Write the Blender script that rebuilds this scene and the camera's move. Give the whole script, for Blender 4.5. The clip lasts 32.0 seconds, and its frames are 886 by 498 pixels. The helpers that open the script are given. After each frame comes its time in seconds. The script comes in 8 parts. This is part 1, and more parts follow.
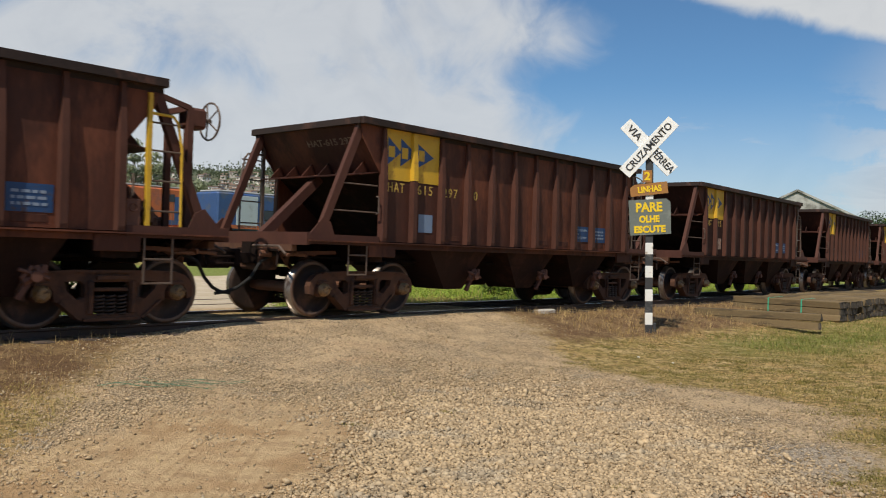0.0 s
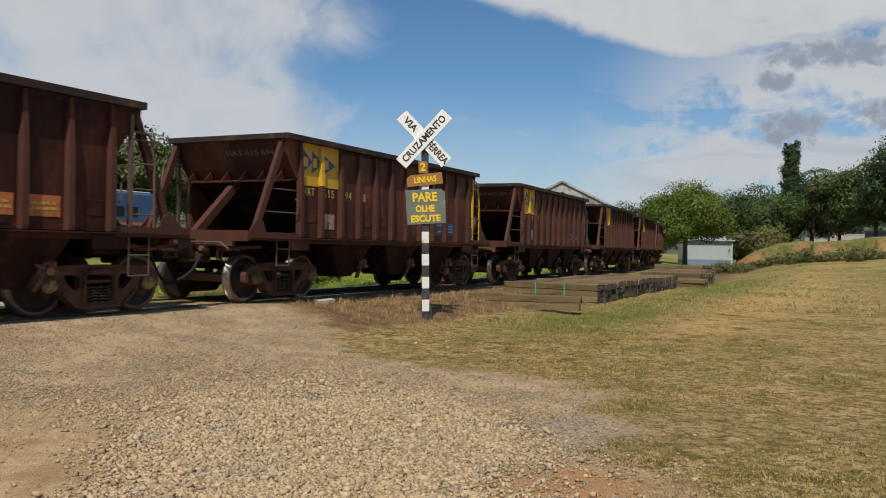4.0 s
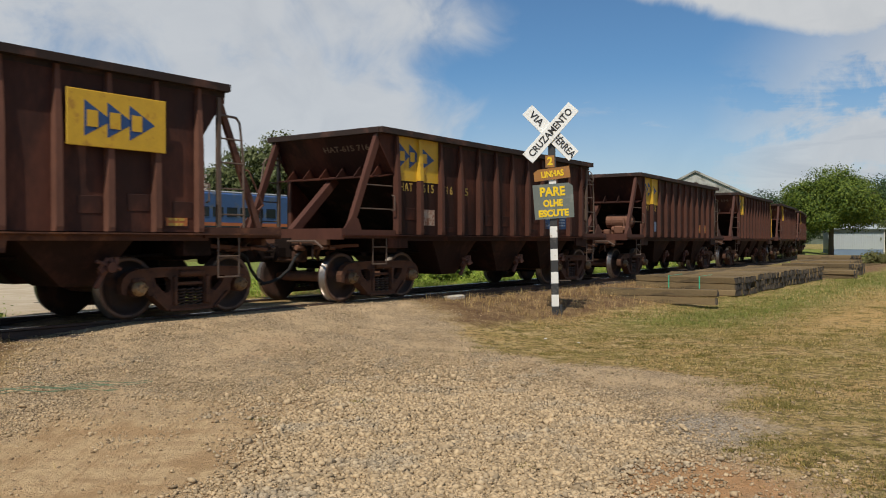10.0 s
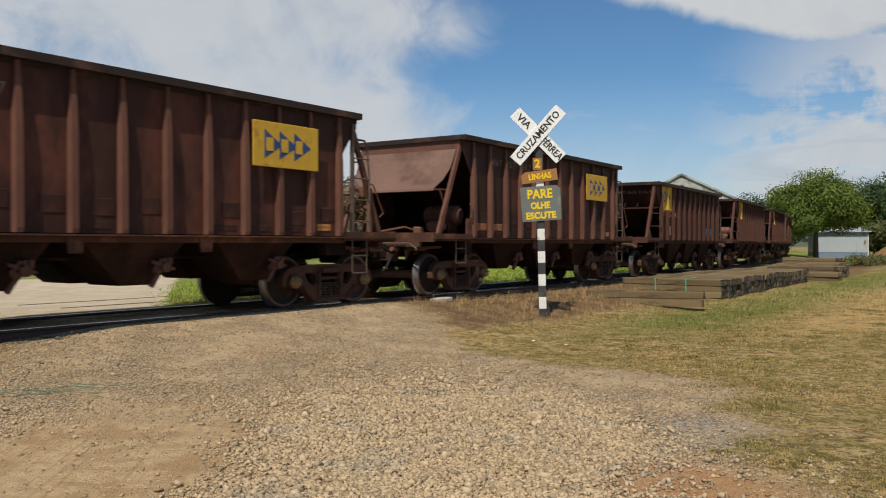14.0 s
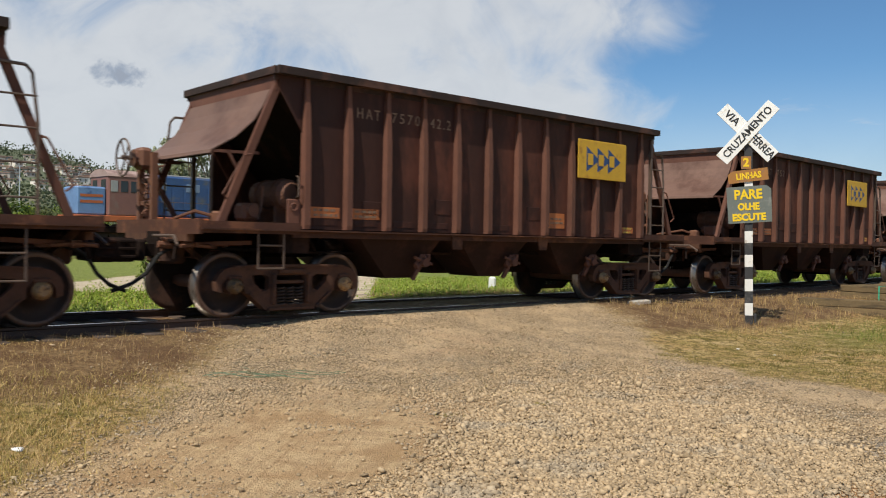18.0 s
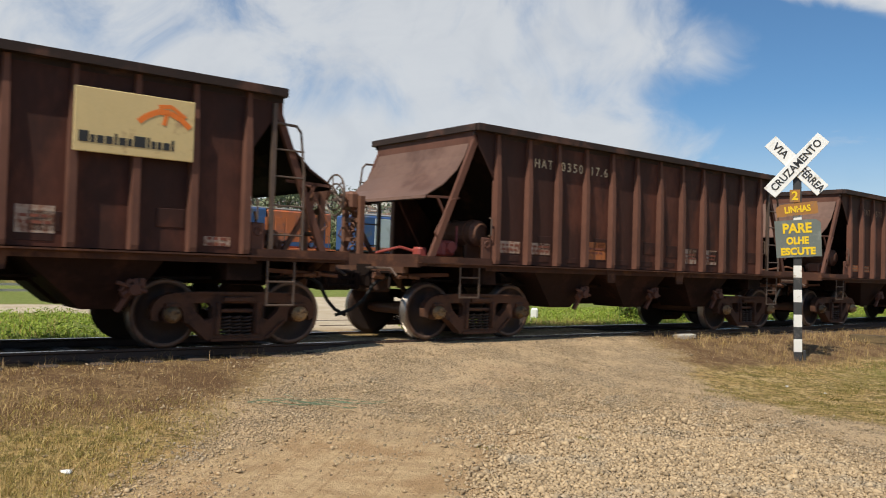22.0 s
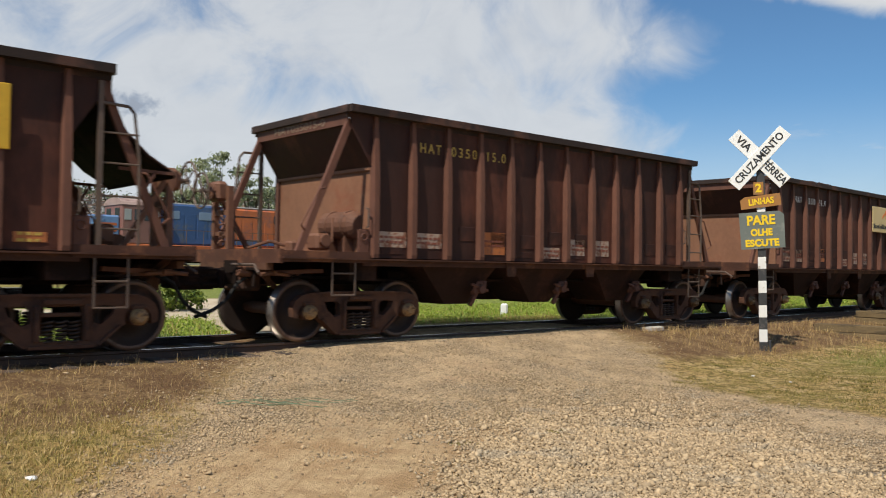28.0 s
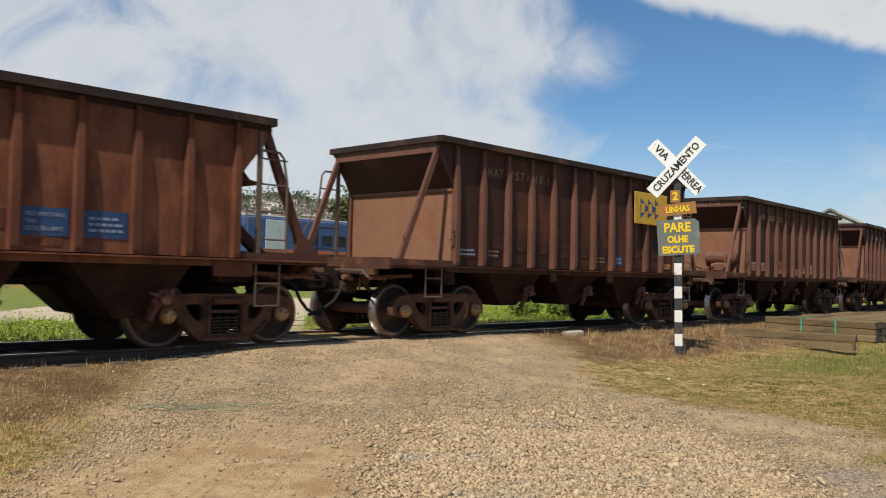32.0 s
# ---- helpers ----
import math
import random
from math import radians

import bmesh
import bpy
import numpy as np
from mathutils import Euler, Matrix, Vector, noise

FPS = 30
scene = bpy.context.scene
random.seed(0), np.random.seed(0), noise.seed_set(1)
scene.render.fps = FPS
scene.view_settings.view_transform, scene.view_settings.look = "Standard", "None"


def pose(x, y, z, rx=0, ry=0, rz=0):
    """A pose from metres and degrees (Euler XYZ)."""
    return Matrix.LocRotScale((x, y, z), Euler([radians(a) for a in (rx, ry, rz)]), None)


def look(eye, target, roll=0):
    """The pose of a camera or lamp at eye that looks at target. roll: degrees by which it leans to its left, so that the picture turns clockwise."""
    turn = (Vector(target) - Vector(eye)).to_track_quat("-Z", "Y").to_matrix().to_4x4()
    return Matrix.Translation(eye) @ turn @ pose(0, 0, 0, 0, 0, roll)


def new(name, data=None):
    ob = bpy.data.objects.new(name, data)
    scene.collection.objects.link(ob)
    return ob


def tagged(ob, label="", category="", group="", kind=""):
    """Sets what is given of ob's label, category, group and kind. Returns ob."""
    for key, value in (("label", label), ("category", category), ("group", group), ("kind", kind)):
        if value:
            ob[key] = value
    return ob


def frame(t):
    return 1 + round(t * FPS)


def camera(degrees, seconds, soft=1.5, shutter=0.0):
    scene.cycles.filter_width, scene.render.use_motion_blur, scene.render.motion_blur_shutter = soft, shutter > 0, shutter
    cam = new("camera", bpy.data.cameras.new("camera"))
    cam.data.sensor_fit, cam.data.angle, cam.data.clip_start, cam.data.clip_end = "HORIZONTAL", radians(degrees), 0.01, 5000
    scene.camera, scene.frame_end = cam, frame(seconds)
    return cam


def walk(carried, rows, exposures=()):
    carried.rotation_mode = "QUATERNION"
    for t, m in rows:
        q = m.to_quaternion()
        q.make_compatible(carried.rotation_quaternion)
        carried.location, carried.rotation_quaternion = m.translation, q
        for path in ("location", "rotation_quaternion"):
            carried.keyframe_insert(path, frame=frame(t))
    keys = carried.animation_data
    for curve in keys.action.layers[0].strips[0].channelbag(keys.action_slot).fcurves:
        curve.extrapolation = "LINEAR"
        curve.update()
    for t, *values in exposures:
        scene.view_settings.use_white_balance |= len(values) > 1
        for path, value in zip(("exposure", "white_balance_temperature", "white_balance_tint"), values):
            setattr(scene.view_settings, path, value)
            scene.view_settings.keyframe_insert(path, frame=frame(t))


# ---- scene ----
EXP_A, EXP_B = -0.16, 0.08
cam = camera(55.90, 32.0, soft=1.05, shutter=0.3)
# seconds, eye x y z, yaw, pitch, roll
PATH = [
    (0.0, -0.037, 0.034, 1.584, 0.00, 0.18, -1.83),
    (0.5, -0.027, 0.030, 1.575, -1.97, 0.18, -1.29),
    (1.0, -0.004, 0.010, 1.582, -3.90, 0.14, -0.95),
    (1.5, 0.013, -0.007, 1.578, -5.88, 0.12, -1.03),
    (2.0, 0.023, -0.003, 1.575, -8.00, 0.03, -1.00),
    (2.5, 0.023, 0.009, 1.585, -9.83, -0.13, -1.13),
    (3.0, 0.025, 0.011, 1.591, -10.41, -0.13, -1.17),
    (3.5, 0.042, 0.012, 1.597, -12.64, -0.15, -1.06),
    (4.0, 0.041, 0.019, 1.592, -14.81, -0.16, -1.18),
    (4.5, 0.057, 0.009, 1.596, -14.98, -0.19, -1.11),
    (6.5, 0.055, 0.023, 1.594, -14.53, -0.25, -0.92),
    (7.0, 0.051, 0.025, 1.589, -14.25, -0.25, -1.01),
    (7.5, 0.046, 0.021, 1.589, -12.73, -0.25, -0.82),
    (8.0, 0.035, 0.015, 1.591, -9.71, -0.38, -0.69),
    (8.5, 0.033, 0.028, 1.588, -7.15, -0.42, -0.38),
    (9.0, 0.034, 0.028, 1.588, -5.72, -0.46, -0.07),
    (9.5, 0.027, 0.005, 1.596, -5.54, -0.54, -0.03),
    (10.0, 0.032, -0.001, 1.590, -6.05, -0.54, -0.01),
    (10.5, 0.040, 0.009, 1.589, -7.06, -0.55, 0.01),
    (11.0, 0.039, 0.008, 1.588, -8.08, -0.49, -0.03),
    (11.5, 0.048, 0.003, 1.586, -7.23, -0.47, 0.26),
    (12.0, 0.033, -0.025, 1.597, -5.90, -0.50, -0.16),
    (12.5, 0.026, -0.016, 1.591, -7.24, -0.41, -0.14),
    (13.0, 0.031, -0.008, 1.595, -6.92, -0.28, -0.13),
    (13.5, 0.029, 0.012, 1.582, -8.00, -0.36, -0.02),
    (15.5, 0.020, -0.005, 1.594, 2.76, -0.40, -0.51),
    (16.0, -0.001, 0.010, 1.599, 5.55, -0.54, -0.63),
    (16.5, -0.006, 0.032, 1.596, 7.06, -0.61, -0.63),
    (17.0, -0.016, 0.026, 1.598, 6.82, -0.58, -1.13),
    (17.5, -0.018, 0.008, 1.603, 6.24, -0.65, -1.19),
    (18.0, -0.011, -0.014, 1.604, 6.37, -0.62, -1.12),
    (18.5, -0.012, -0.017, 1.606, 6.73, -0.54, -1.05),
    (19.0, -0.022, -0.006, 1.607, 7.90, -0.54, -1.13),
    (19.5, -0.038, -0.002, 1.604, 8.88, -0.59, -1.44),
    (20.0, -0.044, -0.011, 1.606, 9.16, -0.54, -1.80),
    (20.5, -0.036, -0.024, 1.613, 9.07, -0.39, -2.03),
    (21.0, -0.048, -0.025, 1.610, 9.32, 0.16, -2.01),
    (21.5, -0.025, -0.037, 1.613, 8.98, 1.20, -1.91),
    (22.0, -0.033, -0.029, 1.614, 9.21, 1.34, -1.88),
    (22.5, -0.039, -0.031, 1.624, 9.47, 1.40, -1.95),
    (23.0, -0.038, -0.021, 1.615, 9.55, 1.41, -1.84),
    (23.5, -0.043, -0.013, 1.616, 8.98, 1.37, -1.75),
    (24.0, -0.027, -0.003, 1.618, 7.85, 1.39, -1.45),
    (24.5, -0.023, 0.012, 1.619, 6.32, 1.34, -1.28),
    (26.5, -0.019, 0.002, 1.596, 4.90, 1.43, -0.89),
    (27.0, -0.022, -0.021, 1.601, 4.36, 1.31, -0.69),
    (27.5, -0.025, -0.021, 1.603, 6.51, 1.28, -0.83),
    (28.0, -0.024, -0.022, 1.607, 7.14, 1.20, -0.93),
    (28.5, -0.019, -0.031, 1.603, 7.64, 1.29, -0.98),
    (29.0, -0.020, -0.034, 1.604, 7.06, 1.40, -1.23),
    (29.5, -0.024, -0.038, 1.604, 7.16, 1.45, -1.51),
    (30.0, -0.030, -0.032, 1.601, 6.68, 1.54, -1.75),
    (30.5, -0.024, 0.002, 1.593, 5.78, 1.59, -1.83),
    (31.0, -0.015, 0.042, 1.580, 3.58, 1.63, -1.61),
    (31.5, -0.009, 0.026, 1.589, 2.54, 1.60, -1.56),
    (32.0, -0.013, 0.033, 1.581, 1.93, 1.64, -1.47),
]
walk(cam, [(t, pose(x, y, z, 90 + p, r, yw)) for t, x, y, z, yw, p, r in PATH], [(0.0, -0.03), (1.5, -0.06), (3.0, EXP_A), (9.0, EXP_A), (11.0, -0.10), (13.5, -0.10), (15.5, -0.20), (16.0, -0.17), (17.0, EXP_B), (32.0, EXP_B)])

# ---- world, sun ----
U, N = Vector((0.6771, 0.7359, 0)), Vector((0.7359, -0.6771, 0))  # along the track, towards the viewer
Z = Vector((0, 0, 1))
SUN = (-2.9 * U + 1.0 * N + 4.5 * Z).normalized()
sun = new("sun", bpy.data.lights.new("sun", "SUN"))
sun.data.energy, sun.data.angle, sun.data.color = 5.0, radians(0.55), (1.0, 0.93, 0.80)
sun.matrix_world = look(SUN * 50, (0, 0, 0))


def make_world():
    w = bpy.data.worlds.new("sky")
    w.use_nodes = True
    scene.world = w
    nt = w.node_tree
    nt.nodes.clear()
    nd = lambda kind, **kw: node(nt, kind, **kw)
    out, bg, sky = nd("ShaderNodeOutputWorld"), nd("ShaderNodeBackground"), nd("ShaderNodeTexSky")
    sky.sky_type, sky.sun_disc = "NISHITA", False
    sky.sun_elevation, sky.sun_rotation = math.asin(SUN.z), math.atan2(SUN.x, SUN.y)
    sky.air_density, sky.dust_density, sky.ozone_density, sky.altitude = 1.0, 0.6, 3.0, 750
    tc = nd("ShaderNodeTexCoord")
    D = tc.outputs["Generated"]
    # sky plane coordinates: clouds lie on a sheet overhead
    sep = nd("ShaderNodeSeparateXYZ")
    nt.links.new(D, sep.inputs[0])
    M = lambda op, a, b=0.0, c=0.0: mnode(nt, op, a, b, c)
    zc = M("MAXIMUM", sep.outputs[2], 0.0)
    den = M("ADD", zc, 0.10)
    px, py = M("DIVIDE", sep.outputs[0], den), M("DIVIDE", sep.outputs[1], den)
    comb = nd("ShaderNodeCombineXYZ")
    nt.links.new(px, comb.inputs[0]), nt.links.new(py, comb.inputs[1])
    az = M("ARCTAN2", sep.outputs[0], sep.outputs[1])
    el = M("ARCSINE", sep.outputs[2])
    azd, eld = M("MULTIPLY", az, 57.2958), M("MULTIPLY", el, 57.2958)

    def fbm(scale, detail, rough, dist=0.0, vec=None):
        t = nd("ShaderNodeTexNoise")
        t.inputs["Scale"].default_value, t.inputs["Detail"].default_value = scale, detail
        t.inputs["Roughness"].default_value, t.inputs["Distortion"].default_value = rough, dist
        nt.links.new(vec or comb.outputs[0], t.inputs["Vector"])
        return t.outputs["Fac"]

    def step(v, a, b):
        r = nd("ShaderNodeMapRange", interpolation_type="SMOOTHSTEP")
        r.inputs["From Min"].default_value, r.inputs["From Max"].default_value = a, b
        nt.links.new(v, r.inputs["Value"])
        return r.outputs["Result"]

    ang = nd("ShaderNodeCombineXYZ")
    nt.links.new(azd, ang.inputs[0]), nt.links.new(eld, ang.inputs[1])
    n1, n2 = fbm(1.1, 7, 0.58, 0.6), fbm(0.26, 6, 0.55, 0.6, ang.outputs[0])
    wob = M("MULTIPLY", M("SUBTRACT", n2, 0.5), 10.0)
    # broad veil of high cloud in the north, ending in a ragged edge; clear blue overhead and behind
    bulge = M("MULTIPLY", M("SINE", M("MULTIPLY", M("SUBTRACT", eld, 9.6), 0.9)), 1.4)
    edge = M("ADD", M("ADD", azd, bulge), wob)
    veil = M("SUBTRACT", 1.0, step(edge, CL_A - 4.2, CL_A + 3.6))
    n6 = fbm(0.10, 6, 0.6, 0.8, ang.outputs[0])
    thin = M("SUBTRACT", 1.0, M("MULTIPLY", step(M("MULTIPLY", n6, step(eld, 3.0, 12.0)), 0.46, 0.80), 0.9))
    veil = M("MULTIPLY", M("MULTIPLY", veil, thin), M("MULTIPLY", M("SUBTRACT", 1.0, step(eld, 24.0, 42.0)), step(azd, -105.0, -70.0)))
    # bright cloud mass high in the north-east with a sloping lower edge
    low_edge = M("MAXIMUM", M("SUBTRACT", 21.65, M("MULTIPLY", azd, 0.31)), M("ADD", 8.6, M("MULTIPLY", azd, 0.12)))
    e2 = M("ADD", M("SUBTRACT", eld, low_edge), M("MULTIPLY", wob, 0.22))
    mass = M("MULTIPLY", M("MULTIPLY", step(e2, -0.35, 0.75), step(M("ADD", azd, wob), 9.0, 13.5)), M("SUBTRACT", 1.0, step(eld, 24.0, 40.0)))
    mass = M("MULTIPLY", mass, M("SUBTRACT", 1.0, step(azd, 85.0, 110.0)))
    # layered cloud low over the east
    n3 = fbm(0.30, 6, 0.62, 0.4, ang.outputs[0])
    streak = nd("ShaderNodeCombineXYZ")
    nt.links.new(M("MULTIPLY", azd, 0.35), streak.inputs[0]), nt.links.new(M("MULTIPLY", eld, 1.6), streak.inputs[1])
    n4 = fbm(0.24, 7, 0.62, 0.5, streak.outputs[0])
    east = step(M("SUBTRACT", azd, M("MULTIPLY", eld, 0.9)), 12.0, 27.0)
    low = M("MULTIPLY", M("MULTIPLY", east, step(M("ADD", M("MULTIPLY", n3, 0.5), M("MULTIPLY", n4, 0.5)), 0.36, 0.52)), M("SUBTRACT", 1.0, step(azd, 80.0, 110.0)))
    wisps = M("MULTIPLY", step(n4, 0.55, 0.78), M("SUBTRACT", 1.0, step(eld, 3.0, 13.0)))
    haze = M("MULTIPLY", M("SUBTRACT", 1.0, step(eld, 0.0, 12.0)), 0.62)
    cover = M("MAXIMUM", M("MAXIMUM", M("MULTIPLY", veil, 0.9), mass), M("MAXIMUM", M("MULTIPLY", low, 0.92), M("MAXIMUM", wisps, haze)))

    n7 = fbm(0.9, 6, 0.6, 0.3, ang.outputs[0])

    def lump(a0, e0, wa, we):
        """A small grey cumulus with ragged edge."""
        u = M("DIVIDE", M("SUBTRACT", azd, a0), wa)
        v = M("DIVIDE", M("SUBTRACT", eld, e0), we)
        r = M("ADD", M("ADD", M("MULTIPLY", u, u), M("MULTIPLY", v, v)), M("MULTIPLY", M("SUBTRACT", n7, 0.5), 4.5))
        return M("SUBTRACT", 1.0, step(r, -0.1, 1.5))

    lumps = M("MAXIMUM", M("MAXIMUM", lump(37.2, 7.9, 2.1, 1.25), lump(42.4, 8.6, 1.9, 0.9)), M("MAXIMUM", lump(-27.8, 10.1, 1.7, 0.8), lump(36.2, 10.9, 1.2, 0.8)))
    lumps = M("MAXIMUM", lumps, lump(40.5, 12.3, 5.5, 0.9))
    cover = M("MAXIMUM", cover, lumps)
    n5 = fbm(0.22, 6, 0.62, 0.5, streak.outputs[0])
    grey = M("MULTIPLY", M("MULTIPLY", step(n5, 0.47, 0.66), M("MAXIMUM", M("MULTIPLY", east, 0.8), 0.15)), 0.34)
    grey2 = M("MULTIPLY", step(n2, 0.40, 0.70), 0.12)
    lum = M("SUBTRACT", 1.0, M("MAXIMUM", M("MULTIPLY", lumps, 0.70), M("MAXIMUM", grey, grey2)))
    ccol = nd("ShaderNodeMix", data_type="RGBA")
    ccol.inputs[6].default_value, ccol.inputs[7].default_value = (1.75, 2.3, 3.3, 1), (*CLOUD, 1)
    nt.links.new(lum, ccol.inputs[0])
    mix = nd("ShaderNodeMix", data_type="RGBA")
    tint = nd("ShaderNodeMix", data_type="RGBA", blend_type="MULTIPLY")
    tint.inputs[0].default_value = 1.0
    tint.inputs[7].default_value = SKY_TINT
    nt.links.new(sky.outputs[0], tint.inputs[6])
    nt.links.new(cover, mix.inputs[0]), nt.links.new(tint.outputs[2], mix.inputs[6]), nt.links.new(ccol.outputs[2], mix.inputs[7])
    nt.links.new(mix.outputs[2], bg.inputs[0])
    bg.inputs[1].default_value = SKY_STRENGTH
    nt.links.new(bg.outputs[0], out.inputs[0])


def node(nt, kind, data_type="", blend_type="", interpolation_type=""):
    n = nt.nodes.new(kind)
    if data_type:
        n.data_type = data_type
    if blend_type:
        n.blend_type = blend_type
    if interpolation_type:
        n.interpolation_type = interpolation_type
    return n


def mnode(nt, op, a, b=0.0, c=0.0):
    n = nt.nodes.new("ShaderNodeMath")
    n.operation = op
    for i, v in enumerate((a, b, c)):
        if isinstance(v, (int, float)):
            n.inputs[i].default_value = v
        else:
            nt.links.new(v, n.inputs[i])
    return n.outputs[0]


SKY_STRENGTH, SKY_TINT, CLOUD, CL_A = 0.10, (0.66, 0.90, 1.02, 1), (6.35, 6.55, 6.75), 6.0
make_world()
scene.view_settings.exposure = 0.0

# ---- materials ----


def surface(name, base, rough=0.7, metal=0.0, var=0.25, scale=3.0, dark=None, dark_amt=0.0, dark_scale=1.2, bump=0.15, bump_scale=30.0, rand=0.0, spec=0.5, stretch=(1, 1, 1), island=False):
    """Base colour with grain, blotches of a second colour, and fine relief."""
    m = bpy.data.materials.new(name)
    m.use_nodes = True
    nt = m.node_tree
    bs = nt.nodes["Principled BSDF"]
    L = nt.links.new
    tc, mp = node(nt, "ShaderNodeTexCoord"), node(nt, "ShaderNodeMapping")
    L(tc.outputs["Object"], mp.inputs["Vector"])
    mp.inputs["Scale"].default_value = stretch

    def noise_tex(sc, detail=6, rg=0.6):
        t = node(nt, "ShaderNodeTexNoise")
        t.inputs["Scale"].default_value, t.inputs["Detail"].default_value, t.inputs["Roughness"].default_value = sc, detail, rg
        L(mp.outputs[0], t.inputs["Vector"])
        return t.outputs["Fac"]

    g = noise_tex(scale)
    fine = noise_tex(scale * 9, 4)
    v = mnode(nt, "ADD", mnode(nt, "MULTIPLY", mnode(nt, "SUBTRACT", g, 0.5), 2.4 * var), mnode(nt, "MULTIPLY", mnode(nt, "SUBTRACT", fine, 0.5), 1.4 * var))
    if rand:
        if island:
            oi = node(nt, "ShaderNodeNewGeometry").outputs["Random Per Island"]
        else:
            oi = node(nt, "ShaderNodeObjectInfo").outputs["Random"]
        v = mnode(nt, "ADD", v, mnode(nt, "MULTIPLY", mnode(nt, "SUBTRACT", oi, 0.5), 2 * rand))
    val = mnode(nt, "MAXIMUM", mnode(nt, "ADD", v, 1.0), 0.1)
    sc = node(nt, "ShaderNodeVectorMath")
    sc.operation = "SCALE"
    sc.inputs[0].default_value = base[:3]
    col = sc.outputs[0]
    if dark is not None:
        mx = node(nt, "ShaderNodeMix", data_type="RGBA")
        b = noise_tex(dark_scale, 7, 0.65)
        mr = node(nt, "ShaderNodeMapRange", interpolation_type="SMOOTHSTEP")
        mr.inputs["From Min"].default_value, mr.inputs["From Max"].default_value = 0.62 - 0.3 * dark_amt, 0.72 - 0.2 * dark_amt
        L(b, mr.inputs["Value"])
        L(mr.outputs[0], mx.inputs[0])
        mx.inputs[6].default_value, mx.inputs[7].default_value = (*base[:3], 1), (*dark[:3], 1)
        L(mx.outputs[2], sc.inputs[0])
    L(val, sc.inputs["Scale"])
    L(col, bs.inputs["Base Color"])
    bs.inputs["Metallic"].default_value = metal
    bs.inputs["Specular IOR Level"].default_value = spec
    L(mnode(nt, "ADD", mnode(nt, "MULTIPLY", mnode(nt, "SUBTRACT", g, 0.5), 0.3), rough), bs.inputs["Roughness"])
    if bump:
        bp = node(nt, "ShaderNodeBump")
        bp.inputs["Strength"].default_value, bp.inputs["Distance"].default_value = bump, 0.02
        L(noise_tex(bump_scale, 5), bp.inputs["Height"])
        L(bp.outputs[0], bs.inputs["Normal"])
    return m


RUST_A = surface("weathered_oxide_paint", (0.028, 0.0092, 0.0060), 0.72, 0.0, 0.46, 1.6, (0.068, 0.0205, 0.0115), 0.5, 0.9, 0.12, 40, 0.10, 0.2, (1, 1, 0.35))
RUST_B = surface("brown_oxide_paint", (0.040, 0.0138, 0.0090), 0.72, 0.0, 0.48, 1.4, (0.088, 0.0285, 0.0165), 0.45, 0.8, 0.12, 40, 0.10, 0.3, (1, 1, 0.4))
RUST_C = surface("orange_rust", (0.095, 0.031, 0.016), 0.78, 0.0, 0.40, 1.8, (0.18, 0.064, 0.030), 0.6, 1.1, 0.15, 40, 0.10, 0.3, (1, 1, 0.4))
RUST_D = surface("orange_brown_oxide_paint", (0.058, 0.0185, 0.0105), 0.72, 0.0, 0.42, 1.6, (0.12, 0.037, 0.018), 0.5, 0.9, 0.12, 40, 0.10, 0.3, (1, 1, 0.35))
RIB_A = surface("rib_oxide_paint", (0.074, 0.027, 0.017), 0.75, 0.0, 0.3, 2.0, (0.075, 0.027, 0.018), 0.5, 1.5, 0.12, 40, 0.12, 0.3, (1, 1, 0.4))
RIB_B = surface("rib_brown_paint", (0.130, 0.056, 0.037), 0.75, 0.0, 0.3, 2.0, (0.10, 0.042, 0.028), 0.5, 1.5, 0.12, 40, 0.12, 0.3, (1, 1, 0.4))
CHUTE = surface("dark_chute_steel", (0.026, 0.0125, 0.0092), 0.8, 0.0, 0.4, 2.0, (0.050, 0.021, 0.014), 0.45, 1.5, 0.15, 40, 0.1, 0.12)
RIM = surface("dirty_rim_steel", (0.028, 0.017, 0.014), 0.8, 0.0, 0.4, 2.0, (0.085, 0.04, 0.028), 0.35, 1.5, 0.1, 40, 0.1, 0.3)
# paler than the side sheets: the sun on the ends is put in
END_A = surface("pale_sunlit_end_sheet", (0.215, 0.102, 0.058), 0.75, 0.0, 0.25, 1.2, (0.2, 0.075, 0.04), 0.4, 0.8, 0.1, 40, 0.12, 0.3)
HOODM = surface("dusty_hood_sheet", (0.155, 0.088, 0.064), 0.55, 0.0, 0.3, 1.0, (0.10, 0.05, 0.035), 0.45, 0.7, 0.1, 40, 0.12, 0.3)
# dirt, with the shade under the wagons put into the tone
UNDER = surface("underframe_grime_and_shade", (0.014, 0.0085, 0.0068), 0.85, 0.0, 0.4, 3.0, (0.034, 0.017, 0.0125), 0.4, 2.0, 0.2, 40, 0.1, 0.1)
BOGIE = surface("bogie_brown_dust", (0.092, 0.043, 0.026), 0.85, 0.0, 0.35, 4.0, (0.045, 0.024, 0.018), 0.45, 2.5, 0.25, 50, 0.12, 0.25)
SPRING = surface("spring_steel", (0.05, 0.032, 0.026), 0.6, 0.3, 0.3, 6.0, bump=0.1)
WHEEL = surface("wheel_steel_rusty", (0.030, 0.0165, 0.012), 0.75, 0.1, 0.35, 4.0, (0.075, 0.035, 0.023), 0.3, 2.0, 0.1, 60)
# rim face paler than the disc: wear plus its highlight put in the colour
WHEELRIM = surface("worn_wheel_rim_highlight", (0.15, 0.088, 0.06), 0.5, 0.4, 0.35, 6.0, (0.07, 0.04, 0.028), 0.4, 3.0, 0.1, 60)
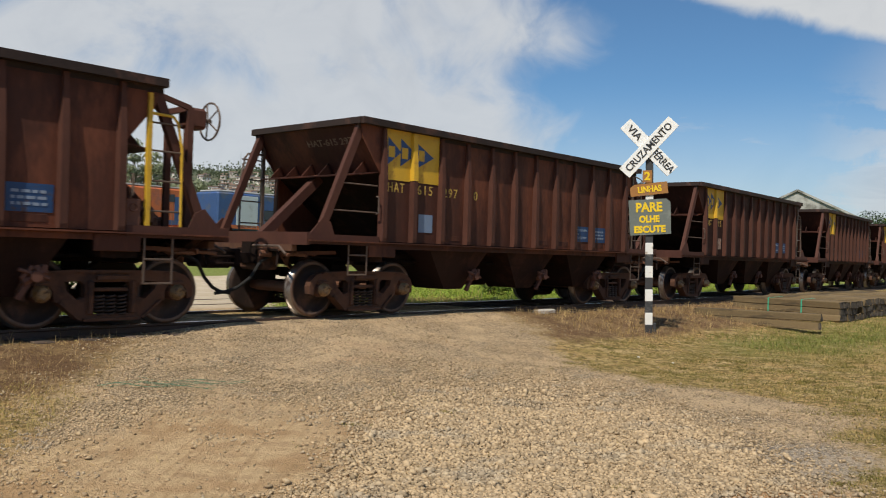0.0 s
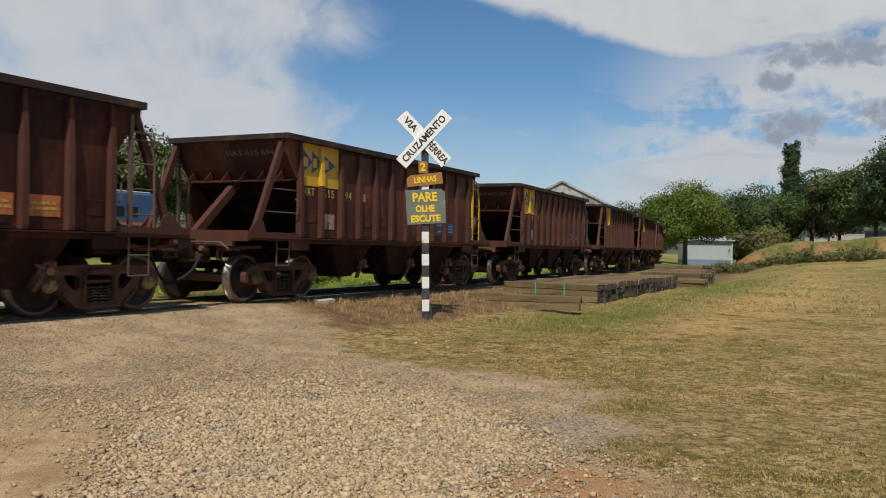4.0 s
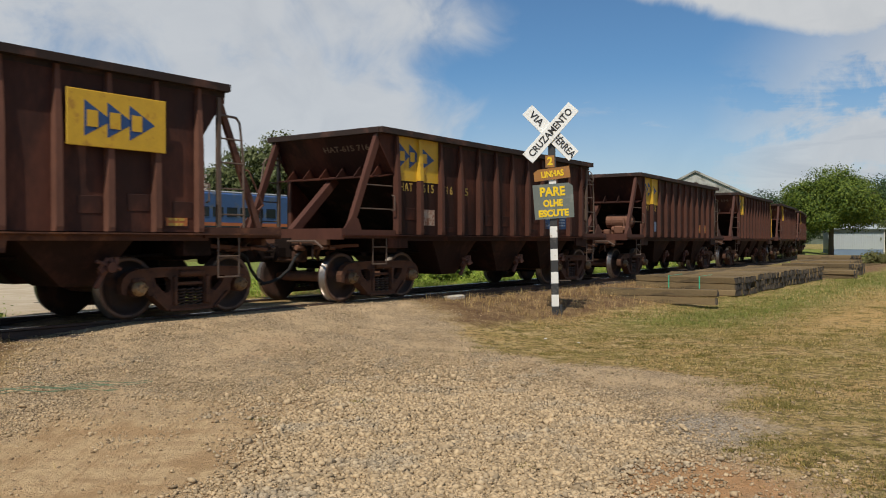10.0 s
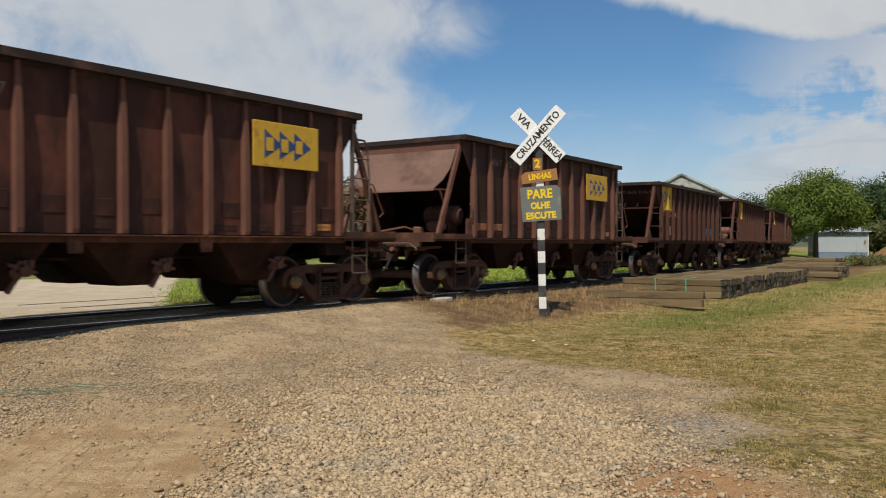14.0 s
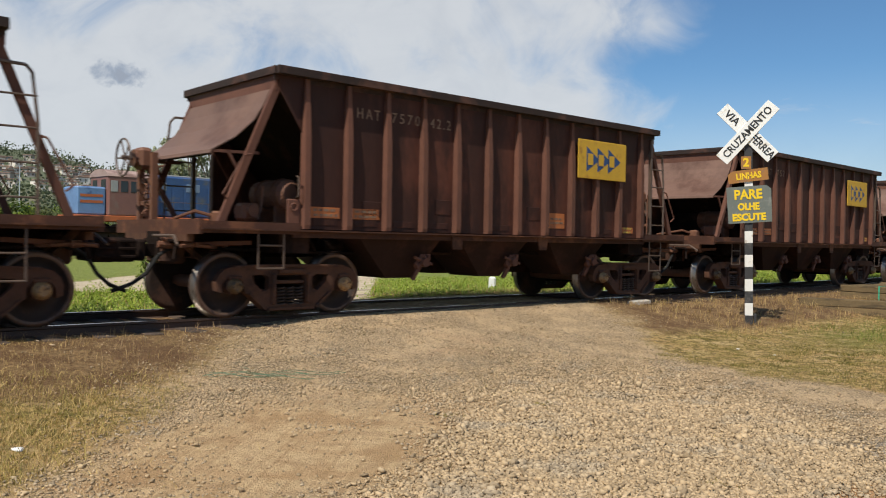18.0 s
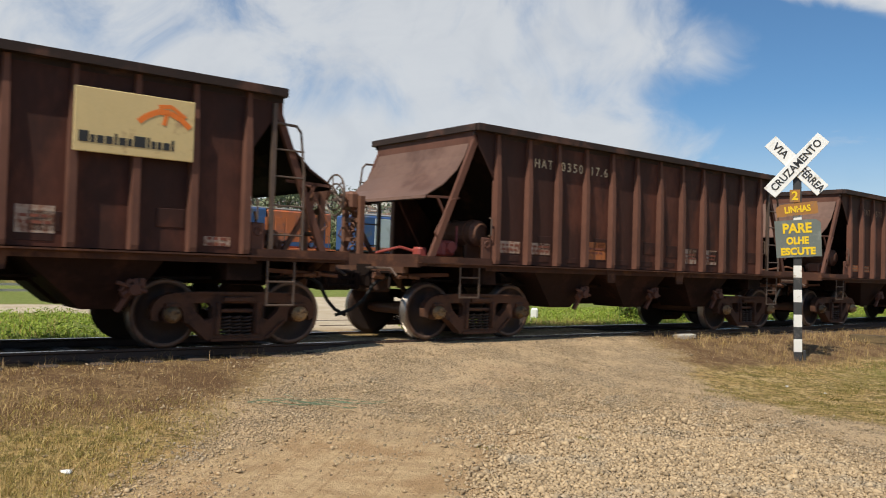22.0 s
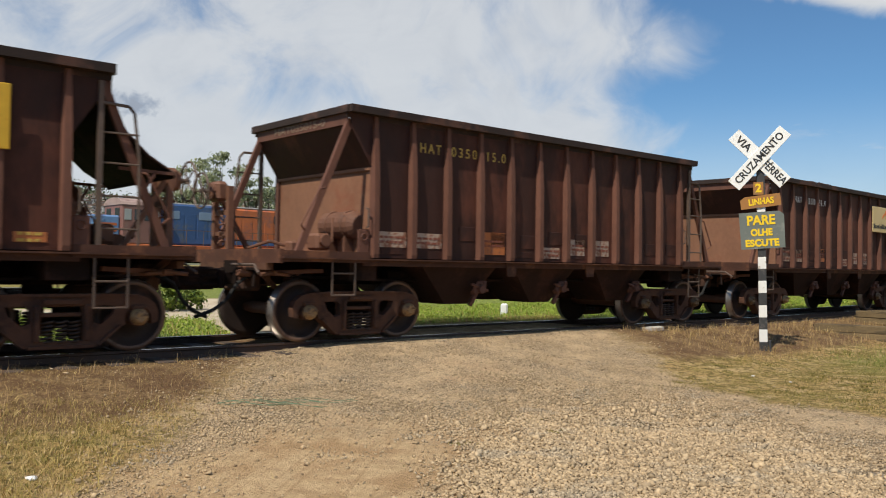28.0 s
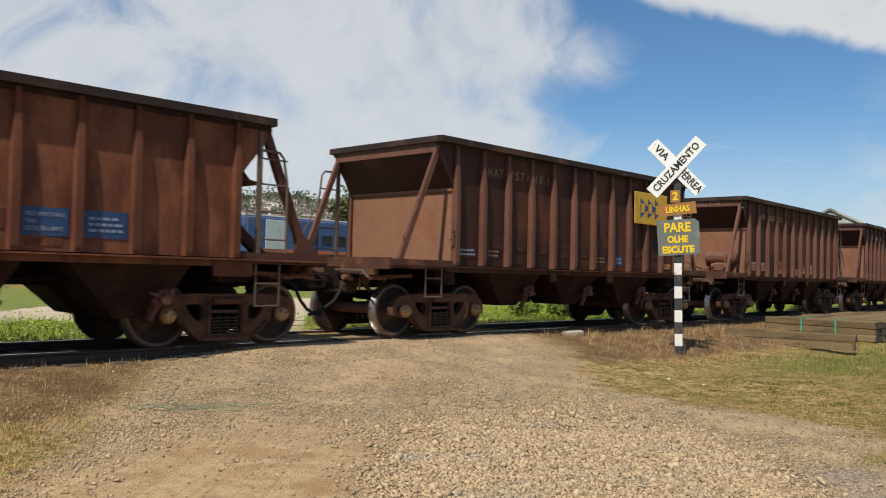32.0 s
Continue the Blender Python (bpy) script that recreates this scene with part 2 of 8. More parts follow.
TREAD = surface("worn_tread", (0.27, 0.235, 0.205), 0.40, 0.9, 0.3, 8.0, (0.09, 0.06, 0.045), 0.35, 6.0, bump=0.05)
CAP = surface("bearing_cap_greasy", (0.27, 0.165, 0.075), 0.5, 0.3, 0.4, 14.0, (0.10, 0.055, 0.032), 0.5, 12, 0.1, 60, 0.5)
DECK = surface("rusty_deck_steel", (0.070, 0.030, 0.019), 0.78, 0.0, 0.4, 3.0, (0.15, 0.062, 0.032), 0.4, 2.0, 0.15, 40, 0.15, 0.25)
TANK = surface("rusty_tank", (0.14, 0.060, 0.034), 0.7, 0.1, 0.35, 4.0, (0.06, 0.03, 0.02), 0.4, 2.5, 0.12, 40)
PIPE = surface("pipe_rust", (0.17, 0.075, 0.043), 0.7, 0.2, 0.3, 8.0, bump=0.1)
LETTER_BLUE = surface("pale_blue_lettering", (0.20, 0.25, 0.33), 0.7, 0.0, 0.25, 14.0, bump=0.0)
RUNG = surface("grimy_rung_steel", (0.12, 0.082, 0.062), 0.6, 0.3, 0.3, 8.0, bump=0.1)
YELLOW = surface("yellow_paint", (0.56, 0.33, 0.02), 0.6, 0.0, 0.16, 5.0, (0.40, 0.20, 0.02), 0.25, 4.0, 0.05, 60)
BLUE = surface("blue_paint", (0.015, 0.055, 0.17), 0.6, 0.0, 0.2, 6.0, bump=0.03)
DKBLUE = surface("blue_label_paint", (0.012, 0.05, 0.14), 0.65, 0.0, 0.3, 6.0, (0.06, 0.04, 0.04), 0.3, 5.0, 0.03)
LETTER = surface("cream_lettering", (0.60, 0.49, 0.32), 0.7, 0.0, 0.25, 14.0, (0.2, 0.1, 0.06), 0.35, 16.0, 0.0)
LETTER_Y = surface("yellow_lettering", (0.50, 0.33, 0.06), 0.7, 0.0, 0.25, 14.0, (0.2, 0.1, 0.05), 0.3, 16.0, 0.0)
LETTER_DIM = surface("faded_lettering", (0.22, 0.14, 0.09), 0.75, 0.0, 0.25, 14.0, (0.1, 0.05, 0.03), 0.4, 16.0, 0.0)
WHITE_L = surface("white_label", (0.40, 0.30, 0.23), 0.7, 0.0, 0.3, 10.0, (0.22, 0.09, 0.05), 0.6, 7.0, 0.0)
ORANGE_L = surface("orange_label", (0.42, 0.13, 0.035), 0.65, 0.0, 0.2, 8.0, (0.22, 0.08, 0.04), 0.35, 6.0, 0.0)
RED_L = surface("red_print", (0.20, 0.06, 0.035), 0.7, 0.0, 0.2, 8.0, bump=0.0)
CREAM = surface("cream_plate", (0.62, 0.47, 0.22), 0.55, 0.0, 0.08, 4.0, (0.45, 0.3, 0.14), 0.2, 3.0, 0.03)
ORANGE = surface("orange_print", (0.75, 0.18, 0.02), 0.55, 0.0, 0.08, 6.0, bump=0.0)
BLACK = surface("black_print", (0.02, 0.02, 0.02), 0.6, 0.0, 0.1, 6.0, bump=0.0)
RUBBER = surface("black_rubber", (0.010, 0.009, 0.008), 0.85, 0.0, 0.2, 8.0, bump=0.08)
RED = surface("faded_red_valve", (0.33, 0.065, 0.05), 0.5, 0.0, 0.2, 8.0, bump=0.05)
ORE = surface("ore_dust", (0.055, 0.035, 0.03), 0.95, 0.0, 0.4, 3.0, bump=0.5, bump_scale=12)
RAIL = surface("rail_side_rust", (0.075, 0.045, 0.034), 0.7, 0.3, 0.3, 6.0, bump=0.1)
RAILTOP = surface("rail_head_polished", (0.50, 0.49, 0.48), 0.25, 1.0, 0.1, 9.0, bump=0.02)
TIE = surface("sleeper_wood_grimy", (0.075, 0.05, 0.035), 0.85, 0.0, 0.35, 4.0, (0.04, 0.028, 0.02), 0.4, 3.0, 0.3, 40, 0.2)
BEAM = surface("weathered_sleeper_timber", (0.165, 0.115, 0.057), 0.85, 0.0, 0.4, 2.0, (0.075, 0.054, 0.030), 0.45, 1.2, 0.3, 30, 0.22, 0.3, (1, 1, 4))
BEAM_END = surface("dark_split_timber_end", (0.062, 0.047, 0.032), 0.9, 0.0, 0.5, 6.0, (0.028, 0.021, 0.015), 0.5, 9.0, 0.5, 40, 0.4)
POSTW = surface("white_post_paint", (0.72, 0.70, 0.65), 0.55, 0.0, 0.08, 8.0, (0.4, 0.3, 0.22), 0.15, 10.0, 0.03)
POSTB = surface("black_post_paint", (0.035, 0.034, 0.034), 0.55, 0.0, 0.2, 8.0, (0.1, 0.09, 0.08), 0.25, 10, 0.03)
SIGNW = surface("white_sign_paint", (0.80, 0.79, 0.75), 0.5, 0.0, 0.05, 3.0, (0.6, 0.56, 0.48), 0.15, 4.0, 0.02)
SIGNG = surface("grey_green_plate", (0.135, 0.15, 0.13), 0.5, 0.0, 0.14, 3.0, (0.19, 0.20, 0.175), 0.3, 4.0, 0.03)
SIGNO = surface("ochre_plate", (0.32, 0.14, 0.03), 0.6, 0.0, 0.2, 3.0, (0.22, 0.12, 0.06), 0.35, 3.0, 0.03)
SIGNY = surface("sign_yellow", (0.78, 0.52, 0.01), 0.5, 0.0, 0.08, 6.0, bump=0.02)
CORR = surface("pale_corrugated_sheet", (0.47, 0.51, 0.53), 0.45, 0.2, 0.08, 1.0, (0.36, 0.38, 0.38), 0.2, 0.6, 0.03)
BLUEBASE = surface("blue_grey_base", (0.16, 0.22, 0.32), 0.7, 0.0, 0.15, 1.0)
PLASTER = surface("stained_plaster", (0.40, 0.39, 0.36), 0.85, 0.0, 0.12, 0.4, (0.16, 0.15, 0.13), 0.5, 0.35, 0.1)
ROOFTILE = surface("old_roof_tile", (0.20, 0.17, 0.15), 0.85, 0.0, 0.25, 0.8, (0.1, 0.09, 0.08), 0.4, 0.5)
BARK = surface("bark", (0.11, 0.08, 0.055), 0.9, 0.0, 0.35, 4.0, bump=0.5, bump_scale=14)
PLASTIC = surface("dull_blue_loco_paint", (0.033, 0.078, 0.20), 0.55, 0.0, 0.25, 1.2, (0.085, 0.095, 0.12), 0.4, 0.8, 0.05)
LOCO_O = surface("orange_loco_paint", (0.42, 0.11, 0.035), 0.55, 0.0, 0.2, 1.2, (0.25, 0.09, 0.06), 0.35, 0.8, 0.05)
LOCO_P = surface("bleached_roof_paint", (0.33, 0.23, 0.20), 0.7, 0.0, 0.25, 1.5, (0.2, 0.12, 0.1), 0.4, 1.0, 0.05)
LOCO_B = surface("pale_blue_loco_paint", (0.13, 0.23, 0.42), 0.55, 0.0, 0.25, 1.2, (0.05, 0.09, 0.2), 0.4, 0.8, 0.05)
LOCO_R = surface("faded_red_paint", (0.20, 0.09, 0.075), 0.6, 0.0, 0.2, 1.2, (0.2, 0.12, 0.1), 0.35, 0.8, 0.05)
GREYROOF = surface("grey_roof_paint", (0.30, 0.30, 0.30), 0.7, 0.0, 0.2, 1.0)
GLASSY = surface("dark_window_glass", (0.02, 0.025, 0.03), 0.12, 0.0, 0.1, 1.0, bump=0.0)
LITTER = surface("white_litter", (0.75, 0.75, 0.74), 0.6, 0.0, 0.08, 9.0, bump=0.05)
GREEN_STRAP = surface("green_strap", (0.04, 0.40, 0.25), 0.4, 0.0, 0.1, 9.0, bump=0.0)
WIRE = surface("green_wire", (0.10, 0.155, 0.085), 0.6, 0.0, 0.2, 9.0, bump=0.0)
SLABM = surface("pale_stone", (0.42, 0.39, 0.35), 0.85, 0.0, 0.15, 8.0, bump=0.3)


def leafy(name, a, b, rand=0.35):
    """Leaf colour that varies leaf by leaf, with some light passing through."""
    m = bpy.data.materials.new(name)
    m.use_nodes = True
    nt = m.node_tree
    bs = nt.nodes["Principled BSDF"]
    geo = node(nt, "ShaderNodeNewGeometry")
    mx = node(nt, "ShaderNodeMix", data_type="RGBA")
    mx.inputs[6].default_value, mx.inputs[7].default_value = (*a, 1), (*b, 1)
    nt.links.new(geo.outputs["Random Per Island"], mx.inputs[0])
    nt.links.new(mx.outputs[2], bs.inputs["Base Color"])
    bs.inputs["Roughness"].default_value = 0.6
    bs.inputs["Specular IOR Level"].default_value = 0.25
    tr = node(nt, "ShaderNodeBsdfTranslucent")
    nt.links.new(mx.outputs[2], tr.inputs[0])
    ms = node(nt, "ShaderNodeMixShader")
    ms.inputs[0].default_value = 0.18
    out = nt.nodes["Material Output"]
    nt.links.new(bs.outputs[0], ms.inputs[1]), nt.links.new(tr.outputs[0], ms.inputs[2]), nt.links.new(ms.outputs[0], out.inputs[0])
    return m


LEAF_BRIGHT = leafy("bright_leaves", (0.03, 0.066, 0.01), (0.17, 0.215, 0.026))
LEAF_DARK = leafy("dark_leaves", (0.018, 0.042, 0.014), (0.058, 0.095, 0.028))
LEAF_OLIVE = leafy("olive_leaves", (0.06, 0.075, 0.025), (0.13, 0.145, 0.05))
LEAF_MID = leafy("mid_green_leaves", (0.035, 0.07, 0.018), (0.10, 0.145, 0.038))
LEAF_SCRUB = leafy("dry_scrub_leaves", (0.085, 0.088, 0.028), (0.18, 0.165, 0.055))
LEAF_GREY = leafy("grey_green_leaves", (0.18, 0.21, 0.115), (0.33, 0.35, 0.21))
GRASS_DRY = leafy("dry_grass", (0.30, 0.20, 0.07), (0.62, 0.455, 0.19))
GRASS_GREEN = leafy("green_grass", (0.16, 0.142, 0.032), (0.40, 0.305, 0.085))
GRASS_TURF = leafy("olive_turf", (0.085, 0.08, 0.02), (0.25, 0.20, 0.056))
GRASS_LUSH = leafy("lush_grass", (0.13, 0.21, 0.024), (0.36, 0.43, 0.06))
GRASS_VERGE = leafy("verge_green", (0.10, 0.135, 0.026), (0.27, 0.275, 0.06))
GRASS_BROWN = leafy("dead_brown_grass", (0.20, 0.115, 0.055), (0.50, 0.34, 0.16))
STONE_D = surface("dark_loose_stone", (0.27, 0.185, 0.11), 0.95, 0.0, 0.2, 30.0, bump=0.3, bump_scale=80, rand=0.45, spec=0.08, island=True)
STONE = surface("loose_gravel", (0.40, 0.295, 0.180), 0.95, 0.0, 0.18, 30.0, (0.36, 0.285, 0.195), 0.4, 1.3, bump=0.3, bump_scale=80, rand=0.34, spec=0.08, island=True)

# ---- mesh helpers ----


def finish(bm, smooth=False):
    me = bpy.data.meshes.new("m")
    bmesh.ops.recalc_face_normals(bm, faces=bm.faces)
    bm.to_mesh(me)
    bm.free()
    if smooth:
        for p in me.polygons:
            p.use_smooth = True
    return me


def part(name, bm, material, parent=None, label="", at=None, smooth=False):
    """Links a bmesh (or a ready mesh) as one mesh object under a thing or a part."""
    me = bm if isinstance(bm, bpy.types.Mesh) else finish(bm, smooth)
    if not me.materials:
        for m in material if isinstance(material, (list, tuple)) else [material]:
            me.materials.append(m)
    ob = new(name, me)
    ob.parent = parent
    if at is not None:
        ob.matrix_basis = at
    if label:
        tagged(ob, label)
    return ob


def thing(name, label, category, at, group="", kind=""):
    return place(tagged(new(name), label, category, group, kind), at)


def place(ob, at):
    ob.matrix_basis = at
    return ob


def box(bm, c, s, rot=None, mi=0, bevel=0.0):
    m = Matrix.Translation(c) @ (rot.to_4x4() if rot else Matrix.Identity(4)) @ Matrix.Diagonal((*s, 1))
    r = bmesh.ops.create_cube(bm, size=1, matrix=m)
    fs = {f for v in r["verts"] for f in v.link_faces}
    for f in fs:
        f.material_index = mi
    if bevel:
        es = list({e for f in fs for e in f.edges})
        bmesh.ops.bevel(bm, geom=es, offset=bevel, segments=1, affect="EDGES", profile=0.5)
    return bm


def beam(bm, a, b, w, h, mi=0, up=(0, 0, 1)):
    """A bar from a to b, w wide and h high."""
    a, b = Vector(a), Vector(b)
    d = b - a
    x = d.normalized()
    up = Vector(up)
    if abs(x.dot(up)) > 0.98:
        up = Vector((1, 0, 0))
    y = up.cross(x).normalized()
    rot = Matrix((x, y, x.cross(y))).transposed()
    return box(bm, (a + b) / 2, (d.length, w, h), rot, mi)


def rod(bm, a, b, r, seg=8, mi=0, r2=None):
    a, b = Vector(a), Vector(b)
    q = (b - a).to_track_quat("Z", "Y").to_matrix().to_4x4()
    res = bmesh.ops.create_cone(bm, cap_ends=True, segments=seg, radius1=r, radius2=r if r2 is None else r2, depth=(b - a).length, matrix=Matrix.Translation((a + b) / 2) @ q)
    for f in {f for v in res["verts"] for f in v.link_faces}:
        f.material_index = mi
    return bm


def pipe(bm, pts, r, seg=6, mi=0):
    for a, b in zip(pts, pts[1:]):
        rod(bm, a, b, r, seg, mi)
    return bm


def poly(bm, pts, thick, mi=0):
    """A flat plate through the points, given a thickness along its normal."""
    vs = [bm.verts.new(p) for p in pts]
    f = bm.faces.new(vs)
    f.normal_update()
    n = f.normal.copy()
    r = bmesh.ops.extrude_face_region(bm, geom=[f])
    nv = [v for v in r["geom"] if isinstance(v, bmesh.types.BMVert)]
    bmesh.ops.translate(bm, verts=nv, vec=n * thick)
    for ff in {ff for v in vs + nv for ff in v.link_faces}:
        ff.material_index = mi
    return bm


def ring(bm, c, axis, R, r, seg=20, rs=6, mi=0):
    q = Vector(axis).to_track_quat("Z", "Y").to_matrix()
    grid = []
    for i in range(seg):
        a = 2 * math.pi * i / seg
        row = []
        for j in range(rs):
            b = 2 * math.pi * j / rs
            p = Vector(((R + r * math.cos(b)) * math.cos(a), (R + r * math.cos(b)) * math.sin(a), r * math.sin(b)))
            row.append(bm.verts.new(Vector(c) + q @ p))
        grid.append(row)
    for i in range(seg):
        for j in range(rs):
            f = bm.faces.new((grid[i][j], grid[(i + 1) % seg][j], grid[(i + 1) % seg][(j + 1) % rs], grid[i][(j + 1) % rs]))
            f.material_index = mi
    return bm


def lathe(bm, prof, seg=28, mi=0, mats=None):
    """Turns a profile of (y, radius) round the y axis."""
    rows = [[bm.verts.new((r * math.cos(2 * math.pi * i / seg), y, r * math.sin(2 * math.pi * i / seg))) for i in range(seg)] for y, r in prof]
    for k in range(len(rows) - 1):
        for i in range(seg):
            f = bm.faces.new((rows[k][i], rows[k][(i + 1) % seg], rows[k + 1][(i + 1) % seg], rows[k + 1][i]))
            f.material_index = mats[k] if mats else mi
            f.smooth = True
    for row in (rows[0], rows[-1]):
        bm.faces.new(row).material_index = mats[0] if mats else mi
    return bm


def letters(text, size, bold=0.0, spacing=1.0):
    cu = bpy.data.curves.new("t", "FONT")
    cu.body, cu.size, cu.extrude, cu.offset = text, size, 0.002, bold
    cu.align_x, cu.align_y = "CENTER", "CENTER"
    cu.resolution_u, cu.space_character = 3, spacing
    ob = bpy.data.objects.new("t", cu)
    me = bpy.data.meshes.new_from_object(ob)
    bpy.data.objects.remove(ob)
    return me


def text_on(name, text, size, material, parent, at, bold=0.006, label="", width=0.0, spacing=1.0):
    me = letters(text, size, bold, spacing)
    me.materials.clear()
    if width and len(me.vertices):
        xs = [v.co.x for v in me.vertices]
        k = width / max(1e-6, max(xs) - min(xs))
        for v in me.vertices:
            v.co.x *= k
    return part(name, me, material, parent, label, at)


# ---- track line: straight, then a long curve to the left ----
MID, BEND, RADIUS, RAILZ = -11.78, 10.0, 300.0, 0.45


def on_track(al, off=0.0, z=0.0):
    """Place and heading on the track: al metres along, off metres to its left, z above the rail head."""
    head = math.atan2(U.y, U.x)
    left = -N
    c = U * min(al, BEND) + N * MID
    if al > BEND:
        th = (al - BEND) / RADIUS
        c = c + U * RADIUS * math.sin(th) + left * RADIUS * (1 - math.cos(th))
        left = left * math.cos(th) - U * math.sin(th)
        head += th
    p = c + left * off
    return Vector((p.x, p.y, RAILZ + z)), math.degrees(head)


def tw(al, lat, z=0.0):
    p = U * al + N * lat
    return Vector((p.x, p.y, z))


def sstep(v, a, b):
    v = np.clip((v - a) / (b - a), 0, 1)
    return v * v * (3 - 2 * v)


def ground_z(x, y):
    x, y = np.asarray(x, float), np.asarray(y, float)
    al, lat = x * U.x + y * U.y, x * N.x + y * N.y
    bend = np.clip(al - BEND, 0, 90) ** 2 / (2 * RADIUS)
    d = -lat - bend
    cross = sstep(al, 5.6, 7.2) * (1 - sstep(al, 13.2, 15.0))
    bed = 0.32 + 0.09 * cross
    z = bed * sstep(d, 6.2, 10.5)
    z = z + (0.30 - bed) * sstep(d, 13.4, 14.2) - 0.12 * sstep(d, 16, 22)
    az, r = np.degrees(np.arctan2(x, y)), np.hypot(x, y)
    z = z + (2.6 * sstep(az, 33.0, 38.5) + 1.0 * sstep(az, 38, 45)) * (0.44 * np.clip((r - 34) / 28, 0, 1) ** 1.8 + 0.56 * sstep(r, 68, 82))
    z = z + 0.25 * sstep(r, 60, 110) * (1 - sstep(az, 30, 34))
    z = z + 0.03 * np.sin(x * 0.9 + 1.3 * np.sin(y * 0.5)) * np.sin(y * 0.8 + x * 0.3) * sstep(r, 2, 12) * (1 - sstep(d, 9, 10.5))
    return z


# ---- ground: one sheet out to the horizon ----


def zones(x, y, full=False):
    """How far gravel, bare soil, dry grass and brown weeds cover the ground."""
    al, lat = x * U.x + y * U.y, x * N.x + y * N.y
    wob = np.array([noise.noise(Vector((a * 0.35, b * 0.35, 0))) + 0.6 * noise.noise(Vector((a * 1.1, b * 1.1, 4))) + 0.45 * noise.noise(Vector((a * 3.1, b * 3.1, 9))) for a, b in zip(x.ravel(), y.ravel())]).reshape(x.shape)
    # road strip: from the crossing towards the viewer, with a bare tongue to its right
    right = np.interp(y, (4, 5, 6, 7.2, 8.3, 9.3, 10.0, 10.6, 12.4, 16.5), (3.4, 3.1, 3.0, 3.5, 4.3, 4.4, 3.5, 2.6, 1.8, 0.9)) + 0.6 * wob
    left = np.interp(y, (4, 5, 6, 7.8, 10.5, 13, 16), (-3.2, -2.9, -3.0, -3.7, -4.1, -4.9, -5.2)) + 0.5 * wob
    road = sstep(x, left - 1.0, left + 1.1) * (1 - sstep(x, right - 0.8, right + 0.8)) * (1 - sstep(-lat, 11, 12.5))
    # beyond the rails: the crossing goes on and turns into a sandy way behind a strip of grass
    az = np.degrees(np.arctan2(x, y))
    near_edge = np.interp(az, (-36, -31, -23.5, -21, -11.5, -9), (22.3, 21.6, 19.4, 12.4, 12.4, 60))
    far_edge = np.interp(az, (-36, -30, -23.5, -15), (26.2, 25.5, 31, 33))
    sand = sstep(-lat, 12.0, 13.2) * sstep(-lat + 0.6 * wob, near_edge - 0.5, near_edge + 0.5) * (1 - sstep(-lat + 0.6 * wob, far_edge - 0.7, far_edge + 0.7)) * (y > 0)
    road = np.maximum(road, sand)
    soil = sstep(-(np.hypot((x + 1.95 - 0.25 * (y - 6.2)) / 1.2, (y - 5.9) / 2.7) - 1) + 0.6 * wob, -0.6, 0.5) * (y < 12)
    soil2 = sstep(-(np.hypot((x - 2.35) / 0.8, (y - 5.2) / 0.8) - 1) + 0.6 * wob, -0.3, 0.5)
    brown = sstep(-lat, 7.2 , 8.6) * (1 - sstep(-lat, 11.2, 13.6)) * (1 - road)
    brown = np.maximum(brown, sstep(-x, 2.2, 4.6) * sstep(y, 7.0, 9.5) * (1 - road) * (-lat < 13.5) * 0.9)
    lush = sstep(-lat, 13.2, 14.2) * (1 - road) * (np.hypot(x, y) < 120)
    soil = np.maximum(np.maximum(soil * 0.92, soil2 * 0.75), sand * 0.45)
    brown = brown * (1 - sstep(-lat, 13.0, 13.8))
    return (road, soil, brown, wob, lush) if full else (road, soil, brown, wob)


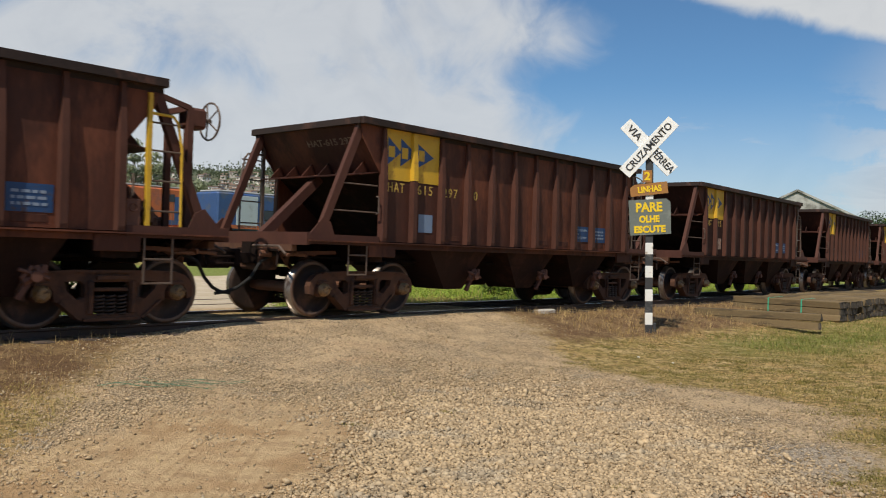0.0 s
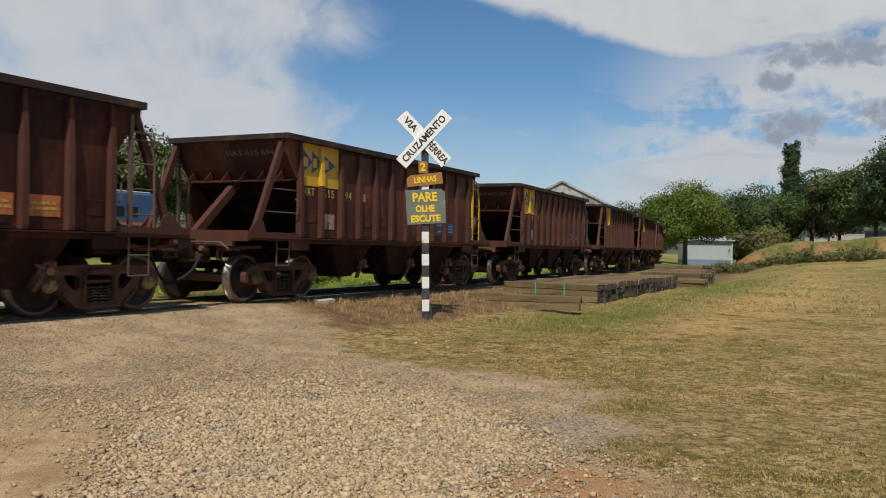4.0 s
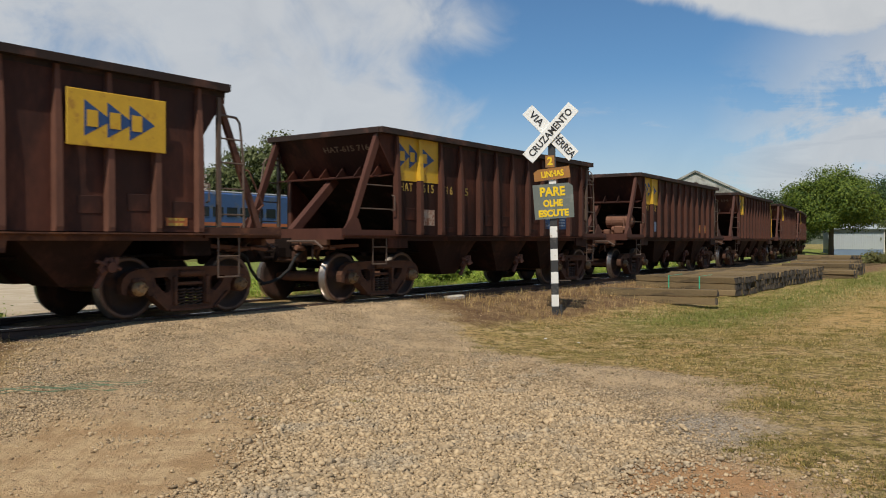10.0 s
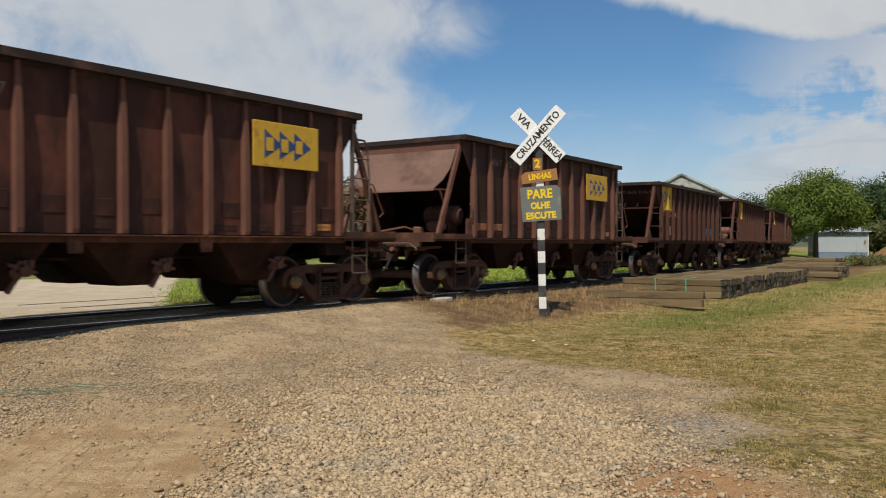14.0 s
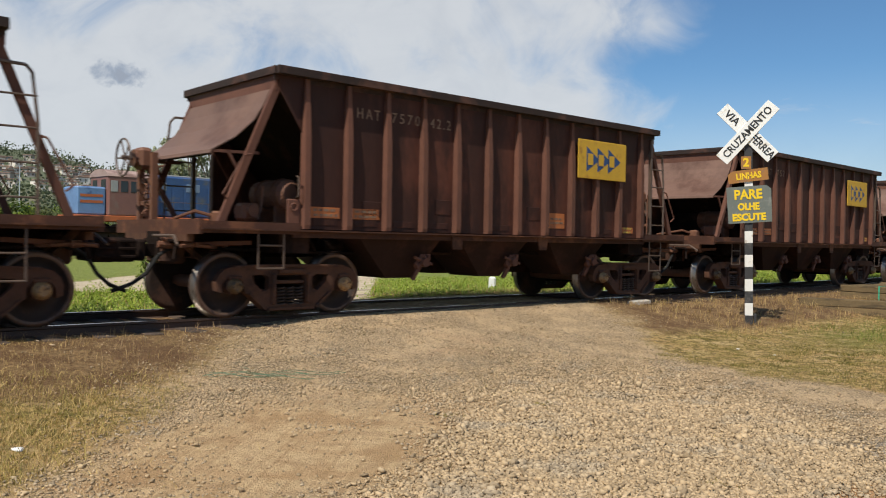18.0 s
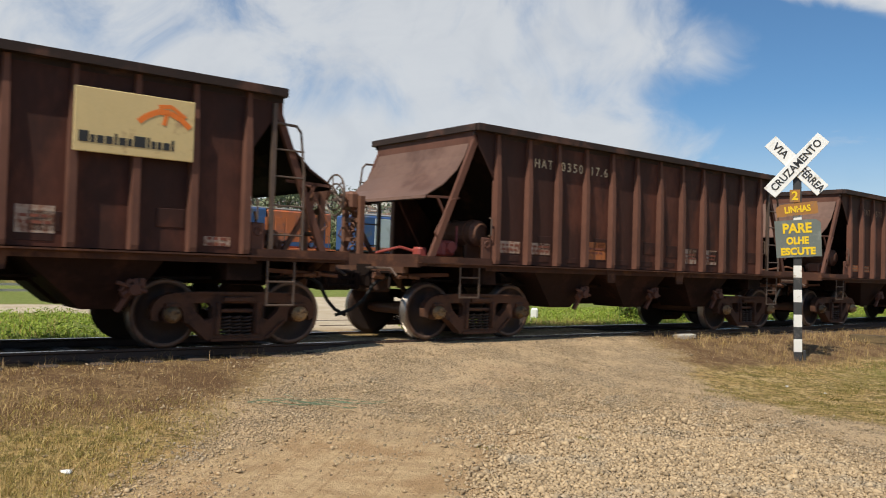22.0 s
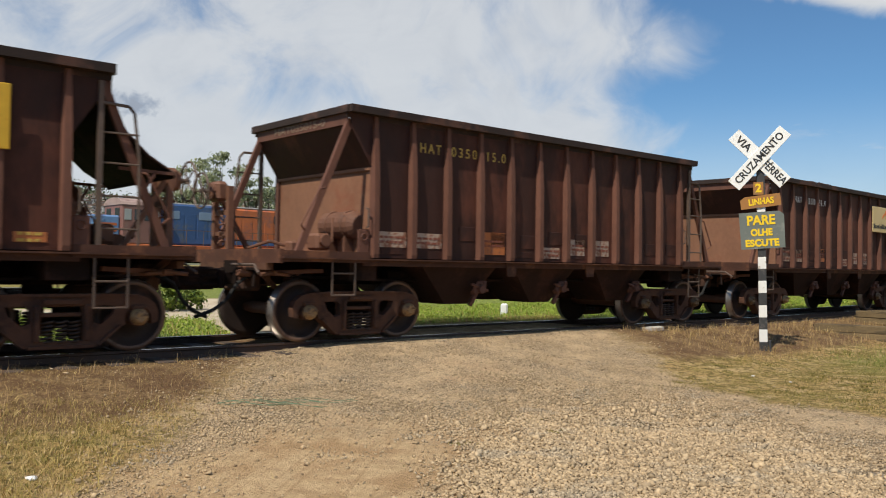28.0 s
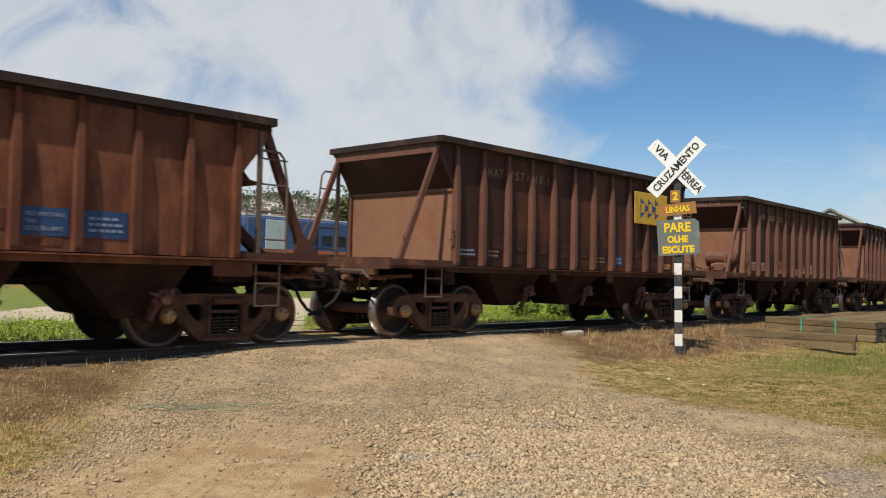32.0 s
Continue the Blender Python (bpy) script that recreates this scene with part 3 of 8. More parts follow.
def make_ground():
    def axis(lo, hi, fine_lo, fine_hi, step, grow):
        v = list(np.arange(fine_lo, fine_hi, step))
        s, p = step, fine_hi
        while p < hi:
            v.append(p)
            s *= grow
            p += s
        v.append(hi)
        s, p = step * grow, fine_lo - step * grow
        while p > lo:
            v.insert(0, p)
            s *= grow
            p -= s
        v.insert(0, lo)
        return np.array(v)

    xs, ys = axis(-2500, 2500, -13, 16, 0.14, 1.12), axis(-600, 3500, 2.0, 22, 0.14, 1.11)
    X, Y = np.meshgrid(xs, ys)
    Zg = ground_z(X, Y)
    road, soil, brown, wob, lush = zones(X, Y, True)
    near = (np.hypot(X, Y) < 40) * (1 - sstep(-(X * N.x + Y * N.y), 10.2, 10.8))
    Zg = Zg + near * 0.018 * wob
    nx, ny = len(xs), len(ys)
    idx = np.arange(nx * ny).reshape(ny, nx)
    faces = np.stack([idx[:-1, :-1], idx[:-1, 1:], idx[1:, 1:], idx[1:, :-1]], -1).reshape(-1, 4)
    me = bpy.data.meshes.new("ground")
    me.from_pydata(np.stack([X, Y, Zg], -1).reshape(-1, 3).tolist(), [], faces.tolist())
    at = me.color_attributes.new("cover", "FLOAT_COLOR", "POINT")
    cols = np.stack([road, soil, brown, lush], -1).reshape(-1).astype(np.float32)
    at.data.foreach_set("color", cols)
    # red earth, blue-grey chippings, worn path and greener verge
    al, lat = X * U.x + Y * U.y, X * N.x + Y * N.y
    red = sstep(-(np.hypot((X - 2.4) / 0.9, (Y - 5.2) / 0.8) - 1) + 0.7 * wob, -0.4, 0.5)
    blue = sstep(-(np.hypot((X - 3.0) / 0.42, (Y - 6.6) / 0.5) - 1) + 0.9 * wob, -0.5, 0.6)
    worn = np.exp(-((lat + 3.2 - 0.7 * wob) / 1.2) ** 2) * sstep(al, 12, 19) * (1 - 0.65 * sstep(al, 26, 55))
    verge = np.exp(-((lat + 5.7 + 0.6 * wob) / 1.0) ** 2) * sstep(al, 12, 16) * (1 - sstep(al, 44, 60))
    tint = me.color_attributes.new("tint", "FLOAT_COLOR", "POINT")
    tint.data.foreach_set("color", np.stack([red, blue, worn, verge], -1).reshape(-1).astype(np.float32))
    for p in me.polygons:
        p.use_smooth = True
    me.materials.append(ground_material())
    return tagged(new("ground", me), "dry grass, gravel and reddish dirt ground", "ground", kind="structure")


def ground_material():
    m = bpy.data.materials.new("ground_cover")
    m.use_nodes = True
    nt = m.node_tree
    L = nt.links.new
    bs = nt.nodes["Principled BSDF"]
    geo, at, sp = node(nt, "ShaderNodeNewGeometry"), node(nt, "ShaderNodeVertexColor"), node(nt, "ShaderNodeSeparateColor")
    at.layer_name = "cover"
    L(at.outputs[0], sp.inputs[0])
    P = geo.outputs["Position"]

    def nz(scale, detail=6, rough=0.6):
        t = node(nt, "ShaderNodeTexNoise")
        t.inputs["Scale"].default_value, t.inputs["Detail"].default_value, t.inputs["Roughness"].default_value = scale, detail, rough
        L(P, t.inputs["Vector"])
        return t.outputs["Fac"]

    def ramp(v, a, b):
        r = node(nt, "ShaderNodeMapRange", interpolation_type="SMOOTHSTEP")
        r.inputs["From Min"].default_value, r.inputs["From Max"].default_value = a, b
        L(v, r.inputs["Value"])
        return r.outputs[0]

    def mix(f, a, b):
        x = node(nt, "ShaderNodeMix", data_type="RGBA")
        if isinstance(f, float):
            x.inputs[0].default_value = f
        else:
            L(f, x.inputs[0])
        for i, c in ((6, a), (7, b)):
            if isinstance(c, tuple):
                x.inputs[i].default_value = (*c, 1)
            else:
                L(c, x.inputs[i])
        return x.outputs[2]

    n_big, n_mid, n_fine, n_grit, n_clump = nz(0.22, 5), nz(1.6, 6), nz(9, 6), nz(48, 4, 0.7), nz(3.4, 5, 0.65)
    grass = mix(ramp(n_mid, 0.42, 0.66), (0.44, 0.305, 0.125), (0.26, 0.208, 0.062))
    grass = mix(mnode(nt, "MULTIPLY", ramp(n_big, 0.50, 0.64), 0.6), grass, (0.28, 0.232, 0.065))
    grass = mix(ramp(n_clump, 0.50, 0.62), grass, (0.44, 0.292, 0.124))
    grass = mix(mnode(nt, "MULTIPLY", ramp(nz(0.55, 6, 0.7), 0.49, 0.58), 0.9), grass, (0.50, 0.322, 0.140))
    grass = mix(mnode(nt, "MULTIPLY", ramp(nz(5.5, 5, 0.7), 0.53, 0.60), 0.8), grass, (0.16, 0.132, 0.036))
    grass = mix(mnode(nt, "MULTIPLY", ramp(nz(2.3, 5, 0.7), 0.51, 0.58), 0.7), grass, (0.58, 0.415, 0.21))
    # small dark patches painted in as shadow among the tufts
    grass = mix(mnode(nt, "MULTIPLY", ramp(nz(8.5, 5, 0.75), 0.51, 0.56), 0.85), grass, (0.115, 0.086, 0.028))
    grass = mix(mnode(nt, "MULTIPLY", ramp(nz(26, 4, 0.7), 0.52, 0.60), 0.7), grass, (0.17, 0.12, 0.045))
    # greener meadow farther off
    ln = node(nt, "ShaderNodeVectorMath")
    ln.operation = "LENGTH"
    L(P, ln.inputs[0])
    grass = mix(mnode(nt, "MULTIPLY", ramp(ln.outputs["Value"], 26.0, 58.0), 0.7), grass, mix(ramp(nz(0.5, 6, 0.7), 0.42, 0.58), (0.13, 0.132, 0.036), (0.29, 0.23, 0.085)))
    ta, ts = node(nt, "ShaderNodeVertexColor"), node(nt, "ShaderNodeSeparateColor")
    ta.layer_name = "tint"
    L(ta.outputs[0], ts.inputs[0])
    grass = mix(mnode(nt, "MULTIPLY", ts.outputs[2], ramp(n_clump, 0.36, 0.58)), grass, (0.53, 0.335, 0.135))
    grass = mix(mnode(nt, "MULTIPLY", ta.outputs[1], mnode(nt, "MULTIPLY", ramp(n_clump, 0.34, 0.56), 0.85)), grass, (0.165, 0.18, 0.042))
    n_speck = nz(30, 4, 0.75)
    # fines, darkened and specked to stand in for shadow between stones
    gravel = mix(ramp(n_grit, 0.42, 0.60), (0.16, 0.115, 0.070), (0.66, 0.49, 0.305))
    gravel = mix(mnode(nt, "MULTIPLY", ramp(n_mid, 0.40, 0.62), 0.7), gravel, (0.62, 0.445, 0.265))
    gravel = mix(mnode(nt, "MULTIPLY", ramp(n_speck, 0.56, 0.61), 0.8), gravel, (0.14, 0.10, 0.062))
    gravel = mix(mnode(nt, "MULTIPLY", ts.outputs[1], 0.4), gravel, mix(ramp(n_grit, 0.38, 0.62), (0.17, 0.15, 0.125), (0.47, 0.42, 0.36)))
    # wheel tracks: long faint streaks along the way the carts turn
    mpx = node(nt, "ShaderNodeMapping")
    mpx.inputs["Rotation"].default_value = (0, 0, radians(14))
    mpx.inputs["Scale"].default_value = (22.0, 0.30, 1.0)
    L(P, mpx.inputs["Vector"])
    streak = node(nt, "ShaderNodeTexNoise")
    streak.inputs["Scale"].default_value, streak.inputs["Detail"].default_value, streak.inputs["Distortion"].default_value = 1.0, 5, 0.9
    L(mpx.outputs[0], streak.inputs["Vector"])
    soil = mix(ramp(n_fine, 0.30, 0.72), (0.50, 0.345, 0.19), (0.64, 0.455, 0.26))
    soil = mix(mnode(nt, "MULTIPLY", ramp(n_mid, 0.45, 0.62), 0.8), soil, (0.42, 0.262, 0.132))
    soil = mix(mnode(nt, "MULTIPLY", ramp(n_clump, 0.52, 0.64), 0.45), soil, (0.34, 0.215, 0.115))
    soil = mix(mnode(nt, "MULTIPLY", ramp(streak.outputs["Fac"], 0.50, 0.62), 0.45), soil, (0.36, 0.225, 0.11))
    soil = mix(mnode(nt, "MULTIPLY", ramp(n_grit, 0.54, 0.66), 0.45), soil, (0.32, 0.20, 0.105))
    soil = mix(mnode(nt, "MULTIPLY", ramp(n_speck, 0.64, 0.69), 0.7), soil, (0.11, 0.072, 0.042))
    weeds = mix(ramp(nz(19, 6, 0.75), 0.38, 0.62), (0.125, 0.073, 0.038), (0.31, 0.20, 0.098))
    weeds = mix(mnode(nt, "MULTIPLY", ramp(n_speck, 0.55, 0.64), 0.8), weeds, (0.30, 0.215, 0.115))
    weeds = mix(mnode(nt, "MULTIPLY", ramp(n_mid, 0.44, 0.58), 0.7), weeds, (0.125, 0.068, 0.036))
    lush = mix(ramp(n_fine, 0.35, 0.65), (0.13, 0.17, 0.036), (0.24, 0.26, 0.07))
    road = ramp(mnode(nt, "ADD", sp.outputs[0], mnode(nt, "MULTIPLY", mnode(nt, "SUBTRACT", n_fine, 0.5), 0.9)), 0.25, 0.75)
    red = ramp(mnode(nt, "ADD", sp.outputs[1], mnode(nt, "MULTIPLY", mnode(nt, "SUBTRACT", n_clump, 0.5), 0.9)), 0.05, 0.95)
    br = ramp(mnode(nt, "ADD", sp.outputs[2], mnode(nt, "MULTIPLY", mnode(nt, "SUBTRACT", n_mid, 0.5), 0.8)), 0.25, 0.8)
    col = mix(br, grass, weeds)
    col = mix(at.outputs[1], col, lush)
    # past the rails the yard is pale dusty sand
    dl = node(nt, "ShaderNodeVectorMath")
    dl.operation = "DOT_PRODUCT"
    dl.inputs[1].default_value = (-N.x, -N.y, 0)
    L(P, dl.inputs[0])
    far = ramp(dl.outputs["Value"], 13.2, 16.0)
    sand = mix(ramp(n_mid, 0.35, 0.7), (0.50, 0.40, 0.28), (0.60, 0.51, 0.38))
    gravel = mix(far, gravel, sand)
    soil = mix(far, soil, sand)
    col = mix(road, col, gravel)
    soil = mix(mnode(nt, "MULTIPLY", ts.outputs[0], 0.7), soil, (0.45, 0.215, 0.085))
    col = mix(red, col, soil)
    col = mix(mnode(nt, "MULTIPLY", ts.outputs[1], mnode(nt, "MULTIPLY", ramp(n_fine, 0.42, 0.58), 0.35)), col, mix(ramp(n_grit, 0.42, 0.58), (0.20, 0.178, 0.15), (0.44, 0.40, 0.345)))
    # bare red earth where the ground is steep (the cut bank)
    sep = node(nt, "ShaderNodeSeparateXYZ")
    L(geo.outputs["Normal"], sep.inputs[0])
    steep = mnode(nt, "MULTIPLY", mnode(nt, "SUBTRACT", 1.0, ramp(sep.outputs[2], 0.965, 0.992)), ramp(nz(0.16, 5), 0.47, 0.56))
    col = mix(steep, col, (0.30, 0.105, 0.04))
    L(col, bs.inputs["Base Color"])
    bs.inputs["Roughness"].default_value = 0.95
    bs.inputs["Specular IOR Level"].default_value = 0.15
    bp = node(nt, "ShaderNodeBump")
    bp.inputs["Strength"].default_value, bp.inputs["Distance"].default_value = 0.85, 0.038
    L(mnode(nt, "ADD", mnode(nt, "ADD", n_grit, n_fine), mnode(nt, "MULTIPLY", n_speck, 1.2)), bp.inputs["Height"])
    L(bp.outputs[0], bs.inputs["Normal"])
    return m


make_ground()


# ---- cut bank at the edge of the field ----
def bank_material():
    m = bpy.data.materials.new("cut_bank")
    m.use_nodes = True
    nt = m.node_tree
    L = nt.links.new
    bs = nt.nodes["Principled BSDF"]
    geo, sep = node(nt, "ShaderNodeNewGeometry"), node(nt, "ShaderNodeSeparateXYZ")
    L(geo.outputs["Normal"], sep.inputs[0])

    def nz(scale, detail=6):
        t = node(nt, "ShaderNodeTexNoise")
        t.inputs["Scale"].default_value, t.inputs["Detail"].default_value, t.inputs["Roughness"].default_value = scale, detail, 0.65
        L(geo.outputs["Position"], t.inputs["Vector"])
        return t.outputs["Fac"]

    def ramp(v, a, b):
        r = node(nt, "ShaderNodeMapRange", interpolation_type="SMOOTHSTEP")
        r.inputs["From Min"].default_value, r.inputs["From Max"].default_value = a, b
        L(v, r.inputs["Value"])
        return r.outputs[0]

    def mix(f, a, b):
        x = node(nt, "ShaderNodeMix", data_type="RGBA")
        L(f, x.inputs[0])
        for i, c in ((6, a), (7, b)):
            if isinstance(c, tuple):
                x.inputs[i].default_value = (*c, 1)
            else:
                L(c, x.inputs[i])
        return x.outputs[2]

    grass = mix(ramp(nz(0.6), 0.42, 0.58), (0.12, 0.125, 0.036), (0.22, 0.18, 0.062))
    grass = mix(ramp(nz(4.0), 0.50, 0.62), grass, (0.12, 0.10, 0.035))
    earth = mix(ramp(nz(1.3), 0.40, 0.60), (0.33, 0.14, 0.062), (0.25, 0.145, 0.075))
    bare = mnode(nt, "MULTIPLY", mnode(nt, "SUBTRACT", 1.0, ramp(sep.outputs[2], 0.55, 0.88)), ramp(nz(0.30, 5), 0.48, 0.58))
    L(mix(bare, grass, earth), bs.inputs["Base Color"])
    bs.inputs["Roughness"].default_value = 0.95
    bs.inputs["Specular IOR Level"].default_value = 0.15
    bp = node(nt, "ShaderNodeBump")
    bp.inputs["Strength"].default_value, bp.inputs["Distance"].default_value = 0.8, 0.12
    L(nz(3.0), bp.inputs["Height"])
    L(bp.outputs[0], bs.inputs["Normal"])
    return m


BANKM = bank_material()


def make_bank():
    """A low cut bank: worn slope, steep face with an overhanging turf lip, and the grassy top behind."""
    prof = ((-0.5, -0.12), (0.0, 0.02), (0.5, 0.14), (1.0, 0.26), (1.45, 0.42), (1.75, 0.62), (1.92, 0.80), (1.98, 0.90), (2.02, 0.96), (2.3, 1.02), (3.0, 1.07), (4.5, 1.14), (7.0, 1.20))
    V, F = [], []
    azs = np.arange(33.6, 52.01, 0.10)
    for a in azs:
        h = float(np.interp(a, (33.6, 35, 36.5, 39, 43, 47), (0.2, 1.0, 1.25, 1.15, 1.3, 1.4)))
        wb = noise.noise(Vector((a * 0.9, 0, 3))) + 0.5 * noise.noise(Vector((a * 3.1, 0, 7)))
        for k, (dr, f) in enumerate(prof):
            r = 63.2 + dr * (1 + 0.15 * wb) + 0.5 * wb + 0.16 * noise.noise(Vector((a * 6, k * 0.9, 1)))
            x, y = r * math.sin(radians(a)), r * math.cos(radians(a))
            foot = gz(62 * math.sin(radians(a)), 62 * math.cos(radians(a)))
            V.append((x, y, foot + h * f * (1 + 0.10 * wb) + 0.05 * noise.noise(Vector((a * 9, k, 2)))))
        x, y = 80 * math.sin(radians(a)), 80 * math.cos(radians(a))
        V.append((x, y, gz(x, y) + 0.02))
    n = len(prof) + 1
    for i in range(len(azs) - 1):
        for j in range(n - 1):
            F.append((i * n + j, (i + 1) * n + j, (i + 1) * n + j + 1, i * n + j + 1))
    me = bpy.data.meshes.new("bank")
    me.from_pydata(V, [], F)
    for p in me.polygons:
        p.use_smooth = True
    me.materials.append(BANKM)
    return tagged(new("cut_bank", me), "low cut bank of red earth with a grassy top", "bank", kind="structure")


def gz(x, y):
    return float(ground_z(x, y))


make_bank()


# ---- rails and sleepers ----
def make_rails():
    track = thing("railway_track", "broad gauge railway track with polished rail heads", "track", pose(0, 0, 0), kind="structure")
    prof = [(-0.07, -0.15), (-0.07, -0.135), (-0.012, -0.11), (-0.012, -0.045), (-0.036, -0.03), (-0.036, 0), (0.036, 0), (0.036, -0.03), (0.012, -0.045), (0.012, -0.11), (0.07, -0.135), (0.07, -0.15)]
    for off in (-0.835, 0.835):
        bm = bmesh.new()
        rows = []
        for al in [-60 + 4 * i for i in range(42)]:
            p, h = on_track(al)
            left = Vector((-math.sin(radians(h)), math.cos(radians(h)), 0))
            rows.append([bm.verts.new(p + left * (off + a) + Z * b) for a, b in prof])
        for r0, r1 in zip(rows, rows[1:]):
            for j in range(len(prof)):
                f = bm.faces.new((r0[j], r0[(j + 1) % len(prof)], r1[(j + 1) % len(prof)], r1[j]))
                f.material_index = 1 if j == 5 else 0
        part("rail", bm, [RAIL, RAILTOP], track)
    me = None
    for i in range(150):
        p, h = on_track(-24 + i * 0.6, 0, -0.17)
        if me is None:
            me = finish(box(bmesh.new(), (0, 0, -0.02), (0.24, 2.8, 0.16), bevel=0.012))
            me.materials.append(TIE)
        part("sleeper", me, TIE, track, at=pose(p.x, p.y, p.z, 0, 0, h))


make_rails()

# ---- hopper wagons ----
# wagon space: x along the train, -y towards the viewer, z up from the rail head
WR = 0.457


def wheel_mesh():
    bm = bmesh.new()
    # flange inside (y > 0), tread outside
    lathe(bm, [(0.075, 0.20), (0.075, WR - 0.06), (0.078, WR + 0.028), (0.052, WR + 0.028), (0.04, WR + 0.004), (-0.065, WR), (-0.065, WR - 0.062), (-0.005, WR - 0.085), (0.02, 0.22), (-0.06, 0.17), (-0.085, 0.10)], 36, mats=[0, 0, 0, 1, 1, 2, 0, 0, 0, 0])
    me = finish(bm)
    me.materials.append(WHEEL), me.materials.append(TREAD), me.materials.append(WHEELRIM)
    return me


def side_frame_mesh():
    """Cast bogie side frame with two openings and a round nose over each axle end; origin at the bogie centre, rail head."""
    bm = bmesh.new()
    half = [(0.0, 0.755), (0.42, 0.755), (0.70, 0.745), (0.915, 0.73), (1.05, 0.69), (1.14, 0.61), (1.175, 0.51), (1.165, 0.39), (1.09, 0.36), (1.075, 0.49), (1.02, 0.555), (0.81, 0.555), (0.76, 0.49), (0.75, 0.36), (0.66, 0.32), (0.46, 0.135), (0.34, 0.09), (0.0, 0.09)]
    outer = half + [(-x, z) for x, z in half[-2:0:-1]]
    holes = [[(0.64 * s, 0.60), (0.60 * s, 0.50), (0.46 * s, 0.37), (0.36 * s, 0.40), (0.36 * s, 0.56), (0.42 * s, 0.61)][::s] for s in (-1, 1)] + [[(-0.24, 0.60), (0.24, 0.60), (0.24, 0.18), (-0.24, 0.18)]]
    es = []
    for loop in [outer] + holes:
        vs = [bm.verts.new((x, 0, z)) for x, z in loop]
        es += [bm.edges.new((vs[i], vs[(i + 1) % len(vs)])) for i in range(len(vs))]
    bmesh.ops.triangle_fill(bm, use_beauty=True, use_dissolve=False, edges=es)
    r = bmesh.ops.extrude_face_region(bm, geom=list(bm.faces))
    bmesh.ops.translate(bm, verts=[v for v in r["geom"] if isinstance(v, bmesh.types.BMVert)], vec=(0, 0.13, 0))
    bmesh.ops.translate(bm, verts=bm.verts, vec=(0, -0.065, 0))
    # flanges along the edges
    beam(bm, (-0.44, 0, 0.735), (0.44, 0, 0.735), 0.20, 0.035)
    beam(bm, (-0.38, 0, 0.115), (0.38, 0, 0.115), 0.21, 0.035)
    for s in (-1, 1):
        beam(bm, (0.42 * s, 0, 0.742), (0.92 * s, 0, 0.722), 0.19, 0.03)
        beam(bm, (0.42 * s, 0, 0.12), (0.68 * s, 0, 0.345), 0.20, 0.035)
        box(bm, (0.29 * s, 0, 0.40), (0.07, 0.21, 0.44), bevel=0.015)
        box(bm, (0.915 * s, 0, 0.575), (0.20, 0.24, 0.06), bevel=0.015)
        rod(bm, (0.915 * s, -0.10, 0.457), (0.915 * s, 0.08, 0.457), 0.125, 16)
    box(bm, (0, 0, 0.655), (0.44, 0.23, 0.07), bevel=0.012)
    box(bm, (0, 0, 0.50), (0.46, 0.10, 0.05), bevel=0.01)
    return finish(bm)


def spring_mesh():
    """One coil: a tube wound round the upright axis."""
    bm = bmesh.new()
    rows = []
    turns, per = 6, 10
    for k in range(turns * per + 1):
        a = 2 * math.pi * k / per
        c = Vector((math.cos(a), math.sin(a), 0))
        p = c * 0.062 + Vector((0, 0, 0.145 + 0.28 * k / (turns * per)))
        rows.append([bm.verts.new(p + 0.016 * (c * math.cos(b) + Z * math.sin(b))) for b in (0.3, 1.87, 3.44, 5.01)])
    for r0, r1 in zip(rows, rows[1:]):
        for j in range(4):
            bm.faces.new((r0[j], r0[(j + 1) % 4], r1[(j + 1) % 4], r1[j]))
    bm.faces.new(rows[0]), bm.faces.new(rows[-1])
    return finish(bm, True)


def cap_mesh():
    bm = bmesh.new()
    lathe(bm, [(0.06, 0.112), (-0.005, 0.112), (-0.012, 0.096), (-0.05, 0.096), (-0.056, 0.084), (-0.072, 0.080), (-0.076, 0.045), (-0.068, 0.02)], 18)
    for k in range(3):
        a = 2 * math.pi * k / 3 + 0.4
        rod(bm, (0.06 * math.cos(a), -0.08, 0.06 * math.sin(a)), (0.06 * math.cos(a), -0.108, 0.06 * math.sin(a)), 0.017, 6)
    return finish(bm)


SHARED = {}


def shared(key, make, mats):
    if key not in SHARED:
        me = make()
        if not me.materials:
            for m in mats:
                me.materials.append(m)
        SHARED[key] = me
    return SHARED[key]


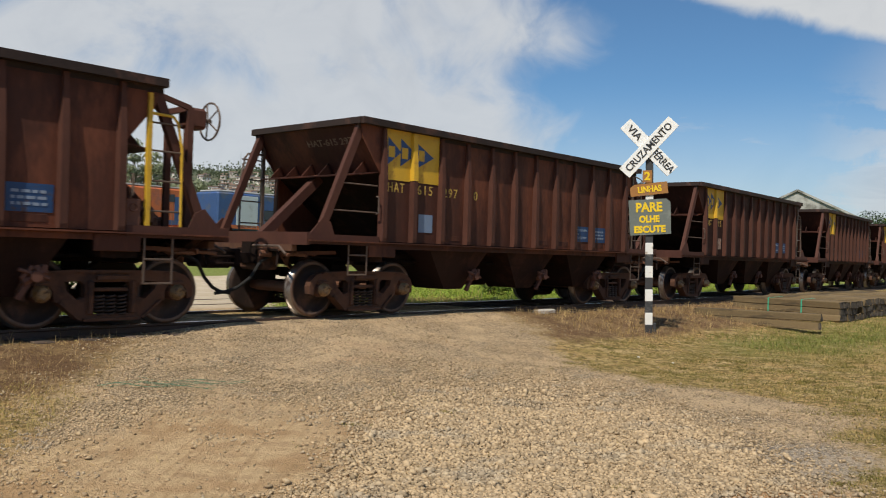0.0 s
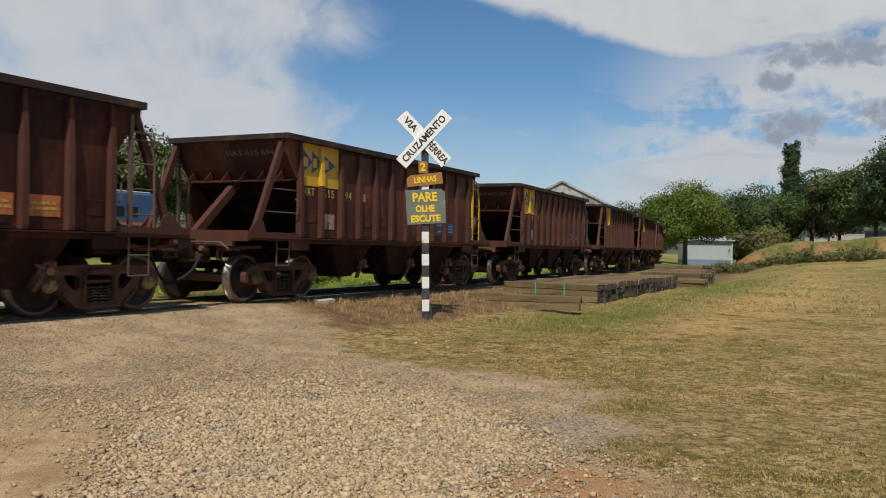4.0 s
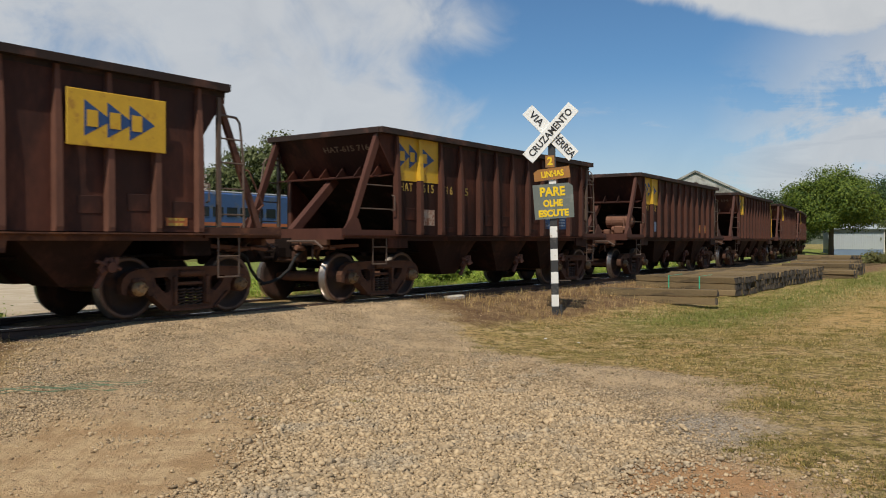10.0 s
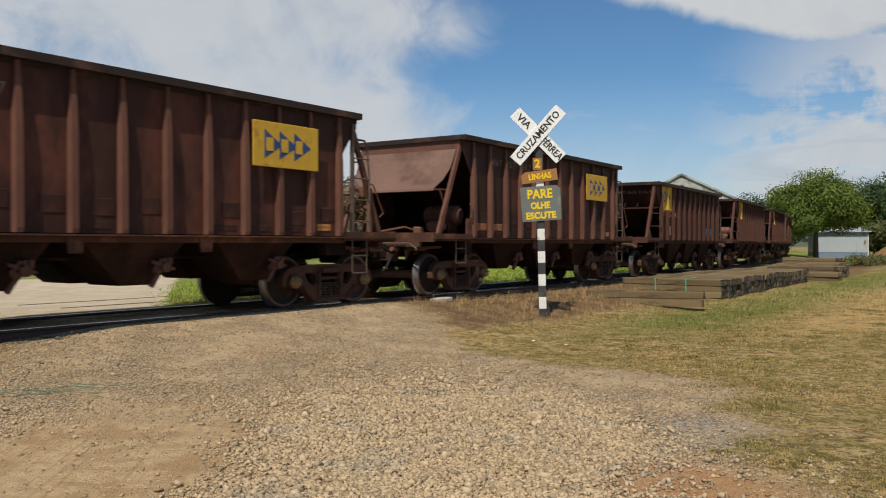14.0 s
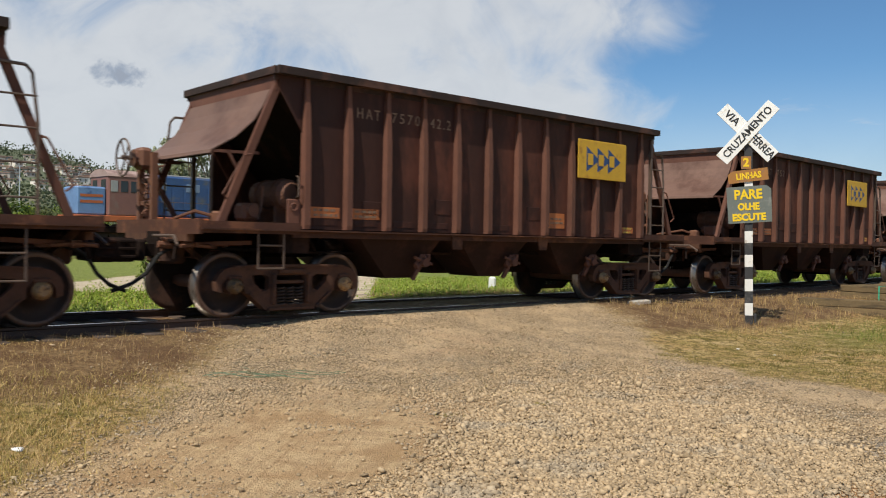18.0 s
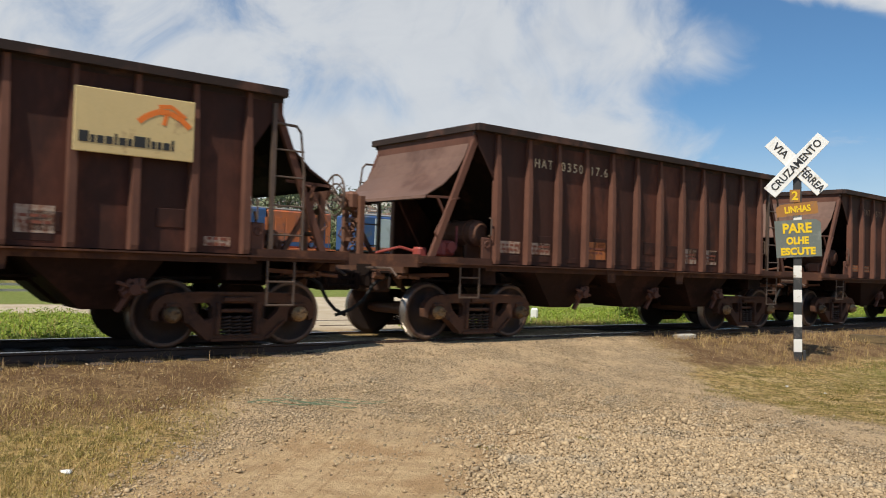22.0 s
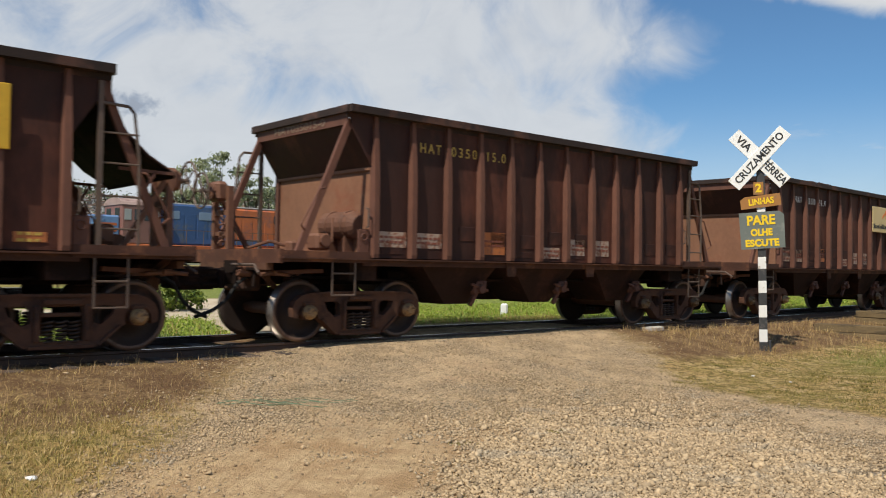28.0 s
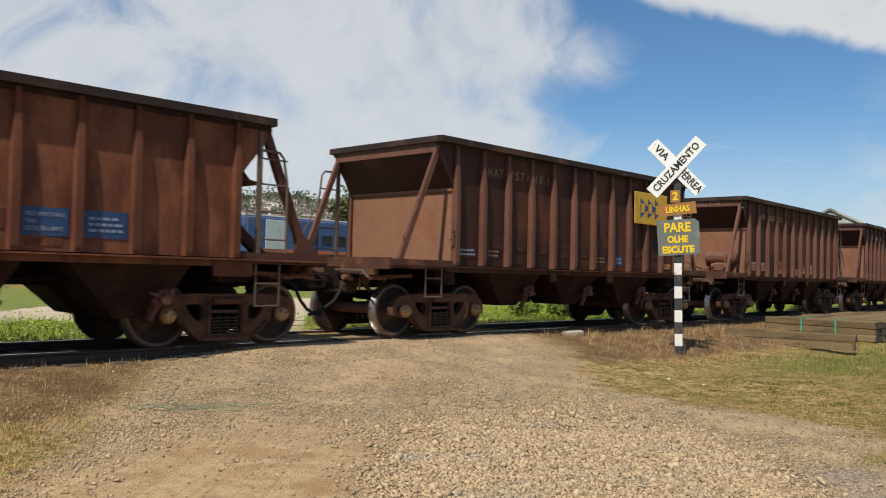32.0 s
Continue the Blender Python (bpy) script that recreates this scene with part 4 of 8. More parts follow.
def bogie(w, xc):
    bm = box(bmesh.new(), (0, 0, 0.66), (0.34, 2.1, 0.16), bevel=0.03)
    rod(bm, (0, 0, 0.72), (0, 0, 0.88), 0.19, 14)
    for s in (-1, 1):
        beam(bm, (0.42 * s, -0.78, 0.36), (0.42 * s, 0.78, 0.36), 0.10, 0.12)  # brake beams
        for t in (-1, 1):
            box(bm, (0.44 * s, 0.8 * t, 0.42), (0.06, 0.1, 0.26))
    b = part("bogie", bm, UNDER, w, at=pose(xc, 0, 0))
    sf, sp, cp = shared("sf", side_frame_mesh, [BOGIE]), shared("sp", spring_mesh, [SPRING]), shared("cap", cap_mesh, [CAP])
    for s in (-1, 1):
        part("side_frame", sf, BOGIE, b, at=pose(0, 1.075 * s, 0))
        for dx in (-0.15, 0, 0.15):
            part("coil_spring", sp, SPRING, b, at=pose(dx, 1.09 * s, 0))
        for dx in (-0.915, 0.915):
            part("bearing_cap", cp, CAP, b, "round bearing end cap", at=pose(dx, 1.185 * s, WR, 0, 0, 0 if s < 0 else 180))
    for dx in (-0.915, 0.915):
        ax = bmesh.new()
        rod(ax, (0, -1.12, 0), (0, 1.12, 0), 0.075, 14)
        rod(ax, (0, -0.62, 0), (0, 0.62, 0), 0.095, 14)
        ws = part("wheelset", ax, PIPE, w, at=pose(xc + dx, 0, WR))
        wm = shared("wheel", wheel_mesh, [])
        part("wheel", wm, WHEEL, ws, at=pose(0, -0.835, 0))
        part("wheel", wm, WHEEL, ws, at=pose(0, 0.835, 0, 0, 0, 180))


def rib_mesh(zt):
    bm = bmesh.new()
    # hat section, deepest low down, narrowing to the rim
    sec = [(1.27, 0.060, 0.115), (1.33, 0.060, 0.125), (zt - 0.95, 0.058, 0.115), (zt - 0.45, 0.050, 0.085), (zt - 0.12, 0.040, 0.07)]
    rows = [[bm.verts.new(p) for p in ((-hw, 0, z), (-hw * 0.8, -d, z), (hw * 0.8, -d, z), (hw, 0, z))] for z, hw, d in sec]
    for a, b in zip(rows, rows[1:]):
        for j in range(4):
            bm.faces.new((a[j], a[(j + 1) % 4], b[(j + 1) % 4], b[j]))
    bm.faces.new(rows[0]), bm.faces.new(rows[-1])
    return finish(bm)


def latch_mesh():
    bm = bmesh.new()
    rod(bm, (-0.10, 0, -0.06), (0.10, 0, 0.05), 0.045, 8)
    rod(bm, (0.02, 0, 0.10), (0.05, -0.05, -0.05), 0.035, 8)
    rod(bm, (-0.12, -0.02, -0.02), (-0.02, -0.03, 0.10), 0.022, 6)
    box(bm, (0.09, 0, 0.07), (0.06, 0.09, 0.09), bevel=0.012)
    beam(bm, (-0.02, 0, -0.02), (-0.14, 0.02, -0.22), 0.05, 0.05)
    rod(bm, (0.0, 0.05, 0), (0.0, -0.09, 0), 0.055, 10)
    rod(bm, (-0.16, -0.04, 0.07), (0.13, -0.05, -0.02), 0.02, 6)
    bmesh.ops.scale(bm, vec=(1.25, 1.25, 1.25), verts=bm.verts)
    return finish(bm)


def coupler(w, s, xl):
    bm = bmesh.new()
    beam(bm, (s * 5.3, 0, 0.93), (s * (xl - 0.22), 0, 0.93), 0.16, 0.17)
    box(bm, (s * (xl - 0.14), -0.06 * s, 0.93), (0.36, 0.34, 0.34), bevel=0.06)
    box(bm, (s * (xl - 0.03), 0.15 * s, 0.93), (0.26, 0.13, 0.32), bevel=0.035)
    box(bm, (s * (xl - 0.34), 0, 0.93), (0.12, 0.40, 0.30), bevel=0.03)
    for dz in (-0.09, 0.02, 0.12):
        box(bm, (s * (xl - 0.12), -0.235, 0.93 + dz), (0.24, 0.03, 0.045), bevel=0.01)
    beam(bm, (s * 5.62, -0.75, 1.08), (s * 5.62, 0.35, 1.08), 0.035, 0.035)  # uncoupling lever
    beam(bm, (s * 5.62, -0.75, 1.08), (s * 5.68, -0.8, 0.82), 0.035, 0.035)
    part("coupler", bm, UNDER, w)
    d = bmesh.new()
    box(d, (s * 5.45, 0, 0.95), (0.35, 0.62, 0.42), bevel=0.04)  # draft gear housing
    beam(d, (s * 5.58, -1.1, 1.12), (s * 5.58, 1.1, 1.12), 0.10, 0.10)
    for yy in (-0.95, 0.95):
        beam(d, (s * 5.55, yy, 1.25), (s * 5.25, yy * 0.5, 0.85), 0.06, 0.08)
    part("draft_gear", d, BOGIE, w)
    g = bmesh.new()
    pipe(g, [(s * 5.7, -1.05, 1.0), (s * 5.5, -0.95, 1.02), (s * 5.2, -0.9, 1.0), (s * 4.9, -0.6, 0.98)], 0.028)
    part("brake_pipe", g, PIPE, w, "rusty bent brake pipe")
    g = pipe(bmesh.new(), [(s * 5.72, -0.2, 1.14), (s * 5.72, -0.9, 1.14), (s * 5.78, -1.15, 1.02)], 0.02)
    part("release_rod", g, RUNG, w)
    g = rod(bmesh.new(), (s * 5.3, 0.55, 0.92), (s * 4.75, 0.55, 0.92), 0.12, 10)
    rod(g, (s * 5.42, 0.55, 0.92), (s * 5.3, 0.55, 0.92), 0.05, 8)
    part("brake_cylinder", g, PIPE, w)
    g = beam(bmesh.new(), (s * 5.05, -0.35, 0.78), (s * 5.4, -0.55, 1.0), 0.04, 0.07)
    beam(g, (s * 5.4, -0.55, 1.0), (s * 5.42, -1.0, 1.02), 0.035, 0.06)
    part("brake_lever", g, PIPE, w)
    g = beam(bmesh.new(), (s * 4.6, -0.95, 1.06), (s * 5.55, -0.7, 1.02), 0.05, 0.06)
    beam(g, (s * 4.9, -0.87, 1.05), (s * 5.0, -0.5, 0.9), 0.05, 0.05)
    part("brake_lever", g, RIB_B, w)
    g = rod(bmesh.new(), (s * 5.75, -0.45, 1.02), (s * 5.55, -0.45, 1.0), 0.05, 8)
    box(g, (s * 5.66, -0.45, 1.06), (0.07, 0.05, 0.1), bevel=0.01)
    part("angle_cock", g, PIPE, w)
    h = bmesh.new()
    pts = [(s * 5.55, -0.42, 0.98), (s * 5.75, -0.45, 0.86), (s * 5.9, -0.42, 0.62), (s * 6.08, -0.36, 0.47), (s * 6.25, -0.3, 0.40), (s * (xl + 0.12), -0.27, 0.37)]
    pipe(h, pts, 0.028, 8)
    rod(h, (s * 5.45, -0.42, 1.02), (s * 5.58, -0.42, 0.97), 0.05, 8)
    part("air_hose", h, RUBBER, w, "sagging black rubber brake hose")


def stirrup(w, x, s, zb=0.60, label=""):
    """Step hung from the sill: two straps, two rungs."""
    bm = bmesh.new()
    y = 1.46 * s
    for dx in (-0.2, 0.2):
        beam(bm, (x + dx, y, 1.25), (x + dx, y, zb), 0.014, 0.026)
    for z in (zb + 0.01, zb + 0.33):
        rod(bm, (x - 0.2, y, z), (x + 0.2, y, z), 0.014, 6)
    part("step", bm, RUNG, w, label)


def wagon_ends(w, kind, hood, zt, L, s, rust, endm, seed):
    """One end: s = -1 rear (towards the camera's left), +1 front. hood: sheet that roofs the end platform."""
    X = lambda v: s * v
    bm = bmesh.new()
    box(bm, (X(4.85), 0, 1.285), (1.55, 2.92, 0.05))
    beam(bm, (X(5.60), -1.47, 1.27), (X(5.60), 1.47, 1.27), 0.06, 0.20)
    for t in (-1, 1):
        beam(bm, (X(4.1), 1.45 * t, 1.27), (X(5.6), 1.45 * t, 1.27), 0.05, 0.16)
    part("end_platform", bm, RIB_A if kind == 1 else DECK, w)
    # sheets
    bm = bmesh.new()
    if kind == 1:
        poly(bm, [(X(L - 0.06), -1.40, zt - 0.08), (X(L - 0.06), 1.40, zt - 0.08), (X(L - 0.52), 1.40, 2.46), (X(L - 0.52), -1.40, 2.46)], 0.02)
        # near-black tone: shade of the end cavity is put into the colour
        part("inner_slope_sheet", poly(bmesh.new(), [(X(L - 0.52), -1.38, 2.46), (X(L - 0.52), 1.38, 2.46), (X(2.5), 1.38, 1.26), (X(2.5), -1.38, 1.26)], 0.02), UNDER, w, "dark slope sheet with the cavity's shade put into its colour")
    elif hood:
        poly(bm, [(X(L - 0.06), -1.40, zt - 0.08), (X(L - 0.06), 1.40, zt - 0.08), (X(2.4), 1.40, 1.26), (X(2.4), -1.40, 1.26)], 0.02)
    else:
        poly(bm, [(X(L - 0.06), -1.40, zt - 0.25), (X(L - 0.06), 1.40, zt - 0.25), (X(4.02), 1.40, 2.62), (X(4.02), -1.40, 2.62)], 0.02)
        poly(bm, [(X(4.02), -1.40, 2.62), (X(4.02), 1.40, 2.62), (X(2.4), 1.40, 1.26), (X(2.4), -1.40, 1.26)], 0.02)
    # below a hood the slope sheet takes the same shade-toned colour
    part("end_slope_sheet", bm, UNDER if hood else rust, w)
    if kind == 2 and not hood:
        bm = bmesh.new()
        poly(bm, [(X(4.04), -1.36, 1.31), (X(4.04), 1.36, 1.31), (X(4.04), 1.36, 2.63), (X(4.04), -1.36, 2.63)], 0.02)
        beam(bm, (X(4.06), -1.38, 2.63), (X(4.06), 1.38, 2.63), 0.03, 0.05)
        part("end_bulkhead", bm, endm, w, "pale steel bulkhead with its sunlit look put into the colour")
        bm = bmesh.new()
        poly(bm, [(X(L - 0.03), -1.40, zt - 0.28), (X(L - 0.03), 1.40, zt - 0.28), (X(L - 0.03), 1.40, zt - 0.10), (X(L - 0.03), -1.40, zt - 0.10)], 0.03)
        part("end_header", bm, RIB_B, w)
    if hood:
        bm = bmesh.new()
        poly(bm, [(X(L - 0.03), -1.40, zt - 0.32), (X(L - 0.03), 1.40, zt - 0.32), (X(L - 0.03), 1.40, zt - 0.10), (X(L - 0.03), -1.40, zt - 0.10)], 0.03)
        part("end_header", bm, RIB_B, w)
        bm = bmesh.new()
        prof = [(L + 0.0, zt - 0.31), (L + 0.09, zt - 0.52), (L + 0.24, zt - 0.76), (L + 0.52, zt - 1.02), (L + 0.86, zt - 1.22), (L + 0.88, zt - 1.27)]
        rows = [[bm.verts.new((X(xa), y, za)) for y in (-1.30, 1.30)] for xa, za in prof]
        for r0, r1 in zip(rows, rows[1:]):
            bm.faces.new((r0[0], r0[1], r1[1], r1[0]))
        ext = bmesh.ops.extrude_face_region(bm, geom=list(bm.faces))
        bmesh.ops.translate(bm, verts=[v for v in ext["geom"] if isinstance(v, bmesh.types.BMVert)], vec=(X(-0.008), 0, -0.012))
        hd = part("end_hood", bm, HOODM, w, "curved steel hood over the end platform")
        # added dark sheet just below the hood stands in for its shade
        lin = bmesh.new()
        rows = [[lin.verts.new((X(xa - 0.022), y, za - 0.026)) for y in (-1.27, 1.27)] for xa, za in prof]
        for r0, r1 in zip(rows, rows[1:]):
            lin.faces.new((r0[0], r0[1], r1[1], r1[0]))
        part("hood_lining", lin, UNDER, hd, "dark sheet added for the shade under the hood")
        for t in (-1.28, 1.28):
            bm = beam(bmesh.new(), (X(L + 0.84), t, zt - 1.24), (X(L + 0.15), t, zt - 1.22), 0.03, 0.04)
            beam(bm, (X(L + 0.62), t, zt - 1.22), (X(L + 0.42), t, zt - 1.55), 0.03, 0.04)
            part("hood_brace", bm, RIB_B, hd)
        # closing sheet under the hood, coloured dark for the shade there
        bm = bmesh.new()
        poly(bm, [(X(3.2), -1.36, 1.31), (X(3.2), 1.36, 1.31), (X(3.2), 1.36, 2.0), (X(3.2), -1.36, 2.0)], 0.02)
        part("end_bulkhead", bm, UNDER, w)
    # side ears between the corner rib and the overhanging rim
    for t in (-1, 1):
        bm = bmesh.new()
        poly(bm, [(X(4.03), 1.41 * t, zt - 0.08), (X(L - 0.05), 1.41 * t, zt - 0.08), (X(L - 0.10), 1.41 * t, zt - 0.35), (X(4.03), 1.41 * t, zt - 0.95)], 0.015)
        part("corner_gusset", bm, rust, w)
        bm = bmesh.new()
        if kind == 1:
            beam(bm, (X(5.30), 1.33 * t, 1.30), (X(L - 0.10), 1.36 * t, zt - 0.12), 0.09, 0.13)
            poly(bm, [(X(5.55), 1.40 * t, 1.33), (X(5.02), 1.40 * t, 1.33), (X(5.12), 1.40 * t, 1.55), (X(5.27), 1.40 * t, 1.62)], 0.02)
        else:
            beam(bm, (X(5.28), 1.33 * t, 1.30), (X(L - 0.10), 1.36 * t, zt - 0.20), 0.07, 0.10)
            pipe(bm, [(X(4.86), 1.40 * t, 2.28), (X(4.98), 1.43 * t, 2.25), (X(5.28), 1.43 * t, 1.72), (X(5.20), 1.40 * t, 1.64)], 0.014)
        part("end_brace", bm, RIB_A if kind == 1 else RIB_B, w)
    if kind == 1:
        bm = bmesh.new()
        beam(bm, (X(5.42), 0.0, 1.30), (X(L - 0.36), 0.0, 2.36), 0.14, 0.16)
        part("end_brace", bm, RIB_A, w)
        bm = bmesh.new()
        poly(bm, [(X(L - 0.53), -1.39, 2.43), (X(L - 0.53), 1.39, 2.43), (X(L - 0.12), 1.39, 2.36), (X(L - 0.12), -1.39, 2.36)], 0.02)
        for k in range(6):
            y = -1.15 + 0.46 * k
            poly(bm, [(X(L - 0.5), y, 2.46), (X(L - 0.16), y, 2.39), (X(L - 0.42), y, 2.66)], 0.025)
        part("stiffener_ledge", bm, RUST_A, w)
    # climbing rungs and handrail
    for t in (-1, 1):
        front_near = s > 0 and t < 0
        bm = bmesh.new()
        y = 1.42 * t
        if s * t < 0:
            x0, x1 = (4.40, 4.84)
            top = zt - 0.20
            lm = YELLOW if (front_near and seed == 6) else RUNG
            beam(bm, (X(x0), y, 1.30), (X(x0), y, top), 0.06, 0.06)
            lad = part("ladder_stile", bm, lm, w)
            rail = pipe(bmesh.new(), [(X(x1 + 0.05), y, 1.30), (X(x1 + 0.04), y, 2.4), (X(x1 - 0.03), y, zt - 0.55), (X(x1 - 0.10), y, zt - 0.47), (X(x0), y, zt - 0.46)], 0.02)
            part("ladder_rail", rail, lm, lad)
            for z in (1.55, 1.95, 2.35, 2.72):
                part("rung", rod(bmesh.new(), (X(x0), y, z), (X(x1 + 0.03), y, z), 0.013, 6), RUNG, lad)
        elif kind == 1:
            for z in (1.75, 2.2):
                part("end_rung", rod(bmesh.new(), (X(4.1), y - 0.03 * t, z), (X(5.08 - 0.36 * (z - 1.75)), y - 0.06 * t, z), 0.013, 6), RUNG, w)
        stirrup(w, X(4.56), t, 0.58 if front_near else 0.70)
    bm = bmesh.new()
    pipe(bm, [(X(4.16), -1.44, 1.72), (X(4.16), -1.50, 1.74), (X(4.16), -1.50, 2.0), (X(4.16), -1.44, 2.02)], 0.013)
    part("grab_handle", bm, RUNG, w)


def brake_gear(w, s, kind):
    """Hand brake wheel on its stand, with the gear case and chain."""
    X = lambda v: s * v
    bm = bmesh.new()
    if kind == 1:
        xs, zc = 5.20, 2.95
        for yy in (-1.05 * s, -0.45 * s):
            beam(bm, (X(xs), yy, 1.3), (X(xs), yy, 3.06), 0.07, 0.09)
            beam(bm, (X(xs), yy, 3.05), (X(4.55), yy, 3.20), 0.06, 0.07)
        beam(bm, (X(xs), -1.05 * s, 3.05), (X(xs), -0.45 * s, 3.05), 0.06, 0.08)
        beam(bm, (X(xs), -0.95 * s, 2.3), (X(5.42), -0.95 * s, 1.32), 0.06, 0.08)
        box(bm, (X(xs + 0.22), -0.75 * s, zc), (0.32, 0.30, 0.30), bevel=0.04)
        rod(bm, (X(xs + 0.1), -0.75 * s, 2.8), (X(xs + 0.12), -0.7 * s, 1.3), 0.02, 6)
        xw, yw = xs + 0.50, -0.75 * s
    else:
        xs, zc = 5.5, 2.28
        for yy in (-0.85 * s, -0.35 * s):
            beam(bm, (X(xs), yy, 1.3), (X(xs), yy, 2.36), 0.09, 0.09)
        beam(bm, (X(xs), -0.85 * s, 1.95), (X(xs), -0.35 * s, 1.95), 0.05, 0.08)
        beam(bm, (X(xs), -0.85 * s, 1.62), (X(xs), -0.35 * s, 1.62), 0.05, 0.06)
        beam(bm, (X(xs), -0.85 * s, 2.34), (X(xs - 0.62), -0.85 * s, 1.32), 0.05, 0.07)
        box(bm, (X(xs + 0.08), -0.60 * s, zc), (0.20, 0.34, 0.32), bevel=0.05)
        rod(bm, (X(xs + 0.02), -0.60 * s, zc), (X(xs + 0.22), -0.60 * s, zc), 0.13, 12)
        for k in range(5):
            ring(bm, (X(xs + 0.03), -0.55 * s, 1.98 - 0.13 * k), (k % 2, 1 - k % 2, 0.3), 0.055, 0.016, 8, 5)
        xw, yw = xs + 0.36, -0.62 * s
    post = part("brake_stand", bm, PIPE if kind == 2 else RIB_A, w)
    bm = bmesh.new()
    ring(bm, (X(xw), yw, zc), (1, 0, 0), 0.275, 0.016, 22, 6)
    for k in range(5):
        a = 2 * math.pi * k / 5
        rod(bm, (X(xw - 0.03), yw, zc), (X(xw), yw + 0.275 * math.cos(a), zc + 0.275 * math.sin(a)), 0.012, 5)
    rod(bm, (X(xw - 0.22), yw, zc), (X(xw + 0.02), yw, zc), 0.035, 8)
    part("brake_wheel", bm, RUNG, post, "five-spoked hand brake wheel")


def air_tank(w, s, kind, red=False):
    X = lambda v: s * v
    bm = bmesh.new()
    rod(bm, (X(4.05), -1.05, 1.78), (X(4.05), -0.25, 1.78), 0.22, 18)
    rod(bm, (X(4.05), -1.13, 1.78), (X(4.05), -1.05, 1.78), 0.12, 18, r2=0.22)
    for y in (-0.9, -0.45):
        box(bm, (X(4.05), y, 1.45), (0.30, 0.06, 0.32))
        ring(bm, (X(4.05), y, 1.78), (0, 1, 0), 0.225, 0.016, 18, 5)
    part("air_reservoir", bm, PIPE if kind == 1 else TANK, w)
    bm = bmesh.new()
    box(bm, (X(4.62), -0.85, 1.50), (0.26, 0.30, 0.26), bevel=0.04)
    rod(bm, (X(4.62), -1.06, 1.52), (X(4.62), -0.62, 1.52), 0.09, 10)
    box(bm, (X(4.9), -0.55, 1.42), (0.18, 0.2, 0.18), bevel=0.03)
    pipe(bm, [(X(4.9), -0.5, 1.42), (X(5.2), -0.4, 1.5), (X(5.2), 0.3, 1.4)], 0.025)
    rod(bm, (X(4.45), -0.95, 1.5), (X(4.40), -0.9, 1.88), 0.02, 6)
    part("brake_valve", bm, RED if red else PIPE, w)
    bm = bmesh.new()
    box(bm, (X(4.20), -1.43, 1.50), (0.22, 0.03, 0.40), bevel=0.02)
    ring(bm, (X(4.20), -1.45, 1.58), (0, 1, 0), 0.05, 0.012, 10, 5)
    part("lift_bracket", bm, RIB_B, w)


